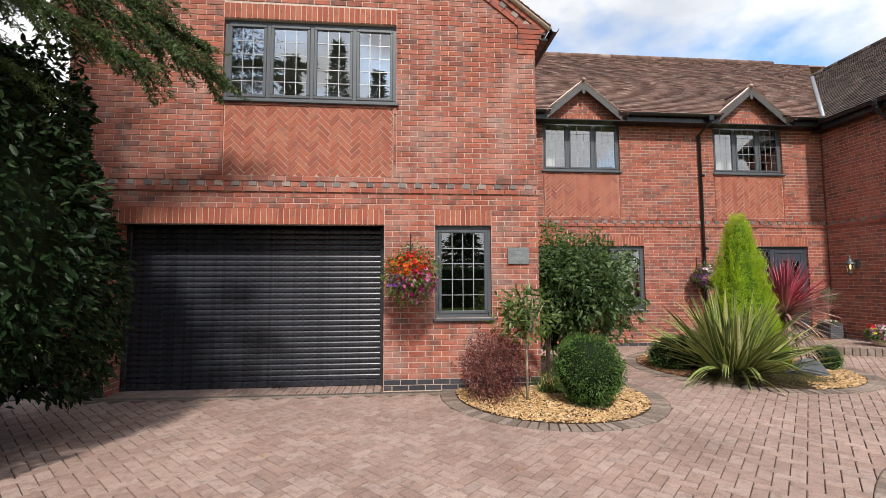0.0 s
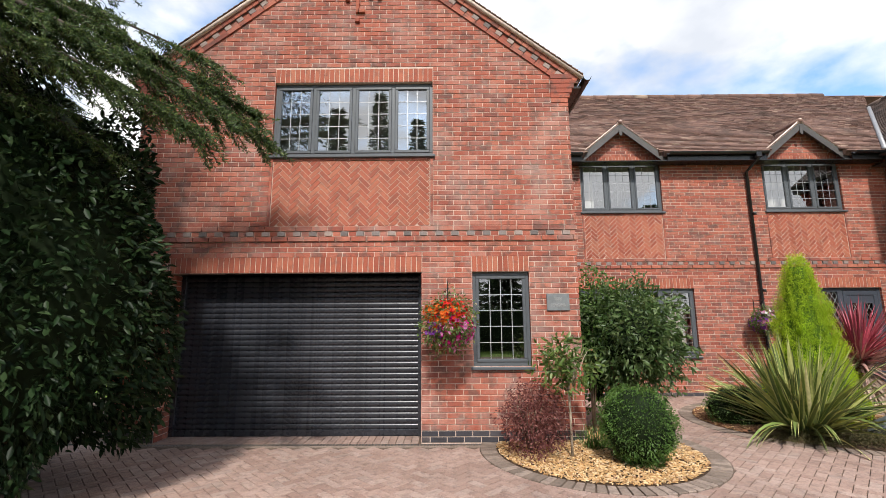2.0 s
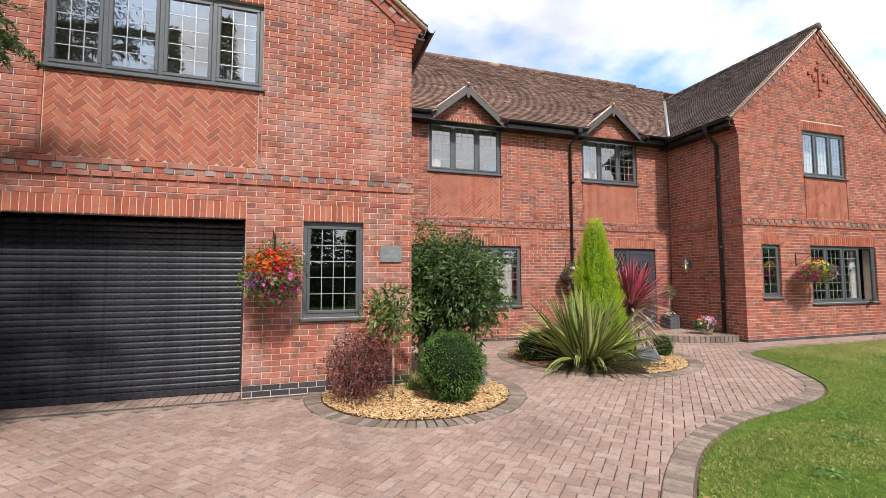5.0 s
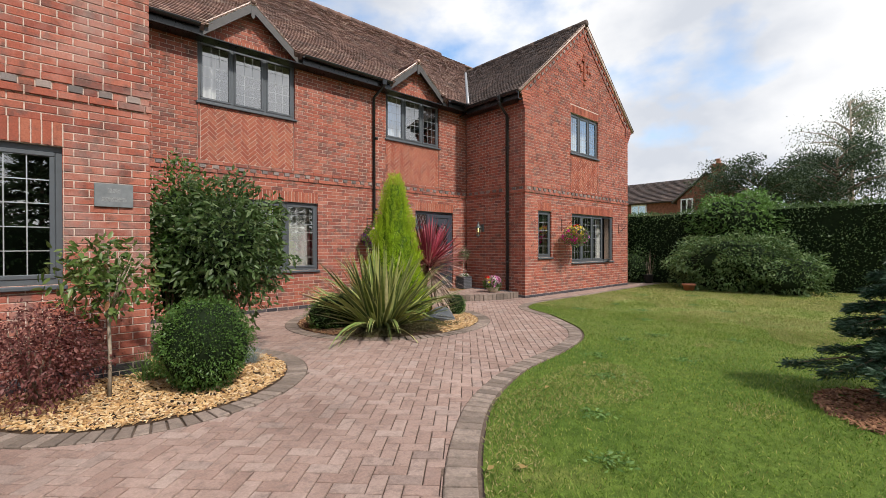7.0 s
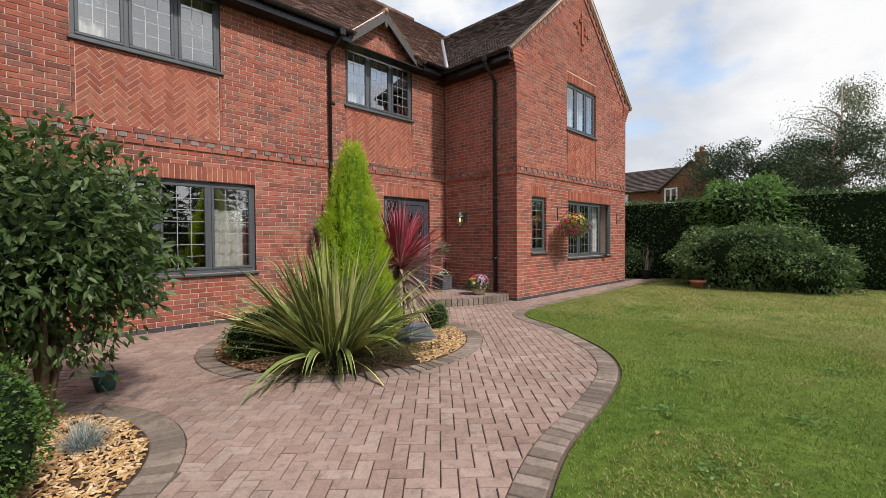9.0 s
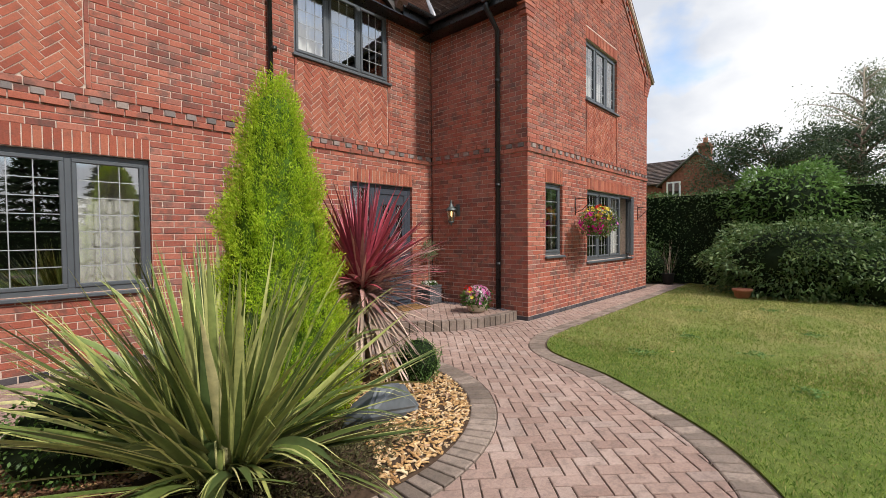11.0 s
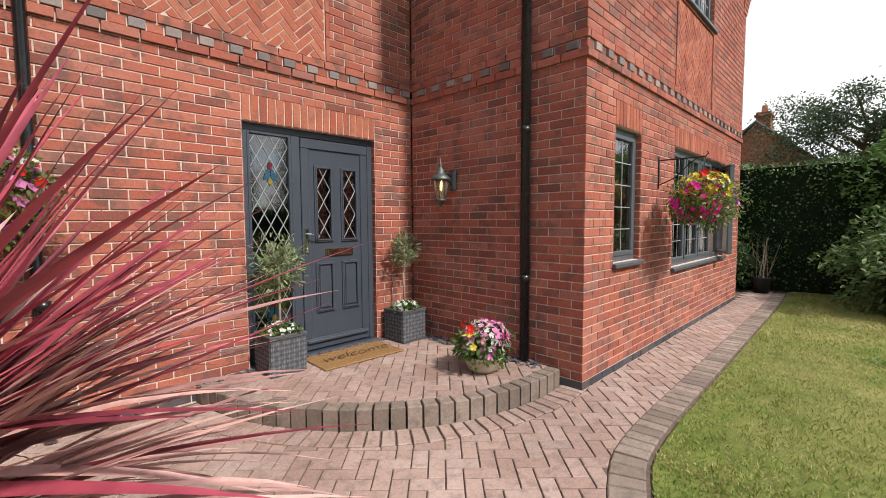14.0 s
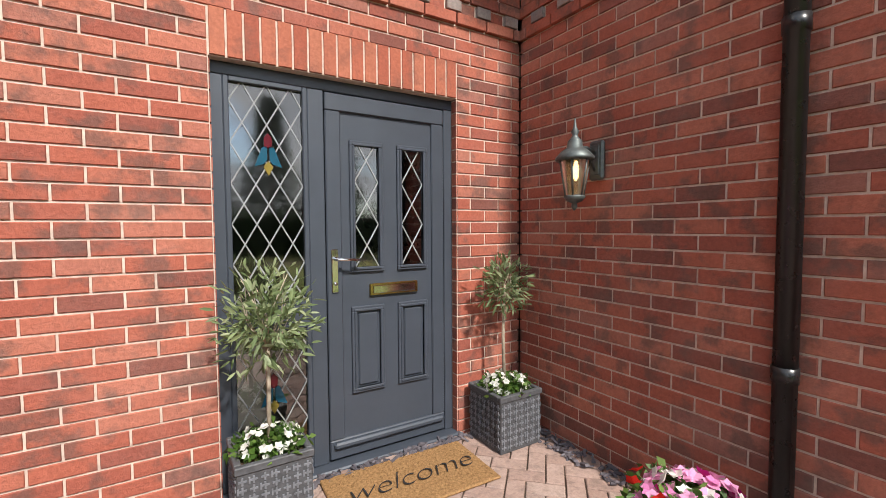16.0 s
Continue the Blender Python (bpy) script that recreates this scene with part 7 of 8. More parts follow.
def planter_tree(label, x, y, crown_z, crown_r, seed, trunk_lean):
    t = thing("potted_olive", label, "potted tree", "olive trees beside the front door", at=Matrix.Translation((x, y, STEP_H)))
    w, h = 0.155, 0.335
    s = Shape()
    s.cbox(-w, w, -w, -w + 0.02, 0, h, 0.004).cbox(-w, w, w - 0.02, w, 0, h, 0.004).cbox(-w + 0.001, -w + 0.02, -w + 0.02, w - 0.02, 0, h, 0.004).cbox(w - 0.02, w - 0.001, -w + 0.02, w - 0.02, 0, h, 0.004)
    pot = part("planter", s, WICKER, t, "square grey planter with a woven relief")
    rim = Shape()
    for a, b, c, d in ((-w - 0.008, w + 0.008, -w - 0.008, -w + 0.022), (-w - 0.008, w + 0.008, w - 0.022, w + 0.008), (-w - 0.008, -w + 0.022, -w + 0.022, w - 0.022), (w - 0.022, w + 0.008, -w + 0.022, w - 0.022)):
        rim.cbox(a, b, c, d, h - 0.03, h + 0.004, 0.004)
    part("rim", rim, WICKER, pot)
    rel = Shape()
    nx, nz = 7, 7
    cell = 2 * w / nx
    for sx_, rot in ((0, 0), (1, 90), (2, 180), (3, 270)):
        m = Matrix.Rotation(radians(rot), 4, "Z")
        for i in range(nx):
            for j in range(nz):
                u, z = -w + (i + 0.5) * cell, 0.02 + (j + 0.5) * (h - 0.06) / nz
                rel.box(u - cell * 0.36, u + cell * 0.36, -w - 0.005, -w - 0.0005, z - 0.004, z + 0.004, m)
                rel.box(u - 0.004, u + 0.004, -w - 0.0055, -w - 0.0005, z - cell * 0.36, z + cell * 0.36, m)
                if (i + j) % 2:
                    rel.box(u - cell * 0.46, u - cell * 0.3, -w - 0.0052, -w - 0.0005, z - cell * 0.3, z + cell * 0.3, m)
    part("woven_relief", rel, WICKER_PALE, pot)
    part("compost", Shape().box(-w + 0.02, w - 0.02, -w + 0.02, w - 0.02, h - 0.06, h - 0.03), SOIL, t)
    top = crown_z - STEP_H
    part("trunk", Shape().tube([(0, 0, h - 0.04), (trunk_lean, 0.005, (h + top) / 2), (0, 0, top)], [0.011, 0.010, 0.009], 8), PALEBARK, t)
    part("twig_mass", stems(seed + 3, (0, 0, top - crown_r * 0.75), (0, 0, top + crown_r * 0.3), 12, 0.0035, crown_r * 0.8), PALEBARK, t)
    part("foliage", crown_mesh("foliage", seed, int(21000 * crown_r ** 2), (0, 0, top), (crown_r, crown_r, crown_r * 1.15), 0.06, OLIVE_LEAF, 0.85, 0.25, 3.0, 0.8, -0.3, 0.24), OLIVE_LEAF, t)
    part("viola_leaves", crown_mesh("viola_leaves", seed + 1, 520, (0, 0, h - 0.01), (w * 1.02, w * 1.02, 0.075), 0.04, CLIMB_LEAF, 0.7, 0.2, 3.0, 0.8, 0, 0.6, -0.1), CLIMB_LEAF, t)
    petals("viola_bloom", seed + 2, 64, (0, 0, h - 0.005), (w * 0.98, w * 0.98, 0.095), 0.02, "white", t, 0.2, 5, 0.0)
    return t


planter_tree("standard olive tree in a square grey planter with white violas", 8.33, 9.29, 1.055, 0.20, 201, 0.006)
planter_tree("smaller standard olive in a square grey planter with white violas", 9.71, 9.28, 1.11, 0.145, 211, -0.008)

mat_t = thing("doormat", "brown coir doormat printed with the word welcome", "doormat", at=Matrix.Translation((9.0, 9.18, STEP_H + 0.001)) @ Matrix.Rotation(radians(-2), 4, "Z"))
part("mat", Shape().cbox(-0.42, 0.42, -0.22, 0.22, 0, 0.016, 0.006), COIR, mat_t)
fib = np.random.RandomState(9)
n_f = 5200
part("pile", leaf_mesh("pile", np.stack([fib.uniform(-0.415, 0.415, n_f), fib.uniform(-0.215, 0.215, n_f), np.full(n_f, 0.014)], 1), fib.normal(size=(n_f, 3)) * np.array([0.6, 0.6, 0.2]) + np.array([0, 0, 0.9]), sphere_dirs(fib, n_f), 0.011, 0.0022, COIR, 0.0, 0.0), COIR, mat_t)
txt = bpy.data.curves.new("welcome", "FONT")
txt.body, txt.size, txt.align_x, txt.align_y, txt.extrude, txt.shear, txt.space_character = "welcome", 0.205, "CENTER", "CENTER", 0.001, 0.4, 0.95
txt.offset = -0.005
txt.materials.append(INK)
word = new("printed_word", txt)
word.parent, word.location = mat_t, (0, 0, 0.025)

# wall lantern
VERDI = plain_material("aged_grey_metal", (0.105, 0.12, 0.118), 0.5, 0.6, 0.35, 30.0, 0.2)
ln = thing("wall_lantern", "lit wall lantern of aged grey metal with amber glass", "lantern", at=Matrix.Translation((XC0, 8.83, 1.83)) @ Matrix.Diagonal((1.15, 1.2, 1.2, 1)))
part("wall_plate", Shape().cbox(-0.028, -0.002, -0.04, 0.04, -0.09, 0.09, 0.01).cbox(-0.036, -0.026, -0.026, 0.026, -0.07, 0.07, 0.006), VERDI, ln)
part("arm", Shape().tube([(-0.03, 0, 0.03), (-0.09, 0, 0.05), (-0.15, 0, 0.045), (-0.17, 0, 0.05)], 0.010, 8).tube([(-0.03, 0, -0.05), (-0.06, 0, -0.01), (-0.10, 0, -0.02), (-0.12, 0, 0.03)], 0.007, 8), VERDI, ln)
hood = part("hood", Shape().lathe([(0.085, -0.012), (0.088, 0.0), (0.06, 0.03), (0.035, 0.045), (0.032, 0.075), (0.02, 0.085), (0.012, 0.10), (0.018, 0.115), (0.008, 0.135), (0.003, 0.175)], (-0.17, 0, 0.0), 18), VERDI, ln)
cage = Shape()
for k in range(6):
    a = math.pi / 6 + k * math.pi / 3
    cage.tube([(-0.17 + 0.068 * math.cos(a), 0.068 * math.sin(a), -0.012), (-0.17 + 0.042 * math.cos(a), 0.042 * math.sin(a), -0.165)], 0.0045, 5)
part("cage", cage, VERDI, ln)
part("foot", Shape().lathe([(0.044, -0.165), (0.05, -0.172), (0.035, -0.19), (0.012, -0.2), (0.014, -0.215), (0.004, -0.232)], (-0.17, 0, 0), 16), VERDI, ln)
amber, ns_, ls_, b_ = material("amber_lamp_glass", 0.25)
b_.inputs["Base Color"].default_value = (0.62, 0.50, 0.30, 1)
b_.inputs["Transmission Weight"].default_value = 0.85
g6 = part("lamp_glass", Shape().lathe([(0.063, -0.012), (0.039, -0.163)], (-0.17, 0, 0), 6, False), amber, ln)
g6.visible_shadow = False
glow, ns_, ls_, b_ = material("lamp_filament", 0.5)
b_.inputs["Emission Color"].default_value, b_.inputs["Emission Strength"].default_value = (1.0, 0.72, 0.35, 1), 3.0
part("bulb", Shape().lathe([(0.004, -0.10), (0.012, -0.085), (0.013, -0.05), (0.008, -0.02), (0.004, -0.012)], (-0.17, 0, 0), 10), glow, ln)

# pink busy lizzies in a pale bowl
fp = thing("flower_pot", "pink and red busy lizzies in a pale stone bowl", "flower pot", at=Matrix.Translation((9.52, 8.04, STEP_H)))
part("bowl", Shape().lathe([(0.09, 0.0), (0.13, 0.03), (0.155, 0.09), (0.165, 0.12), (0.172, 0.125), (0.17, 0.14), (0.15, 0.14), (0.14, 0.1)], (0, 0, 0), 22), STONEPOT, fp)
part("foliage", crown_mesh("foliage", 221, 1500, (0, 0, 0.235), (0.22, 0.21, 0.16), 0.05, CLIMB_LEAF, 0.6, 0.2, 2.5, 0.8, 0.2, 0.55), CLIMB_LEAF, fp)
for k, (c, n_) in enumerate((("pink", 60), ("pale_pink", 95), ("red", 5), ("yellow", 8), ("magenta", 12), ("white", 34))):
    off = {"red": (-0.12, 0.05, 0.12), "yellow": (-0.18, -0.02, 0.02), "white": (0.02, 0.0, 0.01)}.get(c, (0.03, 0.0, 0.0))
    rad = (0.13, 0.12, 0.11) if c in ("red", "yellow") else (0.225, 0.215, 0.185)
    petals(c + "_bloom", 230 + k, n_, (off[0], off[1], 0.235 + off[2]), rad, 0.034, c, fp, 0.2, 5, -0.35)

# slate chips along the foot of the porch walls
sp = []
rs = np.random.RandomState(15)
for k in range(420):
    a = rs.rand()
    if a < 0.45:
        sp.append((XC0 - rs.uniform(0.02, 0.16), rs.uniform(7.75, YB - 0.05), STEP_H + rs.uniform(0, 0.012)))
    else:
        sp.append((rs.uniform(7.75, 9.9), YB - rs.uniform(0.02, 0.10), STEP_H + rs.uniform(0, 0.012)))
chips("slate_chips", "dark purple slate chips along the porch walls", SLATE_CHIP, 16, sp, 0.045)


# ---- hanging baskets ----
def hanging_basket(label, wall_xy, out, z_hook, seed, colours, r, leafmat, drop=0.42, reach=0.30):
    """A scrolled bracket on the wall, three chains, a coir bowl, trailing leaves and flowers. Local y runs out of the wall."""
    t = thing("hanging_basket", label, "hanging basket", at=Matrix.Translation((*wall_xy, 0)))
    o = Vector((out[0], out[1], 0))
    c = o * reach
    br = Shape()
    br.tube([o * 0.006 + Vector((0, 0, z_hook - 0.30)), o * 0.006 + Vector((0, 0, z_hook + 0.04))], 0.009, 6)
    br.tube([o * 0.01 + Vector((0, 0, z_hook)), c + Vector((0, 0, z_hook)), c + o * 0.03 + Vector((0, 0, z_hook + 0.03)), c + o * 0.015 + Vector((0, 0, z_hook + 0.05))], 0.007, 6)
    br.tube([o * 0.01 + Vector((0, 0, z_hook - 0.26)), o * reach * 0.35 + Vector((0, 0, z_hook - 0.2)), o * reach * 0.7 + Vector((0, 0, z_hook - 0.05)), o * reach * 0.85 + Vector((0, 0, z_hook - 0.005))], 0.006, 6)
    part("bracket", br, IRON, t)
    cz = z_hook - drop
    ch = Shape()
    for k in range(3):
        a = 2.1 * k + 0.4
        ch.tube([c + Vector((0, 0, z_hook - 0.01)), c + Vector((0.17 * math.cos(a), 0.17 * math.sin(a), cz + 0.05))], 0.003, 4)
    part("chains", ch, IRON, t)
    part("basket", Shape().lathe([(0.02, cz - 0.16), (0.10, cz - 0.13), (0.16, cz - 0.05), (0.18, cz + 0.04), (0.16, cz + 0.04)], (c.x, c.y, 0), 18), COIR, t)
    part("foliage", crown_mesh("foliage", seed, 2300, (c.x, c.y, cz + 0.02), (r[0] * 0.88, r[1] * 0.88, r[2] * 0.9), 0.042, leafmat, 0.55, 0.22, 2.5, 0.8, 0.3, 0.5), leafmat, t)
    for k, (col, n_, off, rad) in enumerate(colours):
        petals(col + "_bloom", seed + 2 + k, int(n_ * 1.7), (c.x + off[0], c.y + off[1], cz + 0.02 + off[2]), rad, 0.034, col, t, 0.3)
    return t


hanging_basket("hanging basket of red, orange and magenta flowers on the garage wall", (0.06, YA), (0, -1), 2.04, 301,
               [("orange", 80, (-0.06, 0, 0.10), (0.28, 0.27, 0.20)), ("red", 70, (0.03, 0, 0.12), (0.27, 0.26, 0.19)), ("magenta", 60, (0.09, 0, -0.10), (0.26, 0.26, 0.27)), ("pink", 45, (0.06, 0, -0.10), (0.29, 0.27, 0.27)), ("purple", 26, (-0.17, 0, -0.1), (0.14, 0.2, 0.16)), ("white", 6, (0.03, 0, 0.2), (0.22, 0.15, 0.1))],
               (0.41, 0.35, 0.40), PHOT_LEAF, 0.50, 0.38)
hanging_basket("hanging basket of yellow, pink and purple flowers on the wing", (11.66, YC), (0, -1), 2.04, 321,
               [("yellow", 80, (-0.04, 0, 0.12), (0.27, 0.27, 0.17)), ("magenta", 34, (-0.28, 0, -0.03), (0.17, 0.24, 0.22)), ("purple", 80, (0.30, 0, 0.0), (0.19, 0.24, 0.2)), ("pink", 34, (0.26, 0, -0.06), (0.26, 0.26, 0.17)), ("red", 14, (0.06, 0, 0.24), (0.1, 0.12, 0.06)), ("white", 18, (0.05, 0, 0.14), (0.3, 0.22, 0.1))],
               (0.44, 0.36, 0.29), PHOT_LEAF, 0.46, 0.44)
hanging_basket("hanging basket of pink and purple flowers on the main wall", (6.68, YB), (0, -1), 1.98, 341,
               [("pink", 60, (0, 0, 0.0), (0.27, 0.26, 0.24)), ("purple", 50, (-0.05, 0, -0.05), (0.27, 0.26, 0.22)), ("white", 30, (0.05, 0, 0.1), (0.25, 0.24, 0.14)), ("red", 14, (0.1, 0, 0.1), (0.2, 0.2, 0.12))],
               (0.32, 0.28, 0.30), PHOT_LEAF, 0.44, 0.32)
spare = thing("basket_bracket", "empty black iron basket bracket on the wing wall", "bracket", at=Matrix.Translation((15.02, YC, 0)))
part("bracket", Shape().tube([(0, -0.006, 1.72), (0, -0.006, 2.06)], 0.009, 6).tube([(0, -0.01, 2.02), (0, -0.3, 2.02)], 0.007, 6).tube([(0, -0.01, 1.76), (0, -0.12, 1.84), (0, -0.26, 2.01)], 0.006, 6), IRON, spare)

# name plaque, its two lines too worn to read
pq = thing("name_plaque", "grey slate name plaque with two worn lines", "plaque", at=Matrix.Translation((1.58, YA - 0.001, 1.83)))
part("plate", Shape().cbox(-0.155, 0.155, -0.022, 0.0, -0.115, 0.115, 0.003), SLATE, pq)
for z, w in ((0.045, 0.05), (-0.04, 0.10)):
    part("worn_line", Shape().box(-w, w, -0.0235, -0.0215, z - 0.022, z + 0.022), plain_material("worn_lettering", (0.21, 0.215, 0.215), 0.8, 0, 0.4, 60.0), pq)

# terracotta pot before the hedge
tp = thing("terracotta_pot", "empty terracotta pot before the rhododendron", "pot", at=Matrix.Translation((15.0, 5.25, 0.004)) @ Matrix.Scale(0.82, 4))
part("pot", Shape().lathe([(0.13, 0.0), (0.20, 0.19), (0.225, 0.195), (0.23, 0.25), (0.20, 0.25), (0.17, 0.05)], (0, 0, 0), 22), TERRACOTTA, tp)
gp = thing("green_pot", "small teal glazed pot behind the gravel bed", "pot", at=Matrix.Translation((3.05, 7.0, 0.0)))
part("pot", Shape().lathe([(0.07, 0.0), (0.10, 0.13), (0.11, 0.15), (0.09, 0.15), (0.08, 0.05)], (0, 0, 0), 18), plain_material("teal_glaze", (0.05, 0.16, 0.15), 0.35, 0, 0.2, 9.0), gp)


# ---- inside the windows ----
def curtain(label, x0, x1, y, z0, z1, seed, mat=CURTAIN):
    rs = random.Random(seed)
    n = max(8, int((x1 - x0) / 0.018))
    s = Shape()
    v = []
    for k in range(n + 1):
        x = x0 + (x1 - x0) * k / n
        d = 0.028 * math.sin(k * 0.85 + rs.uniform(-0.15, 0.15))
        v += [(x, y + d, z0), (x, y + d * 0.6, z1)]
    v2 = [(p[0], p[1] + 0.004, p[2]) for p in v]
    m = len(v)
    f = [(2 * k, 2 * k + 2, 2 * k + 3, 2 * k + 1) for k in range(n)]
    s.add(v + v2, f + [tuple(i + m for i in q[::-1]) for q in f], True)
    return tagged(part("curtain", s, mat), label, "curtain", "curtains")


curtain("white curtain drawn aside in the ground-floor window", 4.83, 5.42, YB + 0.36, 0.5, 2.28, 1)
curtain("white curtain drawn aside in the ground-floor window", 2.66, 3.1, YB + 0.36, 0.5, 2.28, 2)
curtain("pale drawn curtain in the upper gable window", 7.27, 7.95, YB + 0.36, 3.7, 5.05, 3)
curtain("pale curtain in the upper gable window", 3.14, 3.5, YB + 0.36, 3.7, 5.05, 4)
curtain("pale drawn curtain in the upper wing window", 12.7, 13.66, YC + 0.36, 3.7, 5.05, 5)
curtain("pale curtain in the wing window", 14.2, 14.6, YC + 0.36, 0.6, 2.28, 6)


# ---- neighbouring house beyond the hedge ----
NB = thing("neighbour_house", "red brick house with a brown tiled roof beyond the hedge", "house")
NB_BRICK = plain_material("far_brickwork", (0.20, 0.085, 0.055), 0.9, 0, 0.4, 7.0, 0.2, 0.1)
wallb = Shape()
wallb.box(33.0, 41.0, 11.5, 28.0, 0, 4.45)
wallb.box(31.6, 41.0, 8.0, 11.5, 0, 4.3)
gv = [(31.6, 8.0, 4.3), (31.6, 11.5, 4.3), (31.6, 9.75, 5.83), (31.9, 8.0, 4.3), (31.9, 11.5, 4.3), (31.9, 9.75, 5.83)]
wallb.add(gv, [(0, 2, 1), (3, 4, 5), (0, 3, 5, 2), (2, 5, 4, 1)])
part("wall", wallb, NB_BRICK, NB)
rf = Shape()


def slope_tiles(s, p, q, up, length, rows):
    """Courses of tiles as overlapping strips with a wavy lower edge."""
    p, q, up = Vector(p), Vector(q), Vector(up).normalized()
    n = (q - p).cross(up).normalized()
    if n.z < 0:
        n = -n
    cols = int((q - p).length / 0.3)
    for r in range(rows):
        b0, b1 = length * r / rows, length * (r + 1) / rows + 0.02
        for c in range(cols):
            a, b = p.lerp(q, c / cols), p.lerp(q, (c + 0.96) / cols)
            s.add([a + up * b0 + n * 0.05, b + up * b0 + n * 0.05, b + up * b1, a + up * b1, a + up * b0 - n * 0.02, b + up * b0 - n * 0.02], [(0, 1, 2, 3), (0, 4, 5, 1)])


slope_tiles(rf, (32.6, 11.2, 4.4), (32.6, 28.0, 4.4), (1, 0, 0.46), 4.8, 16)
roof_n = part("roof", rf, TILE_DARK, NB)
part("roof_body", Shape().add([(32.7, 11.2, 4.35), (32.7, 28, 4.35), (37.0, 28, 6.33), (37.0, 11.2, 6.33), (41.4, 28, 4.35), (41.4, 11.2, 4.35)], [(0, 3, 2, 1), (3, 5, 4, 2), (0, 1, 4, 5), (0, 5, 3), (1, 2, 4)]), TILE_DARK, roof_n)
rg = Shape()
slope_tiles(rg, (31.4, 11.8, 4.12), (38.0, 11.8, 4.12), (0, -1, 0.875), 2.74, 10)
slope_tiles(rg, (31.4, 7.7, 4.12), (38.0, 7.7, 4.12), (0, 1, 0.875), 2.74, 10)
part("gable_roof", rg, TILE_DARK, NB)
part("bargeboard", Shape().tube([(31.45, 11.78, 4.12), (31.45, 9.75, 5.92), (31.45, 7.72, 4.12)], 0.07, 6), BARGE, NB)
chim = part("chimney", Shape().cbox(33.6, 34.4, 9.5, 10.1, 5.2, 6.75, 0.02).cbox(33.53, 34.47, 9.43, 10.17, 6.5, 6.62, 0.02), NB_BRICK, NB)
part("chimney_pot", Shape().lathe([(0.13, 6.75), (0.15, 6.8), (0.12, 7.05), (0.14, 7.1), (0.10, 7.1)], (34.0, 9.8, 0), 12), TERRACOTTA, chim)
WHITE_FRAME = plain_material("white_frame", (0.75, 0.75, 0.73), 0.5, 0, 0.05)
for xw, yw, zw, w, h in ((33.0, 14.6, 3.95, 1.1, 0.75), (31.6, 10.9, 3.9, 0.75, 0.95), (33.0, 18.5, 3.9, 1.2, 0.8)):
    wn_ = part("window", Shape().cbox(xw - 0.05, xw + 0.05, yw - w / 2, yw + w / 2, zw - h / 2, zw + h / 2, 0.01), WHITE_FRAME, NB)
    for k in range(2):
        part("pane", Shape().box(xw - 0.06, xw - 0.051, yw - w / 2 + 0.09 + k * w / 2 - (0.04 if k else 0), yw - 0.05 + k * (w / 2 - 0.04), zw - h / 2 + 0.09, zw + h / 2 - 0.09), GLASS, wn_)
    part("sill", Shape().cbox(xw - 0.12, xw, yw - w / 2 - 0.05, yw + w / 2 + 0.05, zw - h / 2 - 0.06, zw - h / 2, 0.01), WHITE_FRAME, wn_)


# ---- lawn blades, weeds and fallen leaves ----
BLADE = leaf_material("grass_blade", [(0.0, (0.09, 0.17, 0.024)), (0.5, (0.175, 0.27, 0.042)), (0.85, (0.29, 0.345, 0.08)), (1.0, (0.44, 0.40, 0.16))], 0.6, 0.35, 0.2)
rs = np.random.RandomState(401)
pts_g = np.concatenate([np.stack([rs.uniform(1.5, 9.5, 120000), rs.uniform(-0.5, 6.7, 120000)], 1), np.stack([rs.uniform(8.0, 17.2, 90000), rs.uniform(0.5, 6.8, 90000)], 1)])
keep = np.zeros(len(pts_g), bool)
lx_, ly_ = lawn_a[:, 0], lawn_a[:, 1]
for k0 in range(0, len(pts_g), 5000):
    q = pts_g[k0:k0 + 5000]
    d2 = (q[:, :1] - lx_[None]) ** 2 + (q[:, 1:] - ly_[None]) ** 2
    i = np.clip(d2.argmin(1), 1, len(lx_) - 2)
    tx, ty = lx_[i + 1] - lx_[i - 1], ly_[i + 1] - ly_[i - 1]
    keep[k0:k0 + 5000] = tx * (q[:, 1] - ly_[i]) - ty * (q[:, 0] - lx_[i]) < 0.0
pts_g = pts_g[keep]
pts_g = pts_g[np.hypot(pts_g[:, 0] - 6.02, pts_g[:, 1] - 0.55) > 0.70]
n_g = len(pts_g)
patchy = np.array([noise.noise(Vector((p[0] * 0.8, p[1] * 0.8, 3.0))) for p in pts_g])
le = rs.uniform(0.02, 0.045, n_g) * (1 + 0.7 * patchy)
blades = leaf_mesh("lawn_blades", np.column_stack([pts_g, np.full(n_g, 0.002)]), np.column_stack([rs.normal(size=(n_g, 2)) * 0.55, np.ones(n_g)]), sphere_dirs(rs, n_g), le, 0.0065, BLADE, 0.1, 0.05)
tagged(part("lawn_blades", blades, BLADE), "short mown grass blades of the lawn", "grass", kind="stuff")
STRAW = leaf_material("dry_grass_blade", [(0.0, (0.30, 0.27, 0.10)), (0.6, (0.42, 0.37, 0.16)), (1.0, (0.54, 0.46, 0.24))], 0.7, 0.3, 0.2)
worn = np.array([noise.noise(Vector((p[0] * 0.55, p[1] * 0.9, 7.0))) + 0.055 * max(min(p[0] - 7.0, 7.0), 0.0) for p in pts_g])
dry_pts = pts_g[(worn > 0.16) & (rs.rand(n_g) < 0.9)] + 0.004
n_d = len(dry_pts)
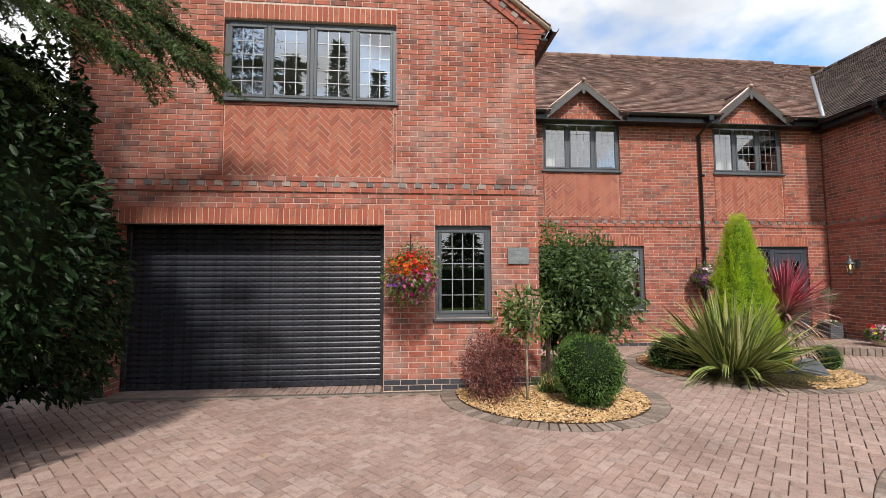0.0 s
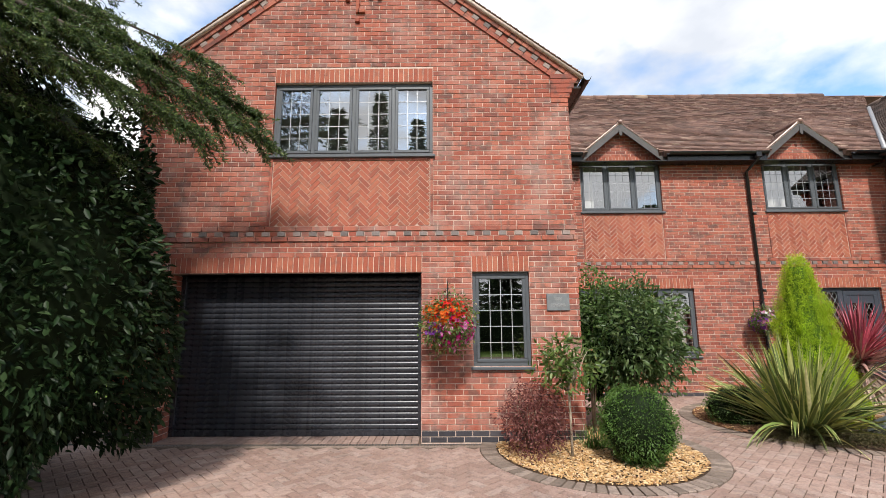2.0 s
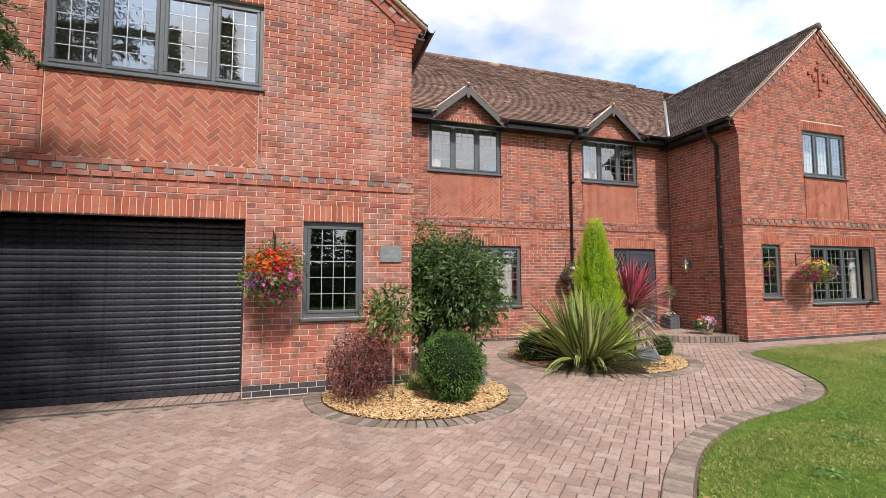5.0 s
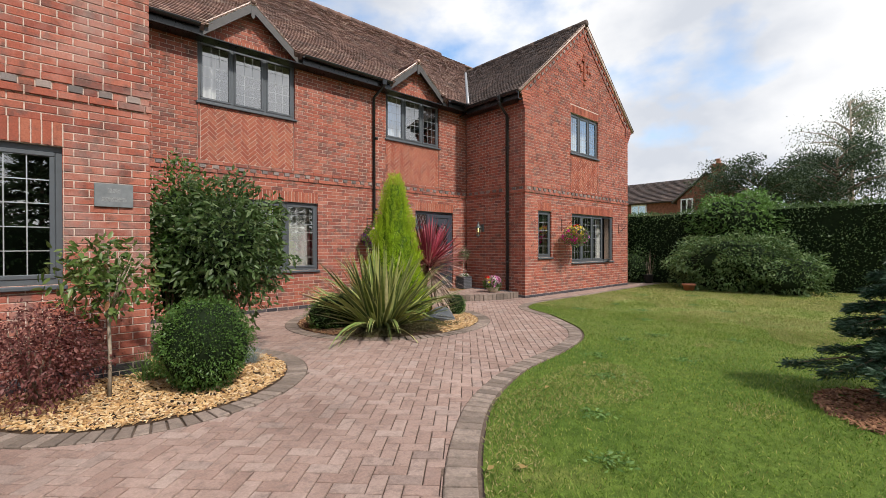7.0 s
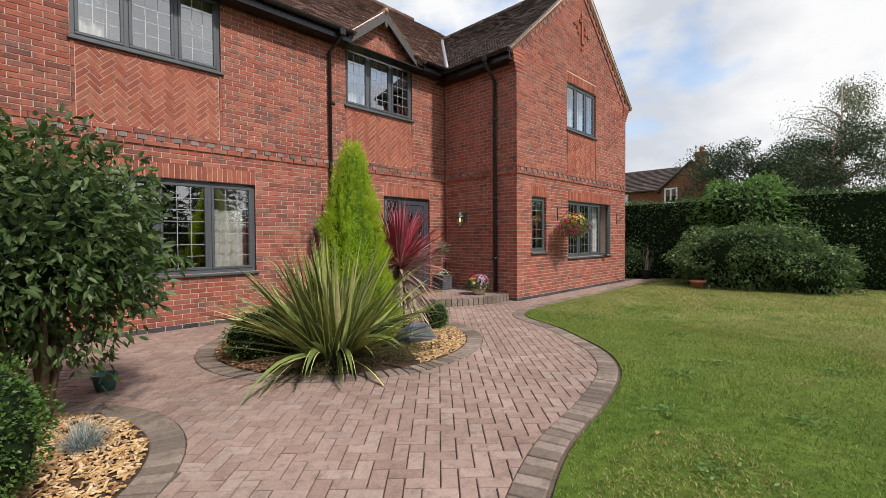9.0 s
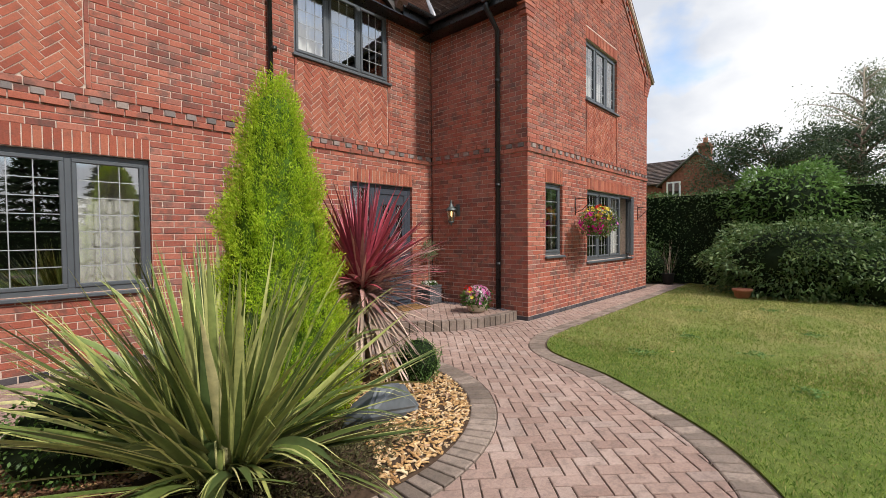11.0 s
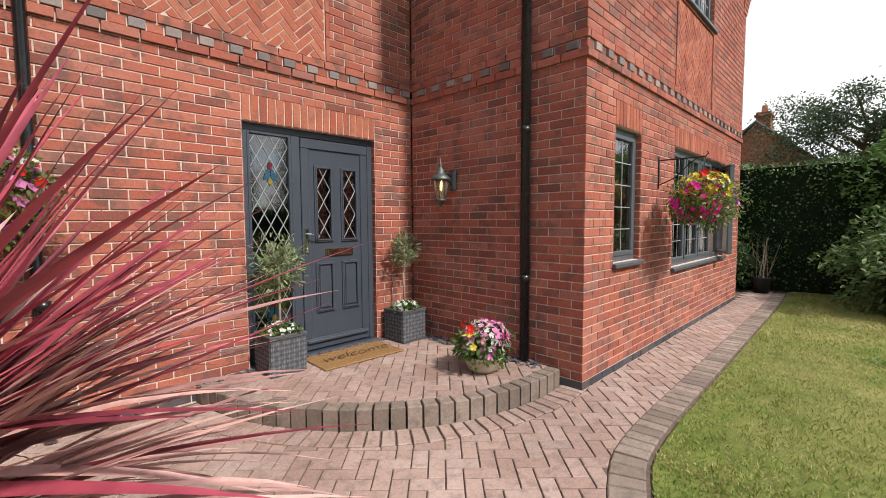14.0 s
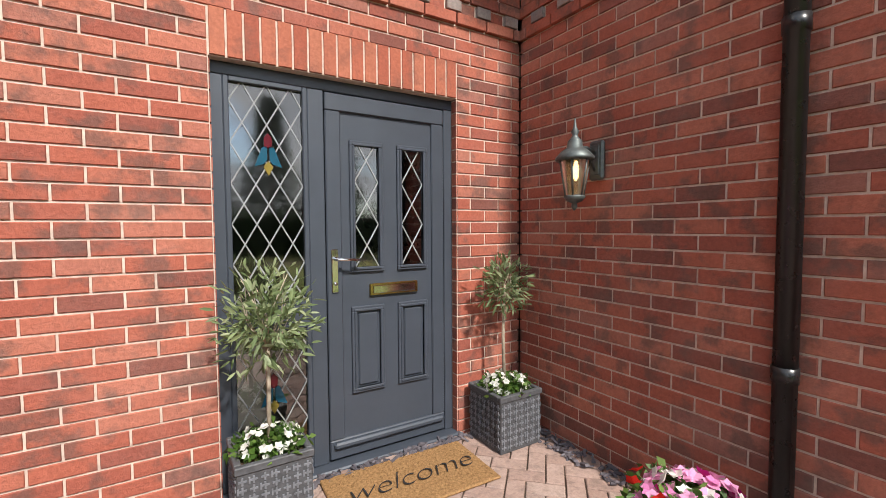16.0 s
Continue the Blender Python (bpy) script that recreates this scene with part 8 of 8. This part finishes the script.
straw = leaf_mesh("dry_blades", np.column_stack([dry_pts, np.full(n_d, 0.002)]), np.column_stack([rs.normal(size=(n_d, 2)) * 0.8, np.ones(n_d)]), sphere_dirs(rs, n_d), rs.uniform(0.025, 0.045, n_d), 0.006, STRAW, 0.1, 0.05)
tagged(part("dry_blades", straw, STRAW), "dry straw-coloured blades in worn lawn patches", "grass", kind="stuff")
CLOVER = leaf_material("clover_leaf", [(0.0, (0.10, 0.20, 0.05)), (1.0, (0.20, 0.32, 0.09))], 0.5)
rw = np.random.RandomState(77)
for k in range(16):
    x, y = ((7.6, 3.2), (8.8, 3.9), (10.4, 5.2), (5.2, 2.7), (9.9, 4.4), (6.4, 2.4), (11.5, 4.0), (8.0, 2.3), (4.2, 2.3), (12.6, 5.6), (7.0, 3.4), (10.9, 3.2), (9.2, 5.4), (5.9, 3.2), (13.4, 4.6), (3.6, 1.9))[k]
    m_ = 60
    ang = rw.uniform(0, 6.3, m_)
    weed = leaf_mesh("rosette", np.column_stack([x + rw.normal(size=m_) * 0.07, y + rw.normal(size=m_) * 0.07, np.full(m_, 0.03)]), np.column_stack([np.cos(ang), np.sin(ang), np.full(m_, 0.25)]), sphere_dirs(rw, m_), rw.uniform(0.03, 0.06, m_), 0.018, CLOVER)
    tagged(part("lawn_weed", weed, CLOVER), "low green weed rosette in the lawn", "weed", "weeds in the lawn", "stuff")
dry_leaf = leaf_material("fallen_leaf", [(0.0, (0.25, 0.13, 0.05)), (1.0, (0.5, 0.36, 0.14))], 0.7)
for k, (x, y) in enumerate(((2.95, 2.28), (3.15, 2.15), (6.2, 2.9), (4.4, 2.9), (9.4, 5.1), (3.9, 2.2), (5.4, 3.1), (-1.2, 3.9), (0.9, 3.5))):
    m1 = leaf_mesh("fallen_leaf", np.array([[x, y, 0.045 if k not in (7, 8) else 0.004]]), np.array([[math.cos(k * 2.1), math.sin(k * 2.1), 0.1]]), np.array([[0.0, 1.0, 0.2]]), 0.06, 0.035, dry_leaf)
    tagged(part("fallen_leaf", m1, dry_leaf), "curled dry yellow-brown fallen leaf on the ground", "leaf", "fallen leaves")
